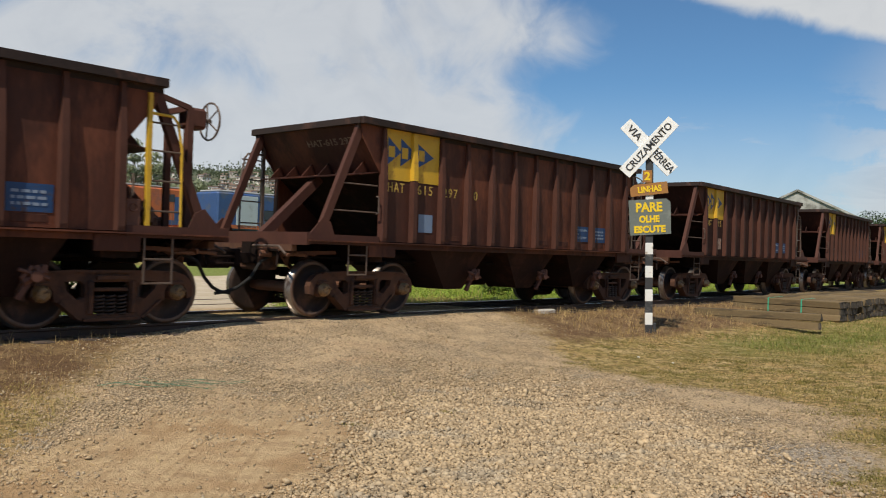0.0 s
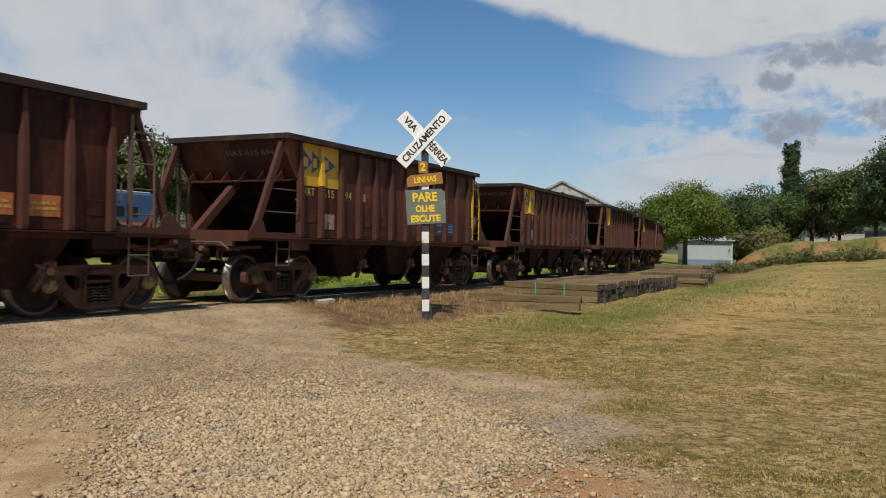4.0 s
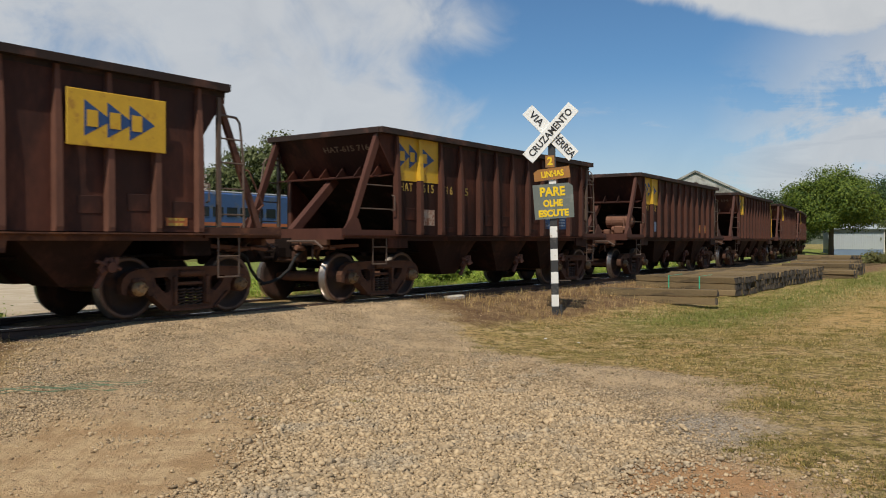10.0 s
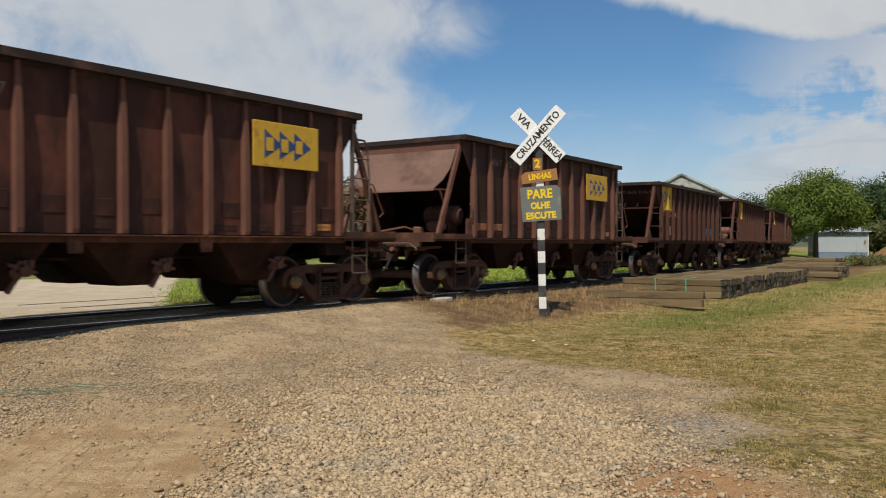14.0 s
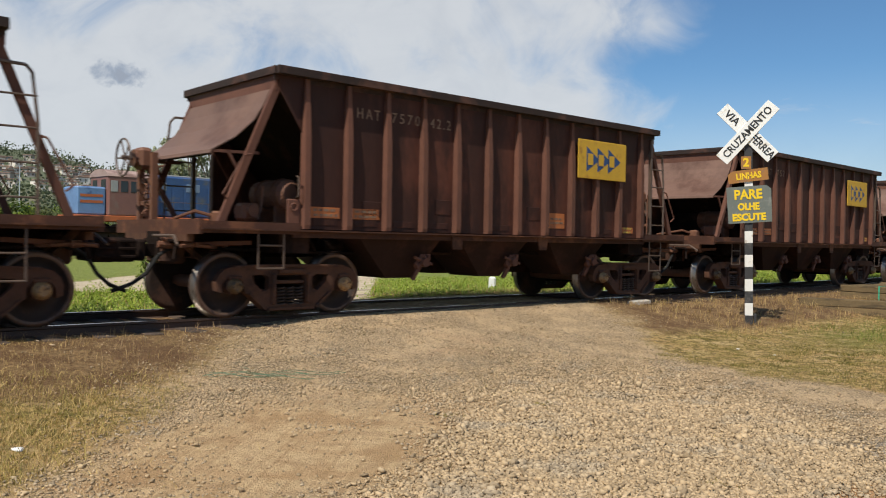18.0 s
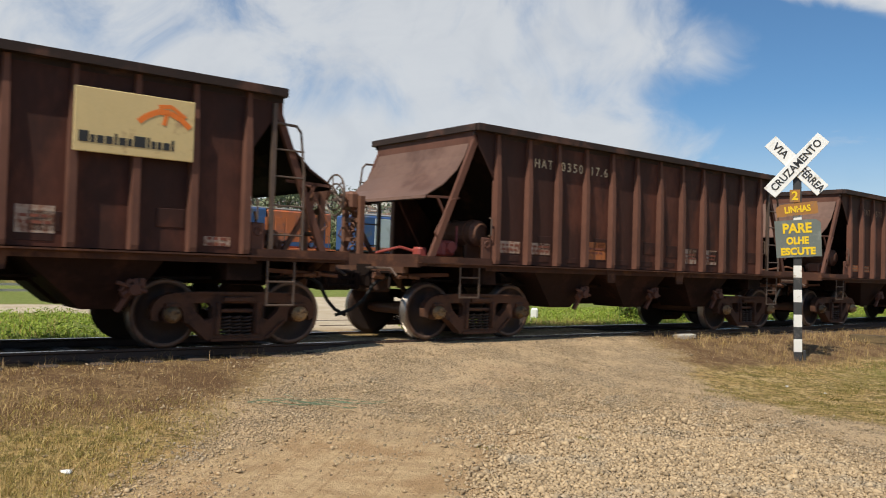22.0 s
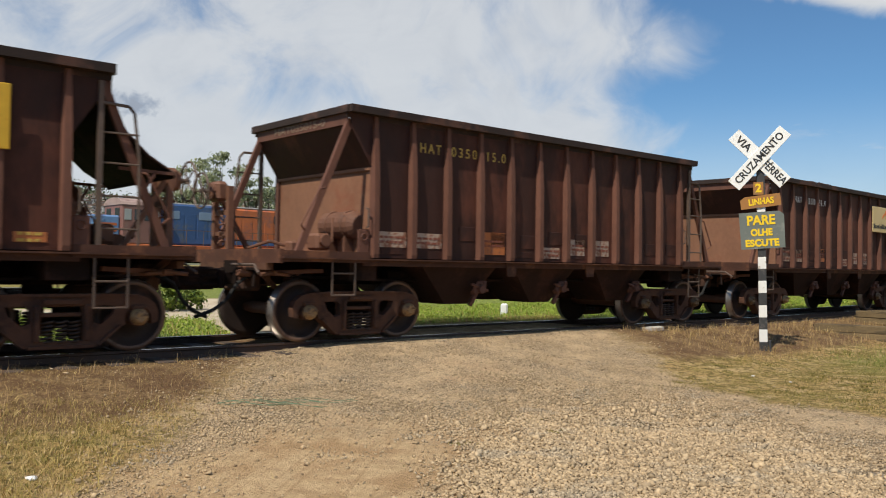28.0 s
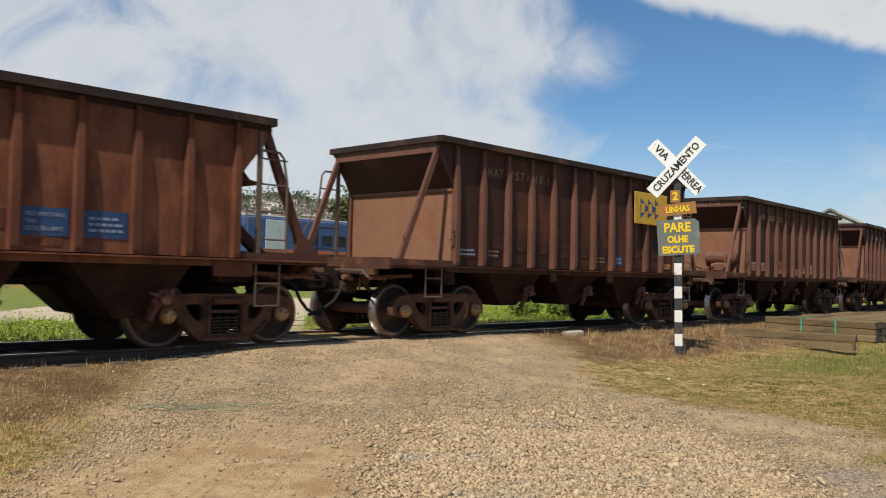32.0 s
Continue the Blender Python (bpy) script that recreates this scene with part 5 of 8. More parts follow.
def build_wagon(kind, hood_at=0, brake_at=1, seed=0, rust=None, red_valve=False):
    """kind 1: older wagon with heavy end braces; kind 2: later wagon, hood_at the end that is roofed."""
    rust = rust or (RUST_A if kind == 1 else RUST_B)
    ribm = RIB_A if kind == 1 else RIB_B
    if rust is RUST_C:
        ribm = RUST_C
    zt, L, xl = (3.30, 4.59, 6.33) if kind == 1 else (3.535, 4.53, 6.21)
    rx = 0.73
    w = tagged(new("hopper_wagon"), "", "railway wagon", "wagons of the ore train")
    # sides
    for t in (-1, 1):
        bm = bmesh.new()
        poly(bm, [(-4.06, 1.39 * t, 1.27), (4.06, 1.39 * t, 1.27), (4.06, 1.39 * t, zt - 0.06), (-4.06, 1.39 * t, zt - 0.06)], 0.02)
        side = part("side_sheet", bm, rust, w)
        rb = shared(("rib", kind, ribm.name), lambda: rib_mesh(zt), [ribm])
        for k in range(12):
            part("rib", rb, ribm, side, at=pose((k - 5.5) * rx, 1.395 * t, 0, 0, 0, 0 if t < 0 else 180))
        # seams and small doors in the lower panels
        rnd = random.Random(seed * 7 + t)
        for k in range(11):
            x = (k - 5) * rx
            z = zt - 1.0 + rnd.uniform(-0.12, 0.05)
            if kind == 2 or rnd.random() < 0.4:
                part("seam", shared(("seam", rust.name), lambda: finish(box(bmesh.new(), (0, 0, 0), (0.34, 0.014, 0.014))), [rust]), rust, side, at=pose(x + 0.14, 1.402 * t, z))
            if rnd.random() < (0.45 if kind == 2 else 0.2):
                part("patch_plate", shared(("patch", rust.name), lambda: finish(box(bmesh.new(), (0, 0, 0), (0.36, 0.026, 0.24), bevel=0.006)), [rust]), rust, side, at=pose(x + 0.1, 1.405 * t, 1.62 + rnd.uniform(-0.06, 0.1)))
            if rnd.random() < 0.4:
                part("patch_plate", shared(("strip", rust.name), lambda: finish(box(bmesh.new(), (0, 0, 0), (0.42, 0.022, 0.10), bevel=0.004)), [rust]), rust, side, at=pose(x, 1.405 * t, 1.38))
    bm = bmesh.new()
    for t in (-1, 1):
        beam(bm, (-L, 1.475 * t, zt - 0.055), (L, 1.475 * t, zt - 0.055), 0.16, 0.11)
        beam(bm, (-L, 1.40 * t, zt - 0.13), (L, 1.40 * t, zt - 0.13), 0.03, 0.10)
    for s in (-1, 1):
        beam(bm, (s * (L - 0.04), -1.48, zt - 0.055), (s * (L - 0.04), 1.48, zt - 0.055), 0.13, 0.105)
    part("top_rim", bm, RIM, w)
    for t in (-1, 1):
        bm = bmesh.new()
        beam(bm, (-5.6, 1.47 * t, 1.245), (5.6, 1.47 * t, 1.245), 0.12, 0.022)
        beam(bm, (-4.2, 1.42 * t, 1.20), (4.2, 1.42 * t, 1.20), 0.03, 0.11)
        if kind == 2:
            for x in (-1.06, 1.06):
                poly(bm, [(x - 0.13, 1.46 * t, 1.23), (x + 0.13, 1.46 * t, 1.23), (x + 0.10, 1.46 * t, 1.0), (x - 0.10, 1.46 * t, 1.0)], 0.03)
        else:
            for x in (-4.0, 4.0):
                box(bm, (x, 1.44 * t, 1.12), (0.62, 0.05, 0.23), bevel=0.01)
        part("side_sill", bm, rust if kind == 1 else DECK, w)
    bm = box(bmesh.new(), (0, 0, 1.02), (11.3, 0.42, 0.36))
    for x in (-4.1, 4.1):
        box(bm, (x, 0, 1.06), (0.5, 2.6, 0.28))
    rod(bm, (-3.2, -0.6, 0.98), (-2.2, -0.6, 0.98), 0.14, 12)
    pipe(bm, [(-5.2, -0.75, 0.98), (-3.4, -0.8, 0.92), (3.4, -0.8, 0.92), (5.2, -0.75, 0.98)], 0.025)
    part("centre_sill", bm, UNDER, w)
    # discharge chutes
    xs = (-1.43, 0.85, 3.02) if kind == 1 else (-1.72, 0.36, 2.6)
    zb = 0.42 if kind == 1 else 0.52
    lm = shared("latch", latch_mesh, [RIB_B])
    for x in xs:
        bm = bmesh.new()
        for t in (-1, 1):
            top = [(x - 1.35, 1.37 * t, 1.24), (x + 0.45, 1.37 * t, 1.24), (x + 0.45, 0.2 * t, 1.24), (x - 1.35, 0.2 * t, 1.24)]
            bot = [(x - 0.50, 1.02 * t, zb), (x + 0.02, 1.02 * t, zb), (x + 0.02, 0.25 * t, zb), (x - 0.50, 0.25 * t, zb)]
            a, b = [bm.verts.new(p) for p in top], [bm.verts.new(p) for p in bot]
            for i in range(4):
                bm.faces.new((a[i], a[(i + 1) % 4], b[(i + 1) % 4], b[i]))
            bm.faces.new(a), bm.faces.new(b)
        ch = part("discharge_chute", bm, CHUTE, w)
        for t in (-1, 1):
            part("chute_latch", lm, BOGIE, ch, "cast latch of the chute door", at=pose(x + 0.02, 1.30 * t, zb + 0.26, 0, 0, 0 if t < 0 else 180))
    # heap of ore dust low inside, seen from above only
    bm = bmesh.new()
    poly(bm, [(-2.6, -1.37, 1.3), (2.6, -1.37, 1.3), (2.6, 1.37, 1.3), (-2.6, 1.37, 1.3)], 0.02)
    part("hopper_floor", bm, ORE, w)
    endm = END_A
    for s in (-1, 1):
        wagon_ends(w, kind, kind == 2 and hood_at == s, zt, L, s, rust, endm, seed)
        bogie(w, s * 4.1 + (0.06 if kind == 2 and s < 0 else 0.0))
        coupler(w, s, xl)
    brake_gear(w, brake_at, kind)
    air_tank(w, brake_at, kind, red_valve)
    return w, zt, rx


def panel_x(k, rx):
    return (k - 5) * rx


def flat(x, z, y=-1.412):
    return pose(x, y, z, 90, 0, 0)


def plate(name, w, x, z, sx, sz, material, label="", y=-1.414, t=0.008):
    return part(name, box(bmesh.new(), (0, 0, 0), (sx, t, sz)), material, w, label, pose(x, y, z))


def print_bars(w, x, z, sx, rows, material, parent=None):
    """Lines of small print too worn to read."""
    bm = bmesh.new()
    for k in range(rows):
        xx = x - sx / 2
        rnd = random.Random(int(1000 * abs(x)) + k)
        while xx < x + sx / 2 - 0.04:
            ln = min(rnd.uniform(0.04, 0.11), x + sx / 2 - xx)
            box(bm, (xx + ln / 2, -1.4205, z - (k - (rows - 1) / 2) * 0.075), (ln, 0.004, 0.036))
            xx += ln + 0.025
    tagged(part("small_print", bm, material, parent or w), kind="stuff")


def data_words(w, x, z, material, width=0.46):
    for k, (t, f) in enumerate((("PESO BRUTO MAX", 1.0), ("TARA", 0.30), ("LOTAÇÃO LIMITE", 0.96))):
        text_on("data_lettering", t, 0.072, material, w, pose(x - width * (1 - f) / 2, -1.4195, z + 0.085 * (1 - k), 90, 0, 0), 0.001, "", width * f)


def end_number(w, zt, L, t):
    """Faint number on the sloping sheet of the rear end."""
    n = Vector((-0.855, 0, -0.518))
    up = Vector((-0.518, 0, 0.855))
    o = Vector((-(L - 0.06), -0.55, zt - 0.08)) - up * 0.30 + n * 0.024
    m = Matrix((Vector((0, -1, 0)), up, n)).transposed().to_4x4()
    text_on("end_lettering", t, 0.17, LETTER_DIM, w, Matrix.Translation(o) @ m, 0.002, "faint lettering on the end sheet", 1.35)


def mark_old(w, rx, zt, number, colour=None):
    """Yellow painted panel with blue arrowheads, and the number under it."""
    for k in (0, 1):
        plate("yellow_panel", w, panel_x(k, rx), zt - 0.50, rx - 0.11, 0.94, YELLOW, "yellow painted panel")
    # the paint runs round the rib between the two panels
    xr = panel_x(0.5, rx)
    sleeve = bmesh.new()
    rows = [[sleeve.verts.new((xr + a, -1.395 - d, z)) for a, d in ((-0.069, 0), (-0.053, dp), (0.053, dp), (0.069, 0))] for z, dp in ((zt - 0.95, 0.119), (zt - 0.45, 0.091), (zt - 0.125, 0.076))]
    for r0, r1 in zip(rows, rows[1:]):
        for q in range(4):
            sleeve.faces.new((r0[q], r0[(q + 1) % 4], r1[(q + 1) % 4], r1[q]))
    sleeve.faces.new(rows[0]), sleeve.faces.new(rows[-1])
    part("yellow_rib_face", sleeve, YELLOW, w)
    for k in (0, 1):
        bm = bmesh.new()
        c = panel_x(k, rx)
        if k == 0:
            poly(bm, [(c - 0.26, -1.422, zt - 0.72), (c + 0.06, -1.422, zt - 0.48), (c - 0.26, -1.422, zt - 0.24)], 0.003)
            poly(bm, [(c + 0.05, -1.422, zt - 0.72), (c + 0.31, -1.422, zt - 0.56), (c + 0.31, -1.422, zt - 0.40), (c + 0.05, -1.422, zt - 0.24)], 0.003)
        else:
            poly(bm, [(c - 0.31, -1.422, zt - 0.74), (c + 0.16, -1.422, zt - 0.50), (c - 0.31, -1.422, zt - 0.26)], 0.003)
        part("arrow_mark", bm, BLUE, w, "blue arrowheads")
        for xo in ((-0.17, 0.15) if k == 0 else (-0.16,)):
            part("arrow_inset", box(bmesh.new(), (c + xo, -1.4265, zt - 0.49), (0.15, 0.003, 0.19), bevel=0.001), YELLOW, w, "yellow block on an arrowhead")
    mt = colour or LETTER_Y
    for k, t in enumerate(number):
        if t:
            text_on("lettering", t, 0.235, mt, w, flat(panel_x(k, rx) - (0.03 if k < 2 else 0.08), zt - 1.10), 0.001, "", 0.14 * len(t) - 0.03, 1.25)


def mark_plate(w, rx, zt, x=None):
    """Raised yellow plate fixed across the ribs near the front end."""
    x = x if x is not None else panel_x(8.62, rx)
    z = zt - 0.78
    pl = part("company_plate", box(bmesh.new(), (0, 0, 0), (1.48, 0.02, 0.74), bevel=0.008), YELLOW, w, "yellow company plate with blue arrowheads", pose(x, -1.535, z))
    bm = bmesh.new()
    for k in range(3):
        x0 = -0.50 + 0.33 * k
        poly(bm, [(x0, -0.0115, -0.24), (x0, -0.0115, 0.24), (x0 + 0.40, -0.0115, 0)], 0.003)
    part("arrow_mark", bm, BLUE, pl, "three blue arrowheads")
    for k in range(3):
        part("arrow_inset", box(bmesh.new(), (-0.385 + 0.33 * k, -0.016, 0), (0.16, 0.003, 0.22), bevel=0.001), YELLOW, pl, "yellow block on an arrowhead")


def cream_plate(w, rx, zt):
    pl = part("company_plate", box(bmesh.new(), (0, 0, 0), (1.44, 0.02, 0.76), bevel=0.008), CREAM, w, "cream company plate with an orange emblem", pose(panel_x(8.45, rx), -1.535, zt - 0.76))
    bm = bmesh.new()
    arc = [(0.0 + 0.02, 0.05), (0.12, 0.13), (0.26, 0.20), (0.40, 0.20), (0.54, 0.14), (0.66, 0.04)]
    for (a, b), (c, d) in zip(arc, arc[1:]):
        beam(bm, (a, -0.013, b), (c, -0.013, d), 0.004, 0.07, up=(0, 0, 1))
    beam(bm, (0.26, -0.013, 0.26), (0.42, -0.013, 0.28), 0.004, 0.05)
    beam(bm, (0.36, -0.013, 0.18), (0.33, -0.013, 0.04), 0.004, 0.05)
    beam(bm, (0.42, -0.013, 0.28), (0.60, -0.013, 0.16), 0.004, 0.045)
    part("emblem", bm, ORANGE, pl, "orange arched emblem")
    bm = bmesh.new()
    xx = -0.66
    for ln in (0.11, 0.05, 0.08, 0.08, 0.03, 0.08, 0.05, 0.14, 0.03, 0.05, 0.05, 0.08, 0.03):
        box(bm, (xx + ln / 2, -0.0125, -0.22 + (0.02 if ln in (0.11, 0.14, 0.03) else 0.0)), (ln, 0.004, 0.13 if ln in (0.11, 0.14, 0.03) else 0.09))
        xx += ln + 0.022
    part("name_bar", bm, BLACK, pl, "dark row of plain blocks")


def number_new(w, rx, zt, words, material):
    for k, t in words:
        text_on("lettering", t, 0.225, material, w, flat(panel_x(k, rx) + 0.02, zt - 0.50), 0.001, "", 0.135 * len(t.replace('.', '')) + 0.03, 1.4)


def blue_labels(w, rx, ks=(8, 9), z=1.62):
    for k in ks:
        plate("blue_label", w, panel_x(k, rx), z, rx - 0.18, 0.34, DKBLUE, "blue data label")
        if k == ks[0]:
            data_words(w, panel_x(k, rx), z, LETTER_BLUE)
        else:
            print_bars(w, panel_x(k, rx), z, rx - 0.30, 3, LETTER_BLUE)


def white_labels(w, rx, ks, z=1.56, material=None, size=(0.46, 0.20), printm=None):
    for k in ks:
        plate("data_label", w, panel_x(k, rx), z, size[0], size[1], material or WHITE_L, "worn pale data label")
        print_bars(w, panel_x(k, rx), z, size[0] - 0.08, 2, printm or RED_L)


def make_train():
    """The wagons, from the head of the train backwards: place of the middle at the start, and its markings."""
    train = []

    def add(mid, kind, label, mark, hood_at=0, seed=0, rust=None, red=False, brake_at=1):
        w, zt, rx = build_wagon(kind, hood_at, brake_at, seed, rust, red)
        tagged(w, label)
        mark(w, rx, zt)
        train.append((w, mid))

    def old(num, front=True):
        def f(w, rx, zt):
            mark_old(w, rx, zt, num)
            if num[2]:
                end_number(w, zt, 4.59, "HAT-615 %s-%s" % (num[2], num[3]))
            if front:
                blue_labels(w, rx)
            else:
                white_labels(w, rx, (8, 9), 1.6, ORANGE_L, (0.5, 0.3), LETTER_Y)
            plate("grey_label", w, panel_x(1, rx), 1.62, 0.36, 0.32, BLUEBASE if num[1] and seed_box[0] % 2 == 0 else WHITE_L, "faded label")
            seed_box[0] += 1
        return f

    seed_box = [0]
    P1 = 12.66
    lab1 = "rust-brown hopper wagon with yellow panel and open braced ends"
    for k in (4, 3, 2, 1):
        add(13.64 + P1 * k, 1, lab1, old(("HAT", "615", "", "")), seed=k)
    add(13.64, 1, lab1, old(("HAT", "615", "297", "0")), seed=5, rust=RUST_D)
    add(1.03, 1, lab1, old(("HAT", "615", "694", "1")), seed=6, rust=RUST_D)
    add(-11.62, 1, "rust-brown hopper wagon with yellow panel and rear brake wheel", old(("HAT", "615", "", ""), front=False), seed=7, brake_at=-1)
    add(-24.36, 1, lab1, old(("HAT", "615", "716", "5")), seed=8)

    def later(words, lm, plate_fn, labels):
        def f(w, rx, zt):
            number_new(w, rx, zt, words, lm)
            if plate_fn:
                plate_fn(w, rx, zt)
            for args in labels:
                if args == "words":
                    plate("data_label", w, panel_x(0, rx), 1.58, 0.55, 0.30, WHITE_L, "worn pale data label")
                    data_words(w, panel_x(0, rx), 1.58, RED_L, 0.50)
                else:
                    white_labels(w, rx, *args)
        return f

    lab2 = "brown hopper wagon with a hooded rear end and yellow company plate"
    tiny = ((10,), 1.42, ORANGE_L, (0.36, 0.12), LETTER_Y)
    dim = ((0, 1), 1.52, ORANGE_L, (0.5, 0.16), LETTER_DIM)
    add(-37.00, 2, lab2, later([(1, "HAT"), (2, "7571"), (3, "54.2")], LETTER_DIM, mark_plate, [dim, tiny]), -1, 9, brake_at=-1)
    add(-49.46, 2, lab2, later([(1, "HAT"), (2, "757")], LETTER_DIM, mark_plate, [dim, tiny]), -1, 10, brake_at=-1)
    add(-61.92, 2, lab2, later([(1, "HAT"), (2, "7570"), (3, "42.2")], LETTER_DIM, mark_plate, [dim, tiny, ((7,), 1.55, ORANGE_L, (0.44, 0.28), LETTER_DIM)]), -1, 11, brake_at=-1)
    add(-74.38, 2, "brown hopper wagon with a hooded rear end and white labels", later([(1, "HAT"), (2, "0350"), (3, "17.6")], LETTER, None, [((0, 1), 1.56), ((7, 8), 1.58, None, (0.42, 0.3)), ((3,), 1.58, ORANGE_L, (0.5, 0.32))]), -1, 12, red=True, brake_at=-1)
    add(-86.84, 2, "brown hopper wagon with cream company plate and pale bulkhead", later([(1, "HAT"), (2, "0350"), (3, "21.4")], SIGNW, cream_plate, ["words", ((10,), 1.42, None, (0.36, 0.12)), ((1,), 1.58, None, (0.5, 0.3)), ((5,), 1.45), ((6, 7), 1.58, None, (0.42, 0.32)), ((3,), 1.62, ORANGE_L, (0.36, 0.34))]), 1, 13)
    add(-99.30, 2, "brown hopper wagon with yellow numbers and rusty bulkhead", later([(1, "HAT"), (2, "0350"), (3, "15.0")], LETTER_Y, None, [((0, 1), 1.56, None, (0.55, 0.24)), ((3,), 1.56, ORANGE_L, (0.52, 0.38)), ((5,), 1.43), ((6, 7), 1.55, None, (0.4, 0.3))]), 0, 14, brake_at=-1)
    add(-111.76, 2, "brown hopper wagon with yellow company plate near the front", later([(1, "HAT"), (2, "7571"), (3, "10.1")], LETTER_DIM, mark_plate, [((10,), 1.42, ORANGE_L, (0.36, 0.12), LETTER_Y), ((0,), 1.52, RUST_B, (0.5, 0.2), LETTER_BLUE), ((1,), 1.52, RUST_B, (0.4, 0.2), LETTER_DIM), ((6,), 1.5, RUST_B, (0.4, 0.2), LETTER_DIM), ((7,), 1.5, DKBLUE, (0.3, 0.2), LETTER_BLUE)]), 1, 15)

    def orange_one(w, rx, zt):
        blue_labels(w, rx, (7, 8))
    add(-124.24, 1, "orange-rusted hopper wagon with blue data labels", orange_one, seed=16, rust=RUST_C, brake_at=-1)
    # faded number over the rear end of one wagon, and ore crumbs on the rim of another
    k = [m for _, m in train].index(-99.30)
    text_on("end_lettering", "HAT035015-0", 0.17, LETTER_DIM, train[k][0], pose(-(4.53 - 0.03) - 0.006, 0.0, 3.535 - 0.19, 90, 0, -90), 0.002, "faded lettering over the end opening", 1.55)
    rnd = random.Random(8)
    bm = bmesh.new()
    for _ in range(60):
        r = rnd.uniform(0.012, 0.035)
        bmesh.ops.create_icosphere(bm, subdivisions=1, radius=r, matrix=Matrix.Translation((rnd.uniform(-2.5, -1.15), -1.48 + rnd.uniform(-0.05, 0.06), 3.535 + r * 0.3)) @ Matrix.Diagonal((1.3, 1, 0.8, 1)))
    tagged(part("ore_crumbs", bm, ORE, train[k - 1][0]), kind="stuff")
    return train


TRAIN = make_train()

# ---- crossing sign ----
def make_sign():
    x, y = 4.06, 16.48
    s = thing("crossing_sign", "striped railway crossing post with white crossbuck and warning plates", "sign", pose(x, y, gz(x, y) - 0.03, 0, -1.4, -11))
    edges = [0.0, 0.20, 0.437, 0.663, 0.894, 1.125, 1.357, 1.583, 1.809]
    for k, (a, b) in enumerate(zip(edges, edges[1:])):
        part("post_band", box(bmesh.new(), (0, 0, (a + b) / 2), (0.145, 0.125, b - a), bevel=0.004), POSTW if k % 2 else POSTB, s, "white painted band" if k % 2 else "black painted band")
    part("post_band", box(bmesh.new(), (0, 0, 2.86), (0.143, 0.123, 2.10), bevel=0.004), POSTB, s, "dark upper post")
    part("post_band", box(bmesh.new(), (0, 0, 2.71), (0.147, 0.127, 0.13), bevel=0.004), POSTW, s, "white painted band")
    part("base_stub", box(bmesh.new(), (0.11, 0.03, 0.10), (0.06, 0.07, 0.26), bevel=0.01), POSTB, s)
    zc = 3.68
    arms = []
    for k, ang, ln in ((0, 46.6, 1.32), (1, -47.2, 1.38)):
        bm = box(bmesh.new(), (0, 0, 0), (ln, 0.022, 0.275), bevel=0.004)
        arms.append(part("crossbuck_arm", bm, SIGNW, s, "white board with black lettering", pose(-0.02, -0.082 - 0.03 * k, zc, 0, ang, 0)))
    face = lambda px, pz=0.0: pose(px, -0.014, pz, 90, 0, 0)
    text_on("lettering", "VIA", 0.195, BLACK, arms[0], face(-0.40), 0.004, "black capital letters", 0.33)
    text_on("lettering", "FÉRREA", 0.195, BLACK, arms[0], face(0.38), 0.004, "black capital letters", 0.54)
    text_on("lettering", "CRUZAMENTO", 0.195, BLACK, arms[1], face(0.0), 0.004, "black capital letters", 1.20)
    p2 = part("number_plate", box(bmesh.new(), (0, 0, 0), (0.18, 0.016, 0.24), bevel=0.003), SIGNO, s, "small ochre plate", pose(-0.045, -0.076, 3.11))
    text_on("lettering", "2", 0.22, SIGNY, p2, pose(0, -0.010, 0, 90, 0, 0), 0.008, "yellow numeral")
    p3 = part("lines_plate", poly(bmesh.new(), [(-0.36, 0.008, -0.115), (0.36, 0.008, -0.115), (0.36, 0.008, 0.115), (-0.27, 0.008, 0.115), (-0.36, 0.008, 0.06)], 0.016), SIGNO, s, "weathered ochre plate with a clipped corner", pose(-0.012, -0.080, 2.862, 0, -5.9, 0))
    text_on("lettering", "LINHAS", 0.165, SIGNY, p3, pose(0.01, -0.012, -0.005, 90, 0, 0), 0.006, "yellow capital letters", 0.45)
    p4 = part("warning_plate", poly(bmesh.new(), [(-0.385, 0.008, -0.35), (0.395, 0.008, -0.345), (0.405, 0.008, 0.28), (0.325, 0.008, 0.35), (-0.395, 0.008, 0.345)], 0.016), SIGNG, s, "grey-green plate with a clipped corner and yellow lettering", pose(0.005, -0.080, 2.315, 0, -2.4, 0))
    for t, z, w_, sz in (("PARE", 0.185, 0.50, 0.25), ("OLHE", -0.045, 0.39, 0.18), ("ESCUTE", -0.245, 0.60, 0.18)):
        text_on("lettering", t, sz, SIGNY, p4, pose(-0.01, -0.012, z, 90, 0, 0), 0.009, "yellow capital letters", w_)
    for zz in (2.87, 2.48, 2.12):
        part("bolt", rod(bmesh.new(), (0, -0.09, zz), (0, -0.096, zz), 0.012, 8), POSTB, s)


make_sign()


# ---- stacks of loose sleepers beside the track ----
def sleeper_mesh(seed):
    rnd = random.Random(seed)
    bm = box(bmesh.new(), (0, 0, 0), (0.255, 2.85, 0.174), bevel=0.016)
    for v in bm.verts:
        v.co += Vector((rnd.uniform(-0.012, 0.012), rnd.uniform(-0.025, 0.025), rnd.uniform(-0.010, 0.010)))
    for f in bm.faces:
        if abs(f.calc_center_median().y) > 1.37:
            f.material_index = 1
    me = finish(bm)
    me.materials.append(BEAM), me.materials.append(BEAM_END)
    return me


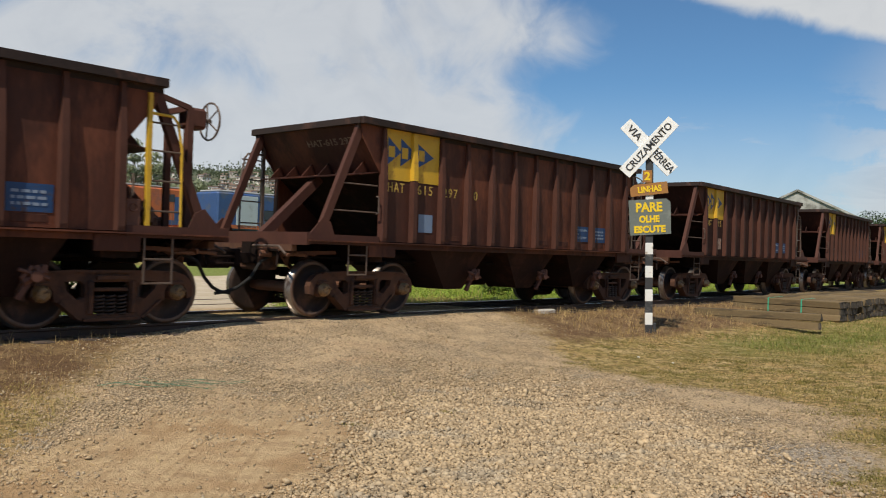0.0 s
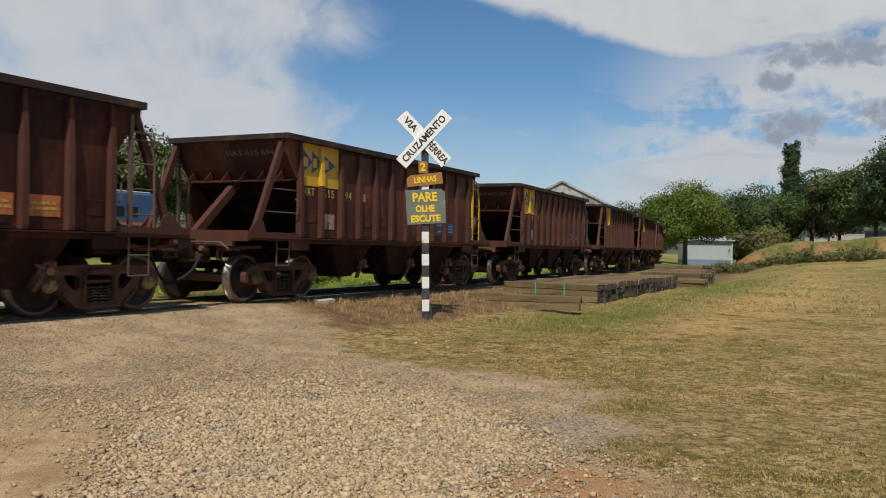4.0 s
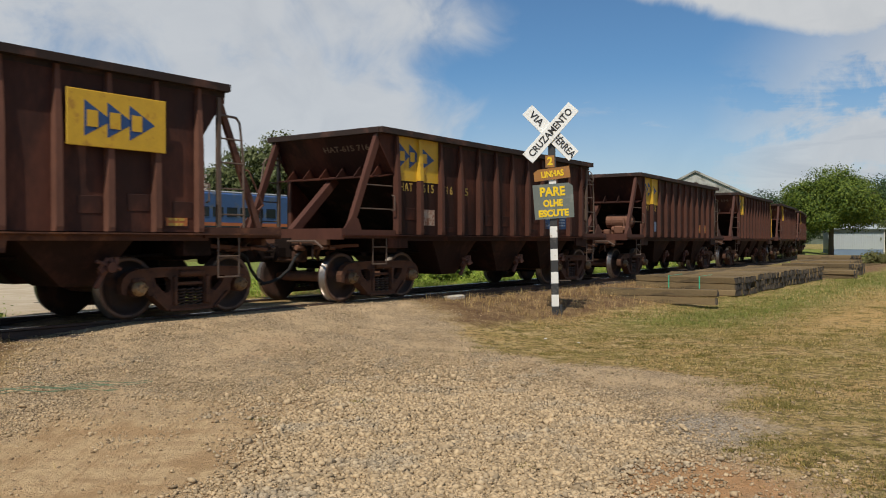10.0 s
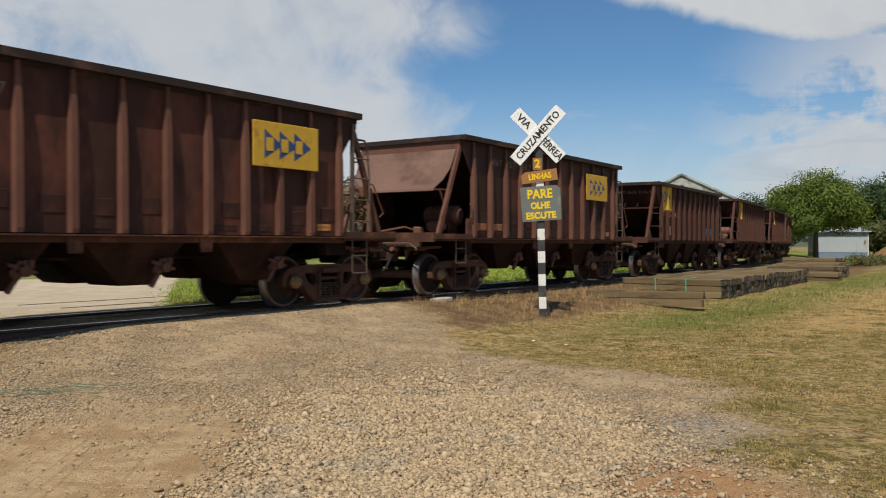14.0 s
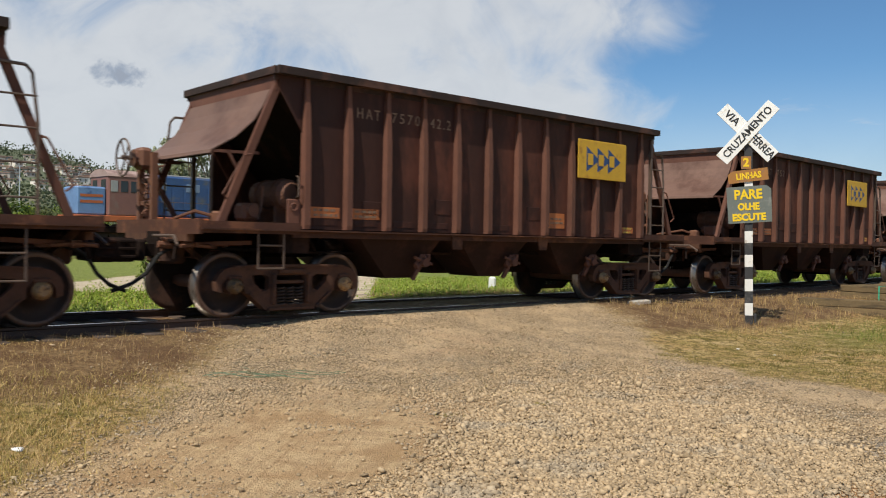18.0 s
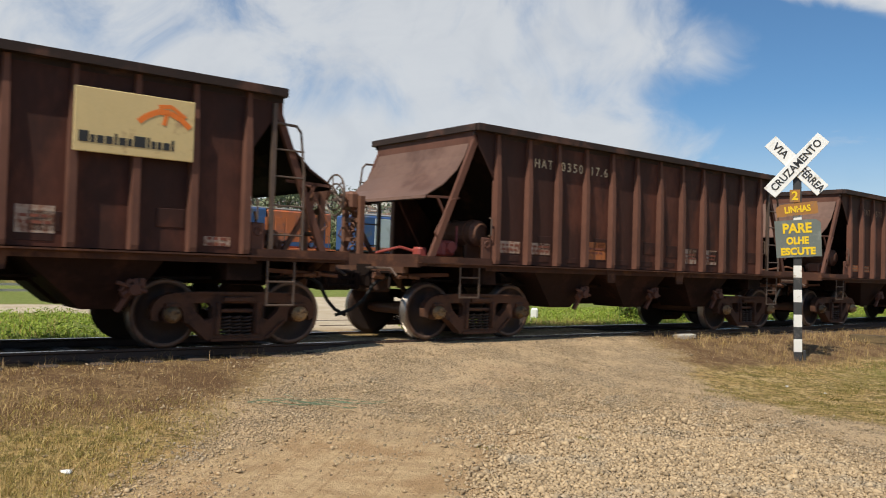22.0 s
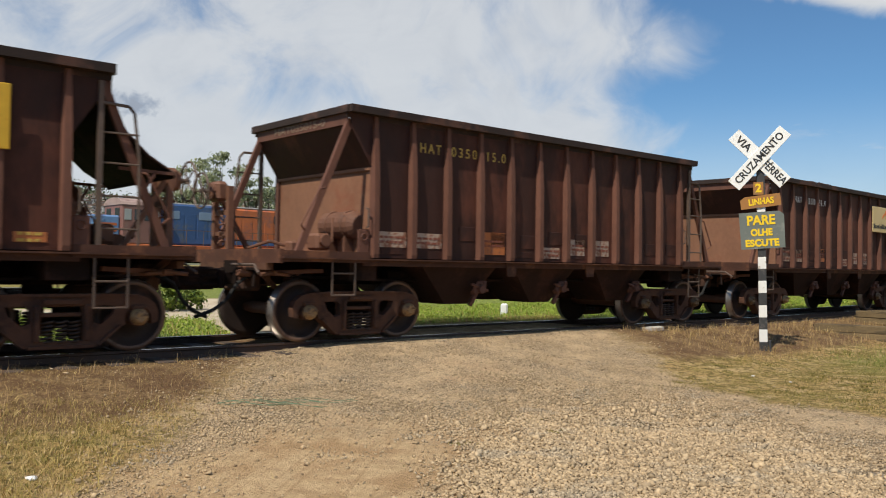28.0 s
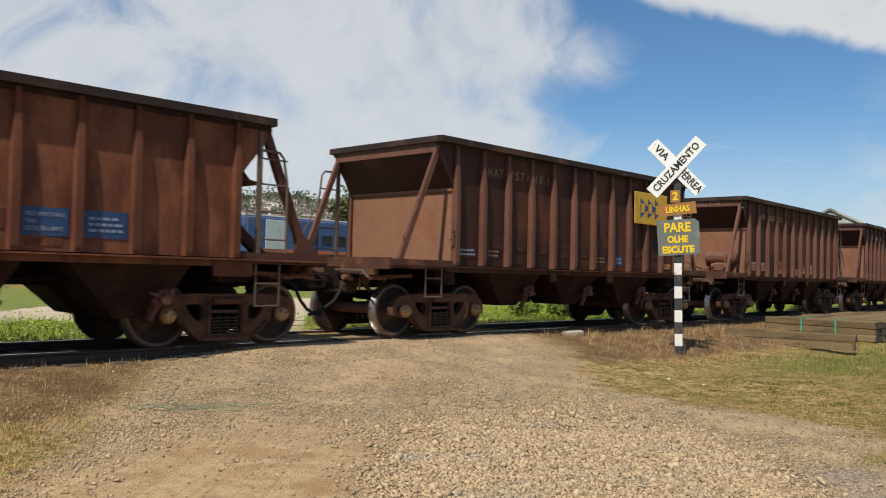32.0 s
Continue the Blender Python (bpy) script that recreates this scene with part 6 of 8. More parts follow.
def make_piles():
    meshes = [sleeper_mesh(k) for k in range(6)]
    rnd = random.Random(5)
    head = math.degrees(math.atan2(U.y, U.x))

    def pile(al0, n, layers, lat, turn=0.0, label="", cover=1.0, gap=0.26, drift=0.0, base=0.0):
        """A row of sleepers along the track, each turned a little from square."""
        p = tw(al0, lat)
        z0 = gz(p.x, p.y) - 0.03 + base
        t = thing("sleeper_stack", label, "timber stack", pose(p.x, p.y, z0, 0, 0, head), "stacks of railway sleepers")
        for la in range(layers):
            for k in range(n):
                if la and k > 3 and rnd.random() > cover:
                    continue
                q = tw(al0 + k * gap, lat + drift * k * gap)
                dz = gz(q.x, q.y) - 0.03 + base - z0
                part("sleeper", meshes[rnd.randrange(6)], BEAM, t, at=pose(k * gap + rnd.uniform(-0.02, 0.02) + 0.03 * la, -drift * k * gap + rnd.uniform(-0.03, 0.03) if k else 0.0, dz + 0.085 + 0.176 * la, rnd.uniform(-0.4, 0.4), rnd.uniform(-1.5, 1.5), turn + rnd.uniform(-1.3, 1.3)))
        return t

    pile(19.6, 1, 2, -7.96, 9, "two weathered wooden sleepers stacked in dry grass")
    s1 = pile(23.2, 52, 3, -8.6, 4, "long stack of weathered wooden sleepers with green straps", 0.95, gap=0.262, drift=-0.05, base=-0.08)
    pile(39.0, 3, 2, -8.5, 5, "pair of pale timbers lying before a stack", 1.0, 0.27)
    pile(40.6, 14, 3, -9.0, 4, "stack of weathered wooden sleepers", 0.9, 0.268)
    pile(46.2, 12, 3, -10.0, 6, "stack of weathered wooden sleepers", 0.85)
    pile(51.6, 12, 4, -11.0, 4, "high stack of weathered wooden sleepers", 0.9)
    c20, s20 = math.cos(radians(4)), math.sin(radians(4))
    for yy in (-0.45, 0.42):
        o = Vector((-s20 * yy, c20 * yy, 0)) + Vector((-c20 * 0.135, -s20 * 0.135, 0))
        bm = bmesh.new()
        beam(bm, o + Z * 0.02, o + Z * 0.545, 0.03, 0.006, up=(c20, s20, 0))
        beam(bm, o + Z * 0.54, o + Z * 0.545 + Vector((c20, s20, 0)) * 1.3, 0.03, 0.006)
        part("strap", bm, GREEN_STRAP, s1, "green plastic strap")
    # scattered timbers beyond
    for al, lat, rz in ((60, -11.0, 62), (61, -10.4, 66), (59.4, -9.6, 58)):
        p = tw(al, lat)
        t = thing("loose_sleeper", "old dark sleeper lying in the grass", "timber", pose(p.x, p.y, gz(p.x, p.y) + 0.06, 0, 0, head + rz), "loose sleepers")
        part("sleeper", meshes[rnd.randrange(6)], BEAM, t)


make_piles()


# ---- small things on the ground ----
def make_litter():
    p = (2.16, 17.81)
    bm = bmesh.new()
    vs = [(-0.30, -0.16), (0.05, -0.20), (0.33, -0.05), (0.30, 0.16), (-0.05, 0.21), (-0.34, 0.06)]
    poly(bm, [(a * 0.75, b * 0.7, 0) for a, b in vs], 0.06)
    o = tagged(part("concrete_slab", bm, SLABM, None, at=pose(p[0], p[1], gz(*p) + 0.02, 4, -3, 20)), "pale broken slab lying beside the rail", "slab")
    for k, (x, y, s) in enumerate(((-3.72, 5.66, 0.035), (3.1, 13.2, 0.02), (3.5, 12.7, 0.016))):
        bm = bmesh.new()
        bmesh.ops.create_icosphere(bm, subdivisions=2, radius=s)
        for v in bm.verts:
            v.co = Vector((v.co.x * 1.3, v.co.y, v.co.z * 0.5)) * (1 + 0.35 * noise.noise(v.co * 40 + Vector((k, 0, 0))))
        tagged(part("paper_scrap", bm, LITTER, None, at=pose(x, y, gz(x, y) + 0.4 * s)), "crumpled white scrap lying on the grass", "litter", "scraps of litter")
    bm = bmesh.new()
    rnd = random.Random(4)
    for k in range(6):
        a = Vector((-0.55 + rnd.uniform(-0.25, 0.25), rnd.uniform(-0.28, 0.28), 0.03))
        pts = [a + Vector((0.14 * i, 0.07 * math.sin(i * 0.7 + k) + rnd.uniform(-0.015, 0.015), 0.02 + 0.02 * math.sin(i * 1.3 + k))) for i in range(9)]
        pipe(bm, pts, 0.003, 4)
    q = (-2.75, 8.6)
    tagged(part("wire_tangle", bm, WIRE, None, at=pose(q[0], q[1], gz(*q), 0, 0, 5)), "tangle of thin green wire lying on dry weeds", "wire", kind="stuff")
    q = (-1.2, 23.2)
    b = thing("marker_stone", "small white marker stone beside the second track", "marker", pose(q[0], q[1], gz(*q) - 0.02))
    part("stone_block", box(bmesh.new(), (0, 0, 0.15), (0.20, 0.20, 0.36), bevel=0.04), LITTER, b)
    # low fence beyond the sandy way
    fc = thing("field_fence", "low pale wooden fence with two rails", "fence", pose(0, 0, 0))
    pts = [tw(a, -33.0 - 0.15 * a) for a in (-6, -3, 0, 3, 6, 9)]
    for p0, p1 in zip(pts, pts[1:]):
        for h in (0.12, 0.34):
            part("fence_rail", beam(bmesh.new(), (p0.x, p0.y, gz(p0.x, p0.y) + h), (p1.x, p1.y, gz(p1.x, p1.y) + h), 0.04, 0.09), SLABM, fc)
    for p in pts:
        part("fence_post", box(bmesh.new(), (p.x, p.y, gz(p.x, p.y) + 0.16), (0.09, 0.09, 0.5), bevel=0.01), SLABM, fc)
    # second track
    t2 = thing("second_track", "disused track with rusty rails sunk in grass", "track", pose(0, 0, 0), kind="structure")
    for lat in (-15.7, -17.35):
        bm = bmesh.new()
        for a in range(9, 19, 2):
            p0, p1 = tw(a, lat), tw(a + 2, lat)
            beam(bm, (p0.x, p0.y, gz(p0.x, p0.y) - 0.035), (p1.x, p1.y, gz(p1.x, p1.y) - 0.035), 0.07, 0.09)
        part("rail", bm, RAIL, t2)


make_litter()


# ---- parked locomotives on a far siding ----
def make_locos():
    head = 50.0
    base = Vector((-27.1, 45.6, 0))
    d = Vector((math.cos(radians(head)), math.sin(radians(head)), 0))

    def spot(s):
        p = base + d * s
        return pose(p.x, p.y, rail_z, 0, 0, head)

    # low grassy embankment that carries the siding
    rail_z = gz(base.x, base.y) + 1.0
    n = Vector((-d.y, d.x, 0))
    bm = bmesh.new()
    rows = []
    for k in range(24):
        c = base + d * (-30 + 3.2 * k)
        w0 = 0.25 * noise.noise(Vector((k * 0.7, 0, 5)))
        rows.append([bm.verts.new((c.x + n.x * o, c.y + n.y * o, z)) for o, z in ((-4.6 + w0, gz(c.x, c.y) - 0.3), (-2.0, rail_z - 0.05), (2.0, rail_z - 0.05), (4.6 + w0, gz(c.x, c.y) - 0.3))])
    for r0, r1 in zip(rows, rows[1:]):
        for j in range(3):
            bm.faces.new((r0[j], r0[j + 1], r1[j + 1], r1[j]))
    for r in (rows[0], rows[-1]):
        bm.faces.new(r)
    tagged(part("siding_embankment", bm, BANKM, None), "low grassy embankment under the siding", "embankment", kind="structure")
    for o in (-0.8, 0.8):
        a, b = base + d * -30 + n * o, base + d * 43 + n * o
        tagged(part("siding_rail", beam(bmesh.new(), (a.x, a.y, rail_z - 0.02), (b.x, b.y, rail_z - 0.02), 0.07, 0.06), RAIL, None), "rusty rail of the siding", "rail", kind="structure")

    def bogies(t, xs):
        for x in xs:
            bm = box(bmesh.new(), (x, 0, 0.62), (2.9, 2.3, 0.36), bevel=0.05)
            part("bogie", bm, UNDER, t)
            for k in (-0.95, 0, 0.95):
                for y in (-0.85, 0.85):
                    part("wheel", rod(bmesh.new(), (x + k, y - 0.07, 0.5), (x + k, y + 0.07, 0.5), 0.5, 18), WHEEL, t)

    # first locomotive: short nose, cab, long engine hood
    t = thing("locomotive", "faded blue and orange diesel locomotive with short nose", "locomotive", spot(0), "parked locomotives")
    part("underframe", box(bmesh.new(), (7.3, 0, 1.30), (14.6, 2.8, 0.35), bevel=0.03), LOCO_O, t, "orange side sill")
    part("nose", box(bmesh.new(), (1.05, 0, 2.30), (1.7, 2.2, 1.66), bevel=0.10), LOCO_B, t, "pale blue short nose")
    bm = bmesh.new()
    for z in (2.25, 2.6):
        box(bm, (1.05, -1.108, z), (1.3, 0.012, 0.16))
    part("nose_stripe", bm, LOCO_O, t)
    bm = box(bmesh.new(), (3.1, 0, 2.65), (2.4, 2.75, 2.4), bevel=0.08)
    cab = part("cab", bm, LOCO_R, t, "faded red cab")
    arc = [(1.40 * math.cos(math.pi * k / 8), 3.78 + 0.46 * math.sin(math.pi * k / 8)) for k in range(9)]
    bm = poly(bmesh.new(), [(1.85, yy, zz) for yy, zz in arc], 2.5)
    part("cab_roof", bm, LOCO_P, cab, "bleached pinkish cab roof")
    for x in (2.25, 2.85, 3.45, 3.95):
        part("cab_window", box(bmesh.new(), (x, -1.378, 3.20), (0.42, 0.03, 0.66), bevel=0.02), GLASSY if 2.5 < x < 3.8 else GREYROOF, cab)
    for y in (-0.65, 0.65):
        part("cab_window", box(bmesh.new(), (1.895, y, 3.35), (0.03, 0.7, 0.5), bevel=0.02), GLASSY, cab)
    part("engine_hood", box(bmesh.new(), (6.85, 0, 2.75), (5.1, 1.9, 2.55), bevel=0.10), PLASTIC, t, "faded blue engine hood")
    part("engine_hood", box(bmesh.new(), (11.95, 0, 2.72), (5.0, 1.9, 2.50), bevel=0.10), LOCO_O, t, "patchy orange engine hood")
    part("hood_roof", box(bmesh.new(), (9.4, 0, 4.06), (10.0, 1.5, 0.10), bevel=0.03), GREYROOF, t)
    for k in range(12):
        x = 4.8 + k * 0.8
        part("hood_door", box(bmesh.new(), (x, -0.957, 2.6), (0.68, 0.02, 1.7), bevel=0.008), PLASTIC if k < 6 or k > 10 else LOCO_O, t)
    for x in (5.2, 7.4, 12.8):
        part("vent", box(bmesh.new(), (x, -0.975, 3.35), (0.9, 0.02, 0.5), bevel=0.01), GLASSY if x > 12 else BLUEBASE, t)
    part("stripe", box(bmesh.new(), (9.4, -0.98, 1.75), (10.0, 0.012, 0.3)), PLASTIC, t)
    rail = bmesh.new()
    for k in range(9):
        rod(rail, (4.8 + 1.15 * k, -1.35, 1.45), (4.8 + 1.15 * k, -1.35, 2.4), 0.02, 5)
    rod(rail, (4.8, -1.35, 2.4), (14.0, -1.35, 2.4), 0.02, 5)
    part("handrail", rail, RUNG, t)
    part("exhaust_stack", box(bmesh.new(), (5.5, 0.2, 4.22), (0.5, 0.5, 0.26), bevel=0.03), UNDER, t)
    bogies(t, (2.6, 12.0))
    part("fuel_tank", box(bmesh.new(), (7.3, 0, 0.75), (3.2, 2.4, 0.75), bevel=0.12), UNDER, t)

    # second: blue body with window band
    t = thing("locomotive", "long faded blue diesel railcar with pale cab end", "locomotive", spot(16.2), "parked locomotives")
    part("body", box(bmesh.new(), (8.2, 0, 2.75), (16.2, 2.7, 2.6), bevel=0.12), PLASTIC, t, "faded blue body")
    part("cab_end", box(bmesh.new(), (2.6, -0.01, 2.75), (1.9, 2.72, 2.3), bevel=0.05), CORR, t, "pale blue cab section")
    part("roof", box(bmesh.new(), (8.2, 0, 4.12), (15.8, 2.3, 0.16), bevel=0.06), GREYROOF, t)
    for k in range(8):
        part("window", box(bmesh.new(), (4.6 + 1.35 * k, -1.362, 2.6), (1.0, 0.03, 0.72), bevel=0.03), GLASSY, t)
    part("stripe", box(bmesh.new(), (8.2, -1.36, 1.68), (16.0, 0.02, 0.25)), LOCO_O, t)
    part("underframe", box(bmesh.new(), (8.2, 0, 1.25), (16.2, 2.5, 0.35), bevel=0.03), UNDER, t)
    bogies(t, (3.0, 13.2))


make_locos()


# ---- trees ----
def quads_mesh(P, A, B):
    """Leaf quads at P with half axes A, B."""
    n = len(P)
    V = np.stack([P - A - B, P + A - B, P + A + B, P - A + B], 1).reshape(-1, 3)
    me = bpy.data.meshes.new("leaves")
    me.vertices.add(4 * n)
    me.vertices.foreach_set("co", V.ravel())
    me.loops.add(4 * n)
    me.loops.foreach_set("vertex_index", np.arange(4 * n, dtype=np.int32))
    me.polygons.add(n)
    me.polygons.foreach_set("loop_start", np.arange(0, 4 * n, 4, dtype=np.int32))
    me.polygons.foreach_set("loop_total", np.full(n, 4, dtype=np.int32))
    me.update()
    me.validate()
    return me


def crown_mesh(lobes, leaf, rng):
    """Leaves gathered in clumps on the outside of several uneven lobes."""
    Ps, As, Bs = [], [], []
    for cx, cy, cz, rx, ry, rz, n in lobes:
        nc = max(6, n // 14)
        u = rng.normal(size=(nc, 3))
        u /= np.linalg.norm(u, axis=1)[:, None]
        rad = 0.62 + 0.42 * rng.random(nc) ** 0.6
        C = np.array([cx, cy, cz]) + u * rad[:, None] * np.array([rx, ry, rz])
        idx = rng.integers(0, nc, n)
        spread = 0.22 * min(rx, ry, rz) + leaf
        off = rng.normal(size=(n, 3)) * spread * np.array([1, 1, 0.55])
        P = C[idx] + off
        # leaves face outwards and upwards from their clump
        face = 0.8 * u[idx] + 0.5 * off / spread + 0.55 * rng.normal(size=(n, 3)) + np.array([0, 0, 0.35])
        a = np.cross(face, rng.normal(size=(n, 3)))
        a /= np.linalg.norm(a, axis=1)[:, None]
        b = np.cross(face, a)
        b /= np.linalg.norm(b, axis=1)[:, None]
        sz = leaf * (0.6 + 0.8 * rng.random(n))[:, None]
        Ps.append(P), As.append(a * sz), Bs.append(b * sz * 0.55)
    return quads_mesh(np.concatenate(Ps), np.concatenate(As), np.concatenate(Bs))


def polar(az, d, dz=0.0):
    x, y = d * math.sin(radians(az)), d * math.cos(radians(az))
    return x, y, gz(x, y) + dz


def tree(az, d, label, lobes, leaf, material, trunk=0.3, fork=2.5, seed=0, name="tree", group="", lean=0.0):
    """lobes in metres from the foot: x, y, z, radii, leaves."""
    x, y, z = polar(az, d)
    t = thing(name, label, "tree", pose(x, y, z - 0.1), group)
    rng = np.random.default_rng(seed)
    bm = bmesh.new()
    top = Vector((lean, 0, fork))
    rod(bm, (0, 0, -0.3), top, trunk, 10, r2=trunk * 0.75)
    for cx, cy, cz, rx, ry, rz, n in lobes:
        end = Vector((cx, cy, cz))
        mid = top.lerp(end, 0.5) + Vector((0, 0, 0.15 * (cz - fork)))
        rod(bm, top, mid, trunk * 0.5, 7, r2=trunk * 0.32)
        rod(bm, mid, end, trunk * 0.32, 6, r2=trunk * 0.1)
        for k in range(4):
            o = Vector(rng.normal(size=3)) * 0.45
            rod(bm, mid, end + Vector((o.x * rx, o.y * ry, o.z * rz)), trunk * 0.16, 5, r2=trunk * 0.05)
    part("trunk", bm, BARK, t)
    part("crown", crown_mesh(lobes, leaf, rng), material, t)
    return t


def rounded_lobes(h, w, base, n, seed, count=9):
    rng = np.random.default_rng(seed + 100)
    out = []
    for k in range(count):
        a = 2 * math.pi * k / count + rng.uniform(-0.4, 0.4)
        r = w * rng.uniform(0.35, 0.68)
        z = base + (h - base) * rng.uniform(0.22, 0.72)
        s = w * rng.uniform(0.34, 0.5)
        out.append((r * math.cos(a), r * math.sin(a), z, s, s, s * 0.72, n // count))
    out.append((0, 0, h - w * 0.38, w * 0.55, w * 0.55, w * 0.36, n // count))
    out.append((0, 0, (h + base) / 2, w * 0.6, w * 0.6, (h - base) * 0.36, n // count))
    return out


def make_trees():
    tree(31.0, 88, "broad bright green tree beside a pale shed", rounded_lobes(8.6, 4.2, 2.2, 62000, 1, 22), 0.07, LEAF_BRIGHT, 0.28, 2.6, 1)
    specs = [(33.6, 112, 9.4, 4.6, 1.4), (35.4, 116, 9.8, 4.4, 1.5), (36.4, 104, 7.0, 3.8, 1.0), (38.6, 112, 8.8, 3.8, 1.2), (40.2, 104, 8.6, 4.2, 1.8), (42.2, 98, 8.6, 4.4, 2.2), (44.0, 92, 10.2, 4.6, 3.0), (46.5, 98, 9.5, 4.8, 2.4), (34.6, 100, 3.6, 2.6, 0.4), (36.0, 94, 3.0, 2.4, 0.3), (29.0, 120, 6.4, 4.4, 0.8), (27.0, 128, 8.6, 4.6, 1.0), (25.6, 132, 8.0, 4.0, 1.0)]
    for k, (az, d, h, w, b) in enumerate(specs):
        m = (LEAF_DARK, LEAF_DARK, LEAF_MID, LEAF_DARK, LEAF_OLIVE, LEAF_MID, LEAF_DARK, LEAF_MID, LEAF_OLIVE, LEAF_SCRUB, LEAF_MID, LEAF_DARK, LEAF_MID)[k]
        tree(az, d, {LEAF_DARK: "dense dark green tree in a row", LEAF_MID: "mid green tree with dense crown"}.get(m, "olive green tree with dense crown"), rounded_lobes(h, w, 0.45 * b, 17000, k + 10, 13), 0.095, m, 0.22, max(1.2, b + 0.5), k + 10, group="trees along the far edge")
    # tall narrow conifer
    lob = []
    rng = np.random.default_rng(3)
    for k in range(14):
        z = 2.0 + k * 0.72
        r = 1.25 * (1 - (k / 15) ** 2) + 0.2
        lob.append((rng.uniform(-0.3, 0.3), rng.uniform(-0.3, 0.3), z, r * 0.8, r * 0.8, 0.9, 1500))
    lob.append((-0.75, 0, 11.2, 0.35, 0.35, 1.2, 600)), lob.append((0.65, 0, 11.6, 0.4, 0.4, 1.2, 600))
    tree(37.4, 107, "tall narrow dark conifer with split tip", lob, 0.075, LEAF_DARK, 0.2, 2.0, 33)
    # thin-crowned gum trees behind the siding
    for k, (az, d, h) in enumerate(((-26.3, 84, 8.6), (-24.6, 82, 10.6), (-23.2, 80, 12.2), (-21.8, 78, 11.6), (-20.2, 80, 10.6), (-18.8, 82, 9.2), (-17.2, 84, 7.6))):
        rng = np.random.default_rng(50 + k)
        lob = []
        for j in range(11):
            z = h * (0.42 + 0.055 * j) - 0.4
            lob.append((rng.uniform(-1.5, 1.5), rng.uniform(-1.2, 1.2), z + rng.uniform(-0.3, 0.3), 0.75, 0.75, 0.4, 210))
        for j in range(4):
            lob.append((rng.uniform(-1.6, 1.6), rng.uniform(-1.2, 1.2), h * 0.36, 1.1, 1.1, 0.8, 500))
        tree(az, d, "thin-crowned grey-green gum tree", lob, 0.095, LEAF_GREY, 0.14, h * 0.3, 60 + k, group="gum trees behind the siding")
    for k, (az, d, h, w) in enumerate(((-7.6, 78, 10.0, 3.4), (-4.8, 76, 11.2, 3.6), (-2.8, 80, 10.6, 3.4), (1.0, 92, 8.5, 3.6))):
        tree(az, d, "tall olive green tree behind the railway", rounded_lobes(h, w, 3.2, 9000, 80 + k, 10), 0.11, LEAF_OLIVE, 0.22, 3.6, 80 + k, group="trees behind the railway")
    for k, (az, d, h, w) in enumerate(((-34.5, 62, 3.4, 3.0), (-32.0, 66, 3.3, 2.8), (-36.5, 60, 3.2, 3.0), (-30.3, 72, 3.8, 2.8), (-39, 58, 3.4, 3.2), (-15.5, 74, 4.6, 3.0), (-12.0, 78, 4.4, 3.2), (-9.5, 80, 4.8, 3.2))):
        tree(az, d, "low bushy green tree behind the siding", rounded_lobes(h, w, 0.4, 11000, 90 + k, 10), 0.075, LEAF_BRIGHT if k % 3 == 0 else LEAF_OLIVE, 0.14, 0.8, 90 + k, "bushy_tree", "bushes behind the siding")
    rngb = np.random.default_rng(77)
    for k in range(18):
        az, d = 33.4 + 0.68 * k + rngb.uniform(-0.35, 0.35), rngb.uniform(60.8, 63.2)
        h = rngb.uniform(0.35, 0.85) if k % 6 else 1.2
        lob = [(rngb.uniform(-1.0, 1.0), rngb.uniform(-0.7, 0.7), h * rngb.uniform(0.2, 0.55), rngb.uniform(0.3, 0.7), rngb.uniform(0.3, 0.7), h * rngb.uniform(0.3, 0.5), 380) for _ in range(5)]
        tree(az, d, "low dry scrub at the foot of the red bank", lob, 0.045, (LEAF_SCRUB, LEAF_SCRUB, LEAF_OLIVE)[k % 3], 0.02, 0.12, 300 + k, "bush", "bushes on the bank")
    # palms among the trees on the bank
    for k, (az, d, h) in enumerate(((38.7, 109, 9.0), (39.6, 111, 8.4), (41.9, 108, 8.8))):
        x, y, z = polar(az, d)
        t = thing("palm_tree", "slender palm with drooping green fronds", "palm", pose(x, y, z - 0.1), "palms on the bank")
        rng = np.random.default_rng(400 + k)
        bm = bmesh.new()
        rod(bm, (0, 0, -0.2), (0.1, 0, h * 0.6), 0.11, 9, r2=0.09)
        rod(bm, (0.1, 0, h * 0.6), (0.12, 0, h), 0.09, 9, r2=0.08)
        part("trunk", bm, BARK, t)
        for j in range(14):
            a, up = 2 * math.pi * j / 14 + rng.uniform(-0.2, 0.2), rng.uniform(0.1, 1.2)
            dr = Vector((math.cos(a), math.sin(a), 0))
            sd = Vector((-math.sin(a), math.cos(a), 0))
            bm = bmesh.new()
            pts = [Vector((0.12, 0, h)) + dr * (2.1 * q) + Z * (up * q * 1.5 - 1.9 * q * q) for q in np.linspace(0, 1, 8)]
            pipe(bm, pts, 0.02, 4)
            for q, p in enumerate(pts[1:]):
                for sgn in (-1, 1):
                    for o in (0.0, 0.15):
                        b = p - dr * o
                        e = b + sd * sgn * (0.55 - 0.05 * q) + dr * 0.25 - Z * 0.3
                        bm.faces.new([bm.verts.new(c) for c in (b, b + dr * 0.09, e)])
            part("frond", bm, LEAF_MID, t)
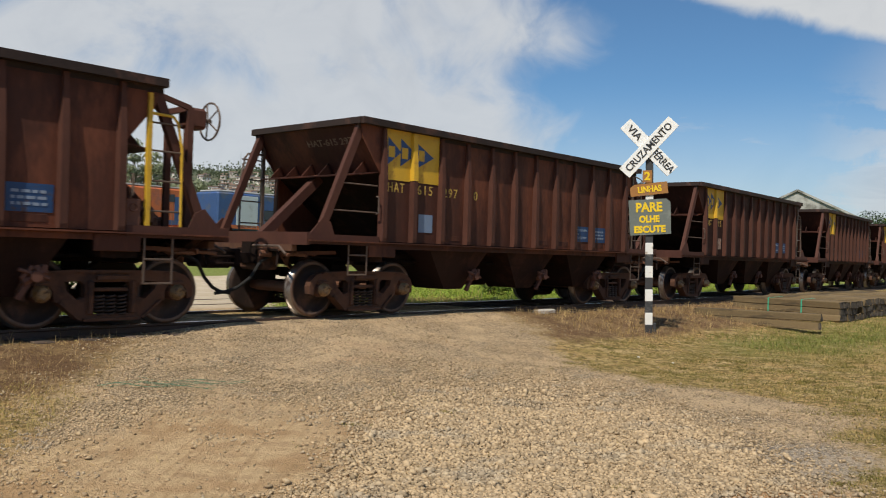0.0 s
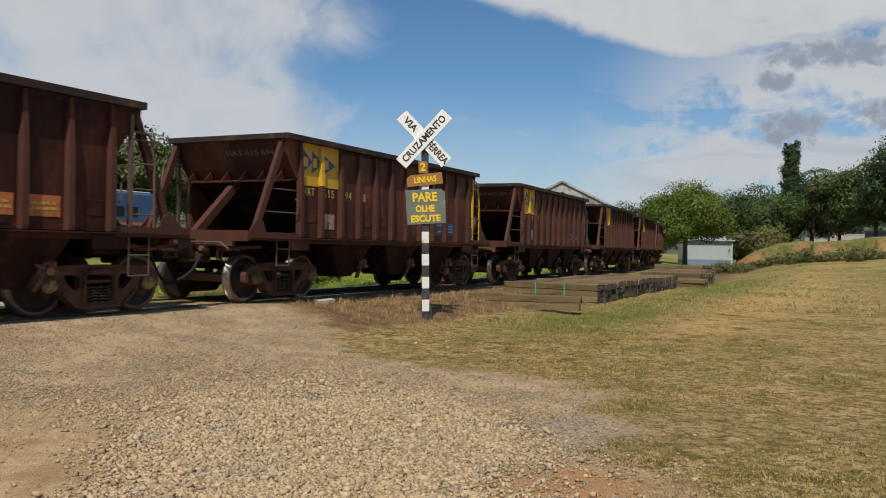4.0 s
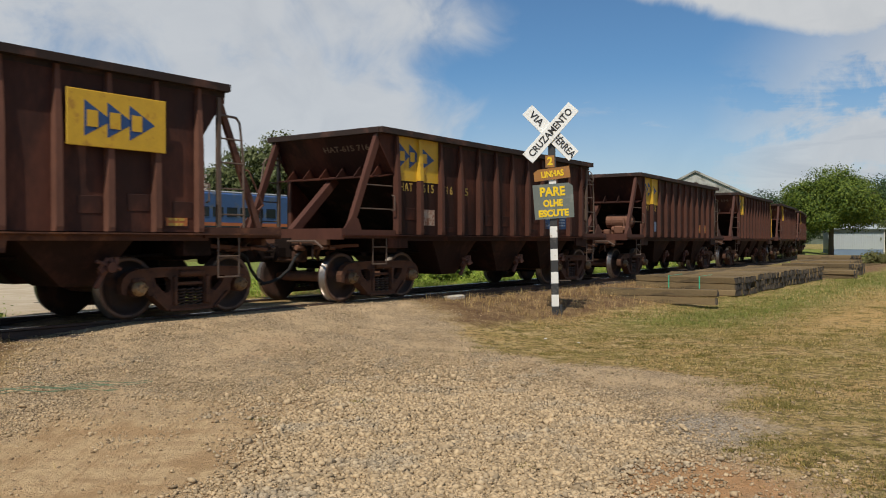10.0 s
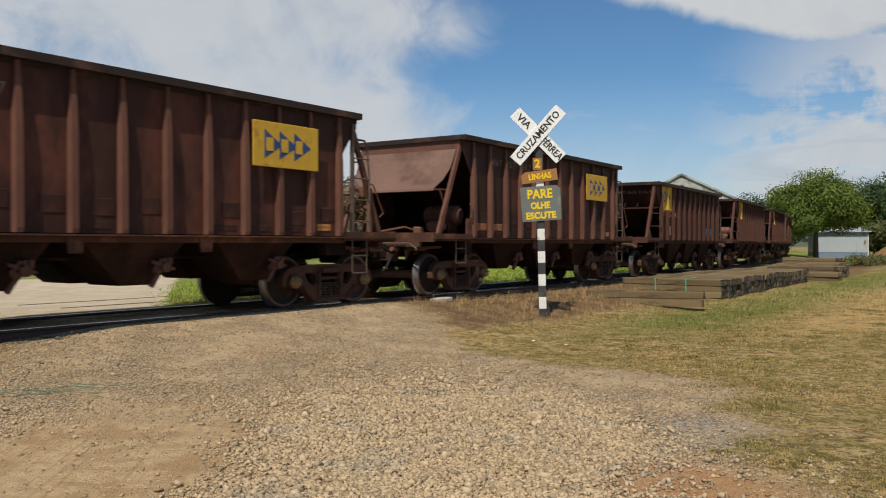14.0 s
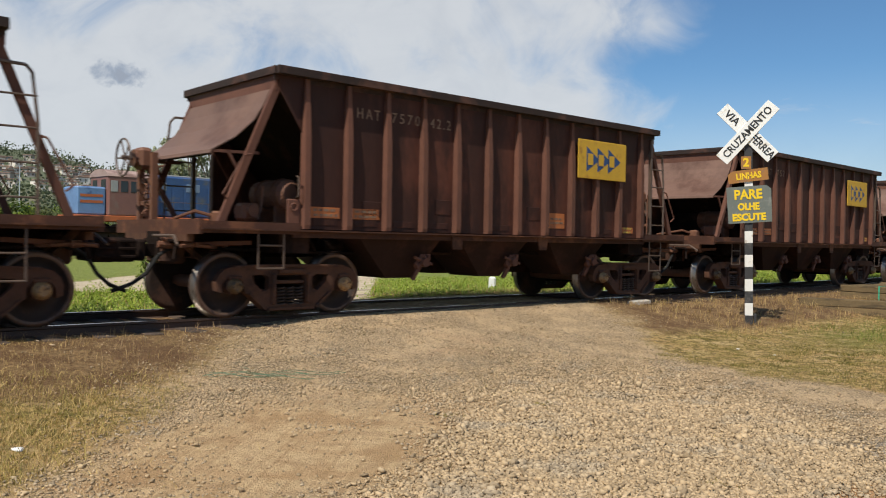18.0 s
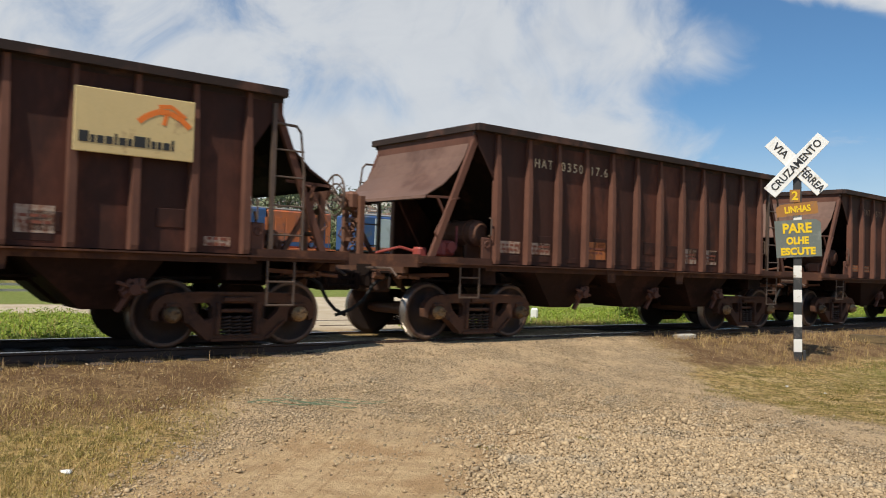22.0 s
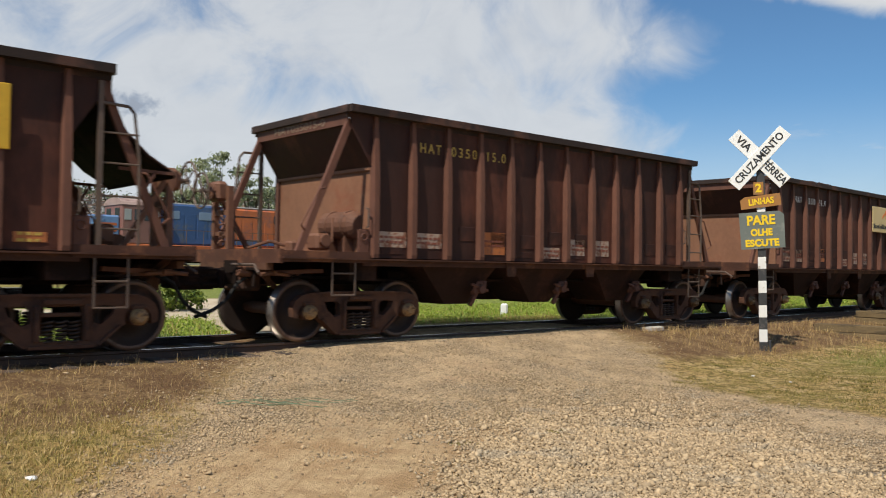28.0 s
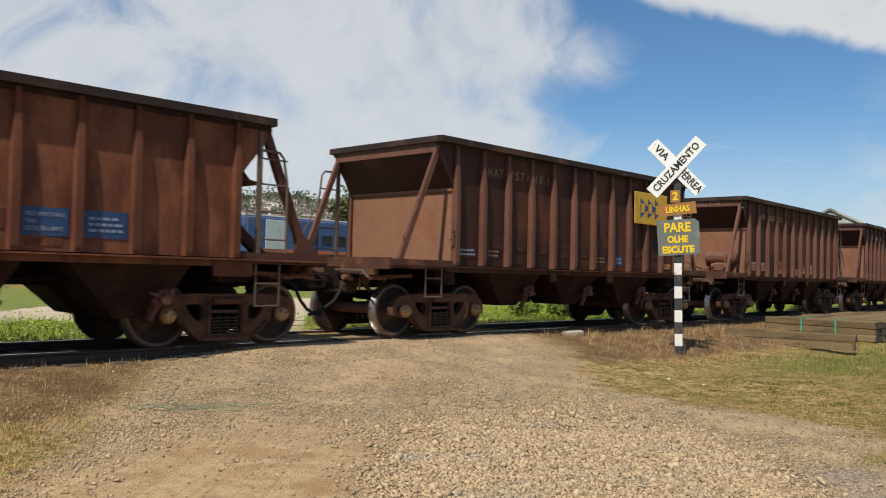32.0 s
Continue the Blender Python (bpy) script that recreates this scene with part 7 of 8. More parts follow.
    # weeds and shrubs beyond the rails
    for k, (al, lat, h, w) in enumerate(((9.6, -23.6, 0.95, 0.6), (19.5, -15.8, 0.55, 0.55), (20.8, -15.5, 0.6, 0.6), (22.3, -15.9, 0.5, 0.6), (10.4, -24.2, 0.6, 0.6))):
        p = tw(al, lat)
        t = thing("shrub", "leafy green shrub growing beside the rails", "shrub", pose(p.x, p.y, gz(p.x, p.y) - 0.03), "shrubs by the rails")
        rng = np.random.default_rng(200 + k)
        bm = bmesh.new()
        for j in range(6):
            a = rng.uniform(0, 6.28)
            rod(bm, (0, 0, 0), (0.6 * w * math.cos(a), 0.6 * w * math.sin(a), h * 0.7), 0.012, 5)
        part("stems", bm, BARK, t)
        part("crown", crown_mesh([(0, 0, h * 0.5, w * 0.7, w * 0.7, h * 0.42, 420), (w * 0.35, 0.1, h * 0.7, w * 0.4, w * 0.4, h * 0.25, 200)], 0.05, rng), LEAF_BRIGHT, t)


make_trees()


# ---- buildings ----
def make_buildings():
    # pale corrugated shed
    x, y, z = polar(32.4, 97)
    t = thing("corrugated_shed", "pale corrugated metal shed on a blue base", "shed", pose(x, y, z - 0.15, 0, 0, -24))
    part("base_wall", box(bmesh.new(), (0, 2.2, 0.40), (5.3, 4.4, 0.9)), BLUEBASE, t, "blue-grey painted base")
    part("wall", box(bmesh.new(), (0, 2.2, 1.85), (5.3, 4.38, 2.1)), CORR, t)
    me = finish(box(bmesh.new(), (0, 0, 0), (0.09, 0.06, 2.1), bevel=0.015))
    me.materials.append(CORR)
    for k in range(26):
        part("corrugation", me, CORR, t, at=pose(-2.6 + 0.208 * k, -0.01, 1.85))
    bm = bmesh.new()
    poly(bm, [(-2.9, -0.35, 2.92), (2.9, -0.35, 2.92), (2.9, 4.8, 3.6), (-2.9, 4.8, 3.6)], 0.06)
    part("roof", bm, CORR, t)
    part("downpipe", rod(bmesh.new(), (2.6, -0.08, 0), (2.6, -0.08, 2.9), 0.06, 8), POSTW, t)
    # gabled station store behind the train
    x, y, z = polar(22.9, 112)
    t = thing("gabled_store", "old gabled building with stained plaster front", "building", pose(x, y, z, 0, 0, -30))
    hw, ze, za = 6.2, 6.9, 9.9
    bm = bmesh.new()
    poly(bm, [(-hw, 0, 0), (hw, 0, 0), (hw, 0, ze), (0, 0, za), (-hw, 0, ze)], 0.4)
    part("gable_wall", bm, PLASTER, t)
    for s in (-1, 1):
        part("side_wall", box(bmesh.new(), (s * (hw - 0.2), 9.4, ze / 2), (0.4, 18, ze)), PLASTER, t)
        bm = bmesh.new()
        poly(bm, [(0, -0.5, za + 0.18), (s * (hw + 0.5), -0.5, ze - 0.1), (s * (hw + 0.5), 18.6, ze - 0.1), (0, 18.6, za + 0.18)], 0.14)
        part("roof", bm, ROOFTILE, t)
        bm = bmesh.new()
        beam(bm, (0, -0.5, za + 0.20), (s * (hw + 0.5), -0.5, ze - 0.08), 0.25, 0.22, up=(0, 1, 0))
        part("verge_board", bm, PLASTER, t)
    part("vent", rod(bmesh.new(), (0, -0.46, 8.2), (0, -0.40, 8.2), 0.5, 16), UNDER, t)
    # walls of houses on the bank
    for az, d, w_, h in ((42.6, 100, 3.5, 1.0), (40.8, 118, 5.0, 1.4), (39.2, 120, 4.0, 1.2)):
        x, y, z = polar(az, d)
        t = thing("garden_wall", "low pale plastered wall on the bank", "wall", pose(x, y, z - 0.2, 0, 0, -az + 6))
        part("wall", box(bmesh.new(), (0, 0, h / 2), (w_, 0.25, h), bevel=0.02), PLASTER, t)
        part("coping", box(bmesh.new(), (0, 0, h + 0.04), (w_ + 0.1, 0.35, 0.08), bevel=0.02), CORR, t)


make_buildings()


# ---- far hill with its town ----
HILL = ((-75, 4.2), (-60, 4.6), (-45, 4.7), (-38, 5.0), (-34, 5.1), (-31, 4.8), (-28, 4.15), (-25, 4.2), (-20, 4.6), (-16, 5.1), (-13, 5.15), (-10, 4.7), (-4, 4.0), (4, 3.4), (12, 3.0), (20, 2.4), (28, 2.0), (40, 2.2), (55, 2.6), (75, 2.4))


def hill_z(az, f):
    e = np.interp(az, [a for a, _ in HILL], [b for _, b in HILL])
    wob = 0.22 * math.sin(az * 0.9) + 0.14 * math.sin(az * 2.7 + 1)
    crest = 760 * math.tan(radians(e + 0.5 * wob))
    return crest * (f ** 1.15) * (1 if f <= 1 else 1)


def make_hill():
    azs = np.arange(-75, 75.1, 0.5)
    fs = np.linspace(0, 1, 14)
    V, F = [], []
    for a in azs:
        for f in fs:
            d = 360 + 400 * f
            V.append((d * math.sin(radians(a)), d * math.cos(radians(a)), hill_z(a, f) + 1.5 * noise.noise(Vector((a * 0.6, f * 9, 0)))))
        V.append((1100 * math.sin(radians(a)), 1100 * math.cos(radians(a)), -5))
    n = len(fs) + 1
    for i in range(len(azs) - 1):
        for j in range(n - 1):
            F.append((i * n + j, (i + 1) * n + j, (i + 1) * n + j + 1, i * n + j + 1))
    me = bpy.data.meshes.new("hill")
    me.from_pydata(V, [], F)
    me.materials.append(surface("hill_scrub", (0.085, 0.10, 0.055), 0.95, 0, 0.5, 0.02, (0.16, 0.14, 0.09), 0.4, 0.012, 0.0))
    for p in me.polygons:
        p.use_smooth = True
    tagged(new("hill", me), "wooded hill behind the town", "hill", kind="structure")
    rng = np.random.default_rng(9)
    # woods over the hill
    P = []
    for _ in range(9000):
        a, f = rng.uniform(-50, 45), rng.uniform(0.0, 1.0) ** 0.7
        if -40 < a < -8 and 0.45 < f < 0.80 and rng.random() < 0.75:
            continue
        d = 360 + 400 * f
        P.append((d * math.sin(radians(a)), d * math.cos(radians(a)), hill_z(a, f) + rng.uniform(0, 5)))
    P = np.repeat(np.array(P), 9, 0)
    P = P + rng.normal(size=P.shape) * np.array([2.6, 2.6, 1.6])
    a = rng.normal(size=P.shape)
    a /= np.linalg.norm(a, axis=1)[:, None]
    b = np.cross(a, rng.normal(size=P.shape))
    b /= np.linalg.norm(b, axis=1)[:, None]
    s = (0.35 + 0.5 * rng.random(len(P)))[:, None]
    me = quads_mesh(P, a * s, b * s)
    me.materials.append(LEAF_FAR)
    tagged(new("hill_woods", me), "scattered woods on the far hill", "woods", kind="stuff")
    # houses
    bm_w, bm_r = bmesh.new(), bmesh.new()
    for _ in range(420):
        az, f = rng.uniform(-42, -7), rng.uniform(0.42, 0.86)
        d = 360 + 400 * f
        x, y, z = d * math.sin(radians(az)), d * math.cos(radians(az)), hill_z(az, f)
        w_, dp, h = rng.uniform(3.5, 7.5), rng.uniform(4, 7), rng.uniform(2.4, 4.4)
        rot = Matrix.Rotation(radians(-az + rng.uniform(-30, 30)), 3, "Z")
        box(bm_w, (x, y, z + h / 2 - 0.5), (w_, dp, h + 1), rot)
        box(bm_r, (x, y, z + h + 0.25), (w_ + 0.8, dp + 0.8, 0.6), rot)
        for k in (-0.28, 0.22):
            o = rot @ Vector((k * w_, -dp / 2 - 0.03, 0.2 * h))
            box(bm_r, (x + o.x, y + o.y, z + h / 2 + o.z - 0.3), (1.0, 0.1, 1.1), rot)
    wm, rm = finish(bm_w), finish(bm_r)
    wm.materials.append(surface("town_walls", (0.58, 0.53, 0.47), 0.9, 0, 0.2, 0.2, bump=0.0, rand=0.45, island=True))
    rm.materials.append(surface("town_roofs", (0.25, 0.17, 0.13), 0.9, 0, 0.2, 0.2, bump=0.0, rand=0.4, island=True))
    t = tagged(new("hillside_town"), "small pale houses crowding a far hillside", "town", kind="stuff")
    part("walls", wm, None, t), part("roofs", rm, None, t)
    for az, f, h in ((-13.8, 0.95, 16), (-10.2, 1.0, 9), (-9.6, 1.0, 8), (-33.3, 0.2, 22), (-31.0, 1.0, 8)):
        d = 360 + 400 * f
        x, y, z = d * math.sin(radians(az)), d * math.cos(radians(az)), hill_z(az, f)
        t = thing("mast", "thin grey mast on the hill", "mast", pose(x, y, z - 1), "masts on the hill")
        part("pole", rod(bmesh.new(), (0, 0, 0), (0, 0, h + 1), 0.35, 6, r2=0.2), CORR, t)


# leaf colours lightened to stand in for haze over the hill
LEAF_FAR = leafy("hazed_far_woods", (0.06, 0.078, 0.042), (0.115, 0.135, 0.07))
make_hill()

# ---- loose gravel, grass and weeds ----
def tri_mesh(V, F):
    me = bpy.data.meshes.new("m")
    me.vertices.add(len(V))
    me.vertices.foreach_set("co", np.ascontiguousarray(V, np.float32).ravel())
    me.loops.add(3 * len(F))
    me.loops.foreach_set("vertex_index", np.ascontiguousarray(F, np.int32).ravel())
    me.polygons.add(len(F))
    me.polygons.foreach_set("loop_start", np.arange(0, 3 * len(F), 3, dtype=np.int32))
    me.polygons.foreach_set("loop_total", np.full(len(F), 3, dtype=np.int32))
    me.update()
    me.validate()
    return me


def patchy(x, y):
    return np.array([noise.noise(Vector((a * 0.7, b * 0.7, 50))) for a, b in zip(x, y)])


BRICK = (np.array([(x, y, z) for x in (-1, 1) for y in (-1, 1) for z in (-1, 1)], float), np.array([(0, 1, 3), (0, 3, 2), (4, 6, 7), (4, 7, 5), (0, 4, 5), (0, 5, 1), (2, 3, 7), (2, 7, 6), (0, 2, 6), (0, 6, 4), (1, 5, 7), (1, 7, 3)]))
SPLIT = (np.array([(1.3, 0, 0), (-1.3, 0, 0), (0, 1.3, 0), (0, -1.3, 0), (0, 0, 1.3), (0, 0, -1.3)]), np.array([(0, 2, 4), (2, 1, 4), (1, 3, 4), (3, 0, 4), (2, 0, 5), (1, 2, 5), (3, 1, 5), (0, 3, 5)]))


def lumps(name, label, x, y, size, material, rng, shape, up=0.55):
    """Loose stones, each a rough lump turned at random."""
    V0, F0 = shape
    n = len(x)
    q = rng.normal(size=(n, 4))
    q /= np.linalg.norm(q, axis=1)[:, None]
    w, a, b, c = q.T
    R = np.stack([np.stack([1 - 2 * (b * b + c * c), 2 * (a * b - c * w), 2 * (a * c + b * w)], -1), np.stack([2 * (a * b + c * w), 1 - 2 * (a * a + c * c), 2 * (b * c - a * w)], -1), np.stack([2 * (a * c - b * w), 2 * (b * c + a * w), 1 - 2 * (a * a + b * b)], -1)], -2)
    S = rng.uniform(0.55, 1.4, (n, 3)) * size[:, None]
    V = V0[None] * (1 + 0.24 * rng.normal(size=(n, len(V0), 3))) * S[:, None, :]
    V = np.einsum("nij,nkj->nki", R, V)
    V[:, :, 2] *= 0.75
    P = np.stack([x, y, ground_z(x, y) + 0.018 * zones(x, y)[3] + up * size], -1)
    me = tri_mesh((V + P[:, None, :]).reshape(-1, 3), (F0[None] + (np.arange(n) * len(V0))[:, None, None]).reshape(-1, 3))
    me.materials.append(material)
    tagged(new(name, me), label, "gravel", kind="stuff")


def make_gravel():
    rng = np.random.default_rng(2)

    def spots(n, y0, y1, power):
        y = y0 + (y1 - y0) * rng.random(n) ** power
        return rng.uniform(-0.86, 0.86, n) * (y + 0.6), y

    def strewn(n, y0, y1, power):
        x, y = spots(n, y0, y1, power)
        road, soil, brown, wob = zones(x, y)
        core = sstep(-(np.hypot((x - 0.85) / 1.9, (y - 6.6) / 4.2) - 1), -0.4, 0.35)
        bunch = np.array([noise.noise(Vector((a * 0.9, b * 0.9, 30))) + 0.6 * noise.noise(Vector((a * 2.7, b * 2.7, 34))) for a, b in zip(x, y)])
        keep = rng.random(n) < (road * (1 - np.clip(1.15 * soil, 0, 1)) * (0.16 + 0.84 * core + 0.5 * sstep(bunch, -0.1, 0.3)) * (1 - 0.75 * sstep(x, 2.1, 2.9) * (y < 11)) + 0.08 * soil * (bunch > 0.1) + 0.010)
        keep &= -(x * N.x + y * N.y) < 10.9
        x, y, core = x[keep], y[keep], core[keep]
        size = (0.0045 + 0.0078 * rng.random(len(x)) ** 1.7) * (0.8 + 0.3 * core)
        size[rng.random(len(x)) < 0.03] *= 1.8
        return x, y, size

    x, y, size = strewn(210000, 3.9, 8.6, 1.2)
    lumps("gravel", "loose pale crushed stone strewn over the road", x, y, size, STONE, rng, BRICK, 0.75)
    x, y, size = strewn(260000, 8.4, 18.0, 1.25)
    lumps("far_gravel", "loose crushed stone on the road by the rails", x, y, size * 1.25, STONE, rng, SPLIT, 0.8)
    # larger dark stones scattered over the road
    x, y = spots(20000, 4.2, 17.5, 1.15)
    road, soil, brown, wob = zones(x, y)
    m = (rng.random(len(x)) < road * (0.6 - 0.48 * soil) * np.where(x < 0.2, 1.0, 0.4)) & (-(x * N.x + y * N.y) < 10.7) & (patchy(x, y) + 0.5 * rng.random(len(x)) > 0.1)
    x, y = x[m], y[m]
    lumps("dark_stones", "larger dark stones scattered over the road", x, y, 0.005 + 0.011 * rng.random(len(x)) ** 2.6, STONE_D, rng, SPLIT, 0.35)


def blades(name, label, x, y, h, width, material, rng, lean=0.5, lift=0.0):
    """Single grass blades, each a bent strip of two triangles."""
    n = len(x)
    a = rng.uniform(0, 2 * math.pi, n)
    le = lean * h * rng.random(n)
    P = np.stack([x, y, ground_z(x, y) + lift - 0.005], -1)
    side = np.stack([np.cos(a), np.sin(a), np.zeros(n)], -1) * (width * (0.6 + 0.8 * rng.random(n)))[:, None]
    b = a + rng.uniform(0.6, 2.4, n)
    tip = P + np.stack([np.cos(b) * le, np.sin(b) * le, h], -1)
    mid = P + np.stack([np.cos(b) * le * 0.3, np.sin(b) * le * 0.3, h * 0.58], -1)
    V = np.stack([P - side, P + side, mid + side * 0.6, mid - side * 0.6, tip], 1).reshape(-1, 3)
    F0 = np.array([[0, 1, 2], [0, 2, 3], [3, 2, 4]])
    F = (F0[None] + (np.arange(n) * 5)[:, None, None]).reshape(-1, 3)
    me = tri_mesh(V, F)
    me.materials.append(material)
    tagged(new(name, me), label, "grass", kind="stuff")


def make_grass():
    rng = np.random.default_rng(6)

    def scatter(n, az0, az1, d0, d1, power=1.6):
        d = d0 + (d1 - d0) * rng.random(n) ** power
        a = np.radians(rng.uniform(az0, az1, n))
        # gathered in tufts
        c = rng.normal(size=(n, 2)) * 0.03
        return d * np.sin(a) + c[:, 0], d * np.cos(a) + c[:, 1]

    def tufts(n, per, *args):
        x, y = scatter(n, *args)
        x, y = np.repeat(x, per), np.repeat(y, per)
        return x + rng.normal(size=len(x)) * 0.045, y + rng.normal(size=len(x)) * 0.045

    patch = lambda x, y, s, o: np.array([noise.noise(Vector((a * s, b * s, o))) for a, b in zip(x, y)])

    # short mown grass, dry and green mixed
    x, y = tufts(40000, 6, -46, 48, 4.6, 34, 1.3)
    road, soil, brown, wob = zones(x, y)
    lat = x * N.x + y * N.y
    ok = rng.random(len(x)) > np.clip(road * 1.25 + soil, 0, 1)
    ok &= (-lat < 10.4)
    g = patch(x, y, 0.45, 3.0) + 0.5 * patch(x, y, 1.6, 8.0)
    bare = patch(x, y, 0.55, 15.0) + 0.7 * patch(x, y, 2.2, 21.0)
    ok &= (g > -0.42) & (bare < -0.08 + 0.28 * rng.random(len(x)))
    ok &= patch(x, y, 0.8, 60.0) + 0.6 * patch(x, y, 2.6, 66.0) > -0.02 + 0.16 * rng.normal(size=len(x))
    x, y, g, brown = x[ok], y[ok], g[ok], brown[ok]
    green = (g + 0.3 * rng.normal(size=len(x)) > 0.62) & (brown < 0.5)
    dry = ~green & (brown < 0.4)
    dist = np.hypot(x, y)
    hh = (0.012 + 0.034 * rng.random(len(x)) ** 1.6) * (1 + 0.5 * (dist > 14))
    for m, mat_, nm, lb in ((green, GRASS_GREEN, "green_grass", "short olive green grass"), (dry, GRASS_DRY, "dry_grass", "short dry straw-coloured grass")):
        blades(nm, lb, x[m], y[m], hh[m], 0.0038, mat_, rng, 2.0)
    # islands of thicker turf with bare ground between them
    cx, cy = scatter(2600, -8, 48, 5.2, 26, 1.25)
    road, soil, brown, wob = zones(cx, cy)
    ok = (rng.random(2600) > np.clip(road * 1.02 + soil, 0, 0.985)) & (-(cx * N.x + cy * N.y) < 7.6)
    cx, cy = cx[ok], cy[ok]
    per = rng.integers(40, 170, len(cx))
    rad = np.repeat(0.04 + 0.26 * rng.random(len(cx)) ** 1.6, per)
    x = np.repeat(cx, per) + rng.normal(size=per.sum()) * rad * 1.3
    y = np.repeat(cy, per) + rng.normal(size=per.sum()) * rad
    m = rng.random(len(x)) < 0.62
    blades("turf_tufts", "islands of short olive turf on bare ground", x[m], y[m], 0.010 + 0.026 * rng.random(m.sum()) ** 1.3, 0.004, GRASS_TURF, rng, 1.8)
    blades("turf_blades", "yellow-green blades among the turf", x[~m], y[~m], 0.010 + 0.028 * rng.random((~m).sum()) ** 1.3, 0.0036, GRASS_GREEN, rng, 1.8)
    # brown weeds along the track and around the sign
    x, y = tufts(9000, 7, -60, 32, 6.5, 30, 1.2)
    road, soil, brown, wob = zones(x, y)
    lat = x * N.x + y * N.y
    ok = (rng.random(len(x)) < brown) & (-lat < 10.75)
    x, y = x[ok], y[ok]
    blades("brown_weeds", "dead brown weeds beside the track", x, y, 0.03 + 0.13 * rng.random(len(x)) ** 2, 0.0028, GRASS_BROWN, rng, 1.4)
    # taller straw near the post and sleepers
    x, y = tufts(2600, 9, 2, 34, 14.5, 27, 1.0)
    lat, al = x * N.x + y * N.y, x * U.x + y * U.y
    ok = (-lat > 7.4) & (-lat < 10.6) & (al > 13.2)
    x, y = x[ok], y[ok]
    m = rng.random(len(x)) < 0.6
    blades("brown_stalks", "dead brown grass around the sign", x[m], y[m], 0.04 + 0.17 * rng.random(m.sum()) ** 2.2, 0.0035, GRASS_BROWN, rng, 1.3)
    blades("straw_tufts", "straw-coloured grass tufts around the sign", x[~m], y[~m], 0.04 + 0.15 * rng.random((~m).sum()) ** 2.0, 0.0035, GRASS_DRY, rng, 1.3)
    # tall grass beside the sleeper ends
    al = 15 + 33 * rng.random(26000) ** 1.2
    lt = -5.9 + 0.75 * rng.normal(size=26000) - 0.045 * np.clip(al - 24, 0, 20)
    x, y = al * U.x + lt * N.x, al * U.y + lt * N.y
    blades("verge_grass", "green grass beside the sleeper stacks", x, y, 0.02 + 0.09 * rng.random(26000) ** 2.2, 0.0045, GRASS_VERGE, rng, 1.5)
    # rougher tufts over the far field
    x, y = tufts(9000, 5, 18, 47, 24, 61, 1.0)
    ok = (-(x * N.x + y * N.y) < 6.5) & (patch(x, y, 0.35, 40.0) + 0.5 * patch(x, y, 1.2, 44.0) > -0.1 + 0.25 * rng.normal(size=len(x)))
    x, y = x[ok], y[ok]
    m = patch(x, y, 0.18, 48.0) + 0.3 * rng.normal(size=len(x)) > 0.0
    blades("field_green", "green tufts over the far field", x[m], y[m], 0.03 + 0.10 * rng.random(m.sum()) ** 1.8, 0.011, GRASS_VERGE, rng, 1.6)
    blades("field_straw", "dry tufts over the far field", x[~m], y[~m], 0.03 + 0.09 * rng.random((~m).sum()) ** 1.8, 0.010, GRASS_DRY, rng, 1.6)
    # left verge, near the viewer
    x, y = tufts(7500, 9, -50, -18, 4.4, 9.2, 1.0)
    road, soil, brown, wob = zones(x, y)
    ok = rng.random(len(x)) > np.clip(road * 1.2 + soil + brown * 0.7, 0, 1)
    x, y = x[ok], y[ok]
    m = rng.random(len(x)) < 0.42
    blades("verge_straw", "tufted dry grass at the road's edge", x[~m], y[~m], 0.02 + 0.06 * rng.random((~m).sum()) ** 1.8, 0.0030, GRASS_DRY, rng, 2.4)
    blades("verge_green", "tufted green grass at the road's edge", x[m], y[m], 0.02 + 0.055 * rng.random(m.sum()) ** 1.6, 0.0032, GRASS_GREEN, rng, 2.0)
    # dead stalks lying flat among the weeds
    x, y = tufts(17000, 3, -60, -6, 5.5, 16, 1.1)
    road, soil, brown, wob = zones(x, y)
    lat = x * N.x + y * N.y
    ok = (rng.random(len(x)) < np.maximum(brown, 0.25 * (1 - road))) & (-lat < 10.6)
    x, y = x[ok], y[ok]
    blades("fallen_stalks", "pale dead stalks lying over the weeds", x, y, 0.012 + 0.03 * rng.random(len(x)), 0.003, GRASS_DRY, rng, 6.0)
    # lush grass beyond the rails, left of the crossing and right of it
    n = 90000
    al, lt = rng.uniform(-14, 46, n), -13.7 - 9.5 * rng.random(n) ** 1.3
    lt = lt - np.clip(al - BEND, 0, 90) ** 2 / (2 * RADIUS)
    x, y = al * U.x + lt * N.x, al * U.y + lt * N.y
    keep = rng.random(n) > 1.3 * zones(x, y)[0]
    x, y, lt = x[keep], y[keep], lt[keep]
    m = rng.random(len(x)) < 0.78
    tall = np.clip(0.8 + 1.5 * patch(x, y, 0.7, 90.0), 0.35, 1.8)
    blades("lush_grass", "lush green grass beyond the rails", x[m], y[m], (0.04 + 0.13 * rng.random(m.sum()) ** 2.0) * tall[m], 0.009, GRASS_LUSH, rng, 1.6)
    blades("lush_straw", "straw stalks in the grass beyond the rails", x[~m], y[~m], (0.04 + 0.16 * rng.random((~m).sum()) ** 1.8) * tall[~m], 0.006, GRASS_DRY, rng, 1.1)
    # broad-leaved weeds growing in clumps
    cx, cy, ct = x[::26], y[::26], tall[::26]
    per = 34
    n = len(cx) * per
    sp = np.repeat(0.10 + 0.22 * rng.random(len(cx)), per)
    hx = np.repeat((0.05 + 0.20 * rng.random(len(cx))) * ct, per)
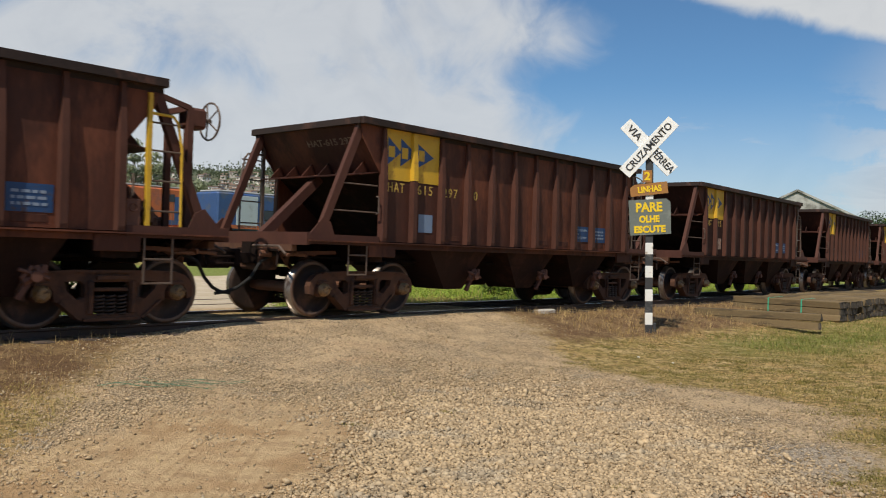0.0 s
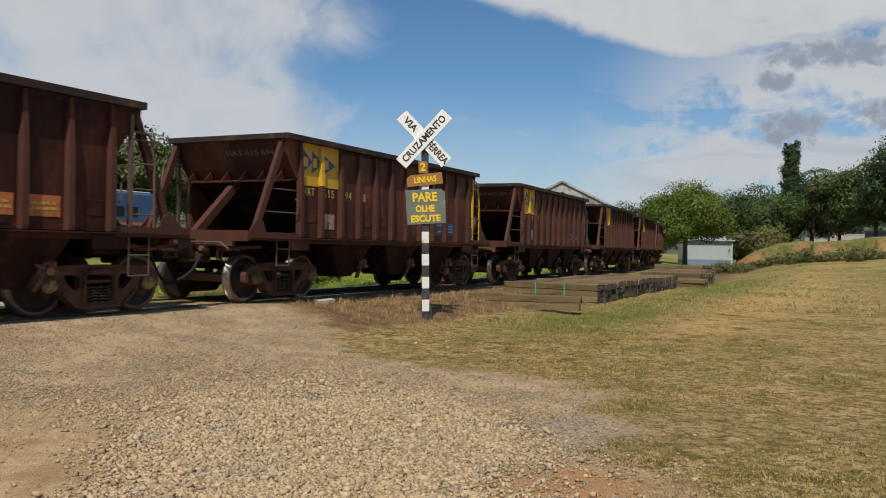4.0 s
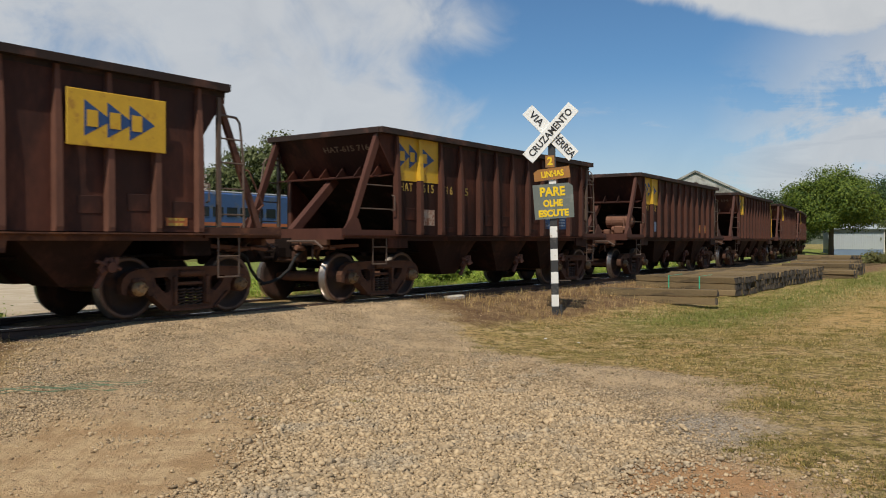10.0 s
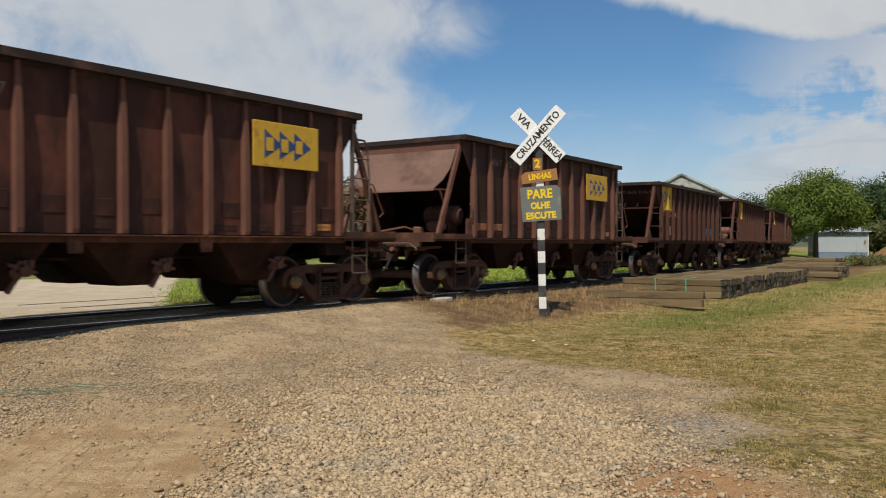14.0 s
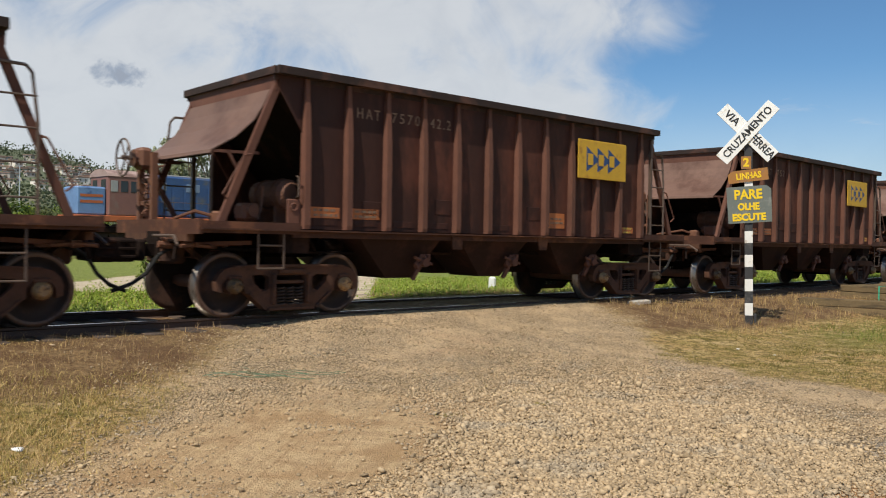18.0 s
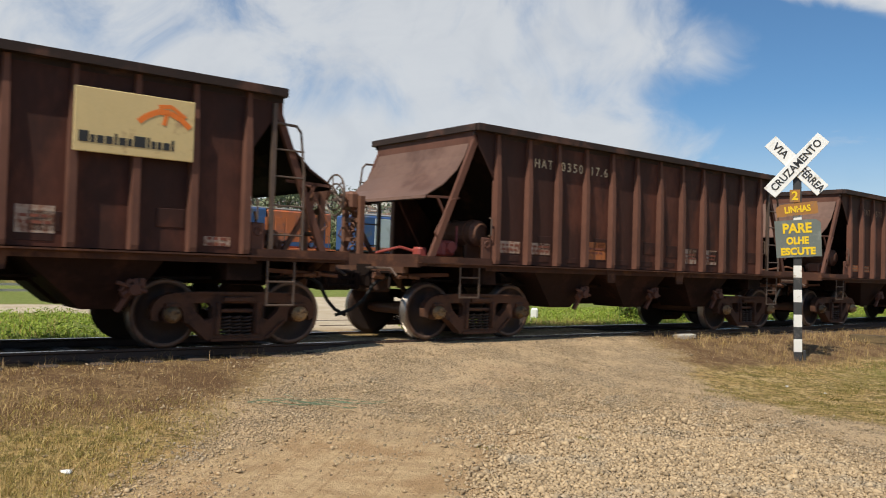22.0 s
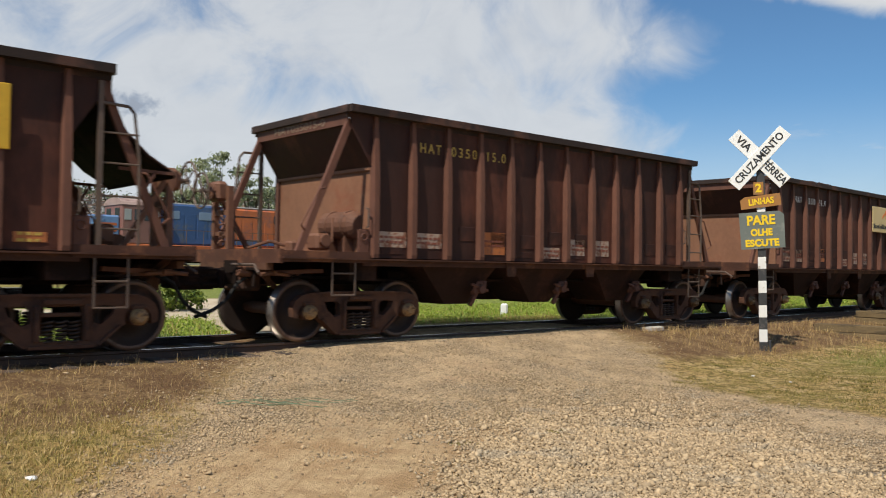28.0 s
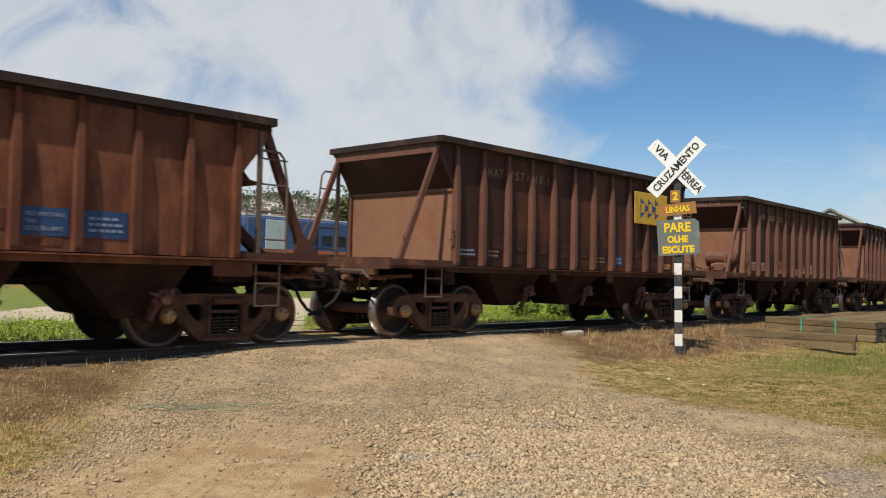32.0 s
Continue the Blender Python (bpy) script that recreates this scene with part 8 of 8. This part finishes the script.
    P = np.stack([np.repeat(cx, per) + rng.normal(size=n) * sp, np.repeat(cy, per) + rng.normal(size=n) * sp, np.zeros(n)], -1)
    P[:, 2] = ground_z(P[:, 0], P[:, 1]) + hx * rng.random(n) ** 0.7
    face = rng.normal(size=(n, 3)) * 0.6 + np.array([0, 0, 1.0])
    a = np.cross(face, rng.normal(size=(n, 3)))
    a /= np.linalg.norm(a, axis=1)[:, None]
    b = np.cross(face, a)
    b /= np.linalg.norm(b, axis=1)[:, None]
    sz = (0.009 + 0.014 * rng.random(n))[:, None]
    me = quads_mesh(P, a * sz, b * sz * 0.6)
    me.materials.append(GRASS_LUSH)
    tagged(new("lush_weeds", me), "broad-leaved green weeds beyond the rails", "weeds", kind="stuff")
    # dry weeds at the foot of the ballast past the crossing
    al, lt = rng.uniform(10.8, 17, 4000), -13.6 - 1.3 * rng.random(4000)
    x, y = al * U.x + lt * N.x, al * U.y + lt * N.y
    blades("ballast_weeds", "dry brown weeds behind the rails", x, y, 0.03 + 0.16 * rng.random(4000) ** 1.6, 0.005, GRASS_BROWN, rng, 1.2)


make_gravel()
make_grass()


# ---- an insect that darts past the viewer ----
def make_insect():
    t = thing("flying_insect", "small dark flying insect with spread wings", "insect", pose(0, -1, 2.2))
    bm = bmesh.new()
    rod(bm, (-0.007, 0, 0), (0.005, 0, 0), 0.0019, 8, r2=0.0013)
    bmesh.ops.create_icosphere(bm, subdivisions=1, radius=0.0018, matrix=Matrix.Translation((0.0055, 0, 0)))
    part("insect_body", bm, BLACK, t)
    for a in (-1, 1):
        for x, l in ((0.002, 0.009), (-0.001, 0.007)):
            w_ = poly(bmesh.new(), [(x, 0, 0.0005), (x + 0.002, a * l * 0.6, 0.002), (x, a * l, 0.003), (x - 0.002, a * l * 0.6, 0.002)], 0.0002)
            part("wing", w_, BLACK, t)
    return t


INSECT = make_insect()

# ---- what moves ----
RUN = [0.00, 4.12, 8.22, 12.35, 16.47, 20.57, 24.67, 28.74, 32.80, 36.82, 40.85, 44.86, 48.82, 52.71, 56.65, 60.58, 64.47, 68.37, 72.27, 76.15, 79.93, 83.72, 87.54, 91.37, 95.25, 99.08, 102.88, 106.71, 110.64, 114.54, 118.45, 122.51, 126.53]


def run_at(t):
    return float(np.interp(t, range(33), RUN))


def wagon_pose(mid, t):
    a = mid + run_at(t)
    p, _ = on_track(a - 4.1)
    q, _ = on_track(a + 4.1)
    c = (p + q) / 2
    return pose(c.x, c.y, c.z, 0, 0, math.degrees(math.atan2(q.y - p.y, q.x - p.x)))


def motions():
    steps = [0.15 * k for k in range(214)]
    for w, mid in TRAIN:
        walk(w, [(0.5 * k, wagon_pose(mid, 0.5 * k)) for k in range(65)])
        for o in [c for c in w.children if c.name.startswith("wheelset")]:
            x = o.location.x
            walk(o, [(t, pose(x, 0, WR, 0, math.degrees(run_at(t) / WR) % 360, 0)) for t in steps + [32.0]])

    # in from above, dips into view, and off again
    dart = [(0.0, (-0.9, -1.6, 2.6)), (2.6, (-0.7, -0.9, 2.5)), (2.9, (0.125, 0.999, 2.003)), (3.0, (0.165, 1.079, 1.813)), (3.1, (0.215, 0.999, 2.013)), (3.6, (1.2, -1.2, 2.8)), (32.0, (2.5, -6.0, 3.0))]
    walk(INSECT, [(t, pose(*p, 25, 30, 60)) for t, p in dart])


motions()
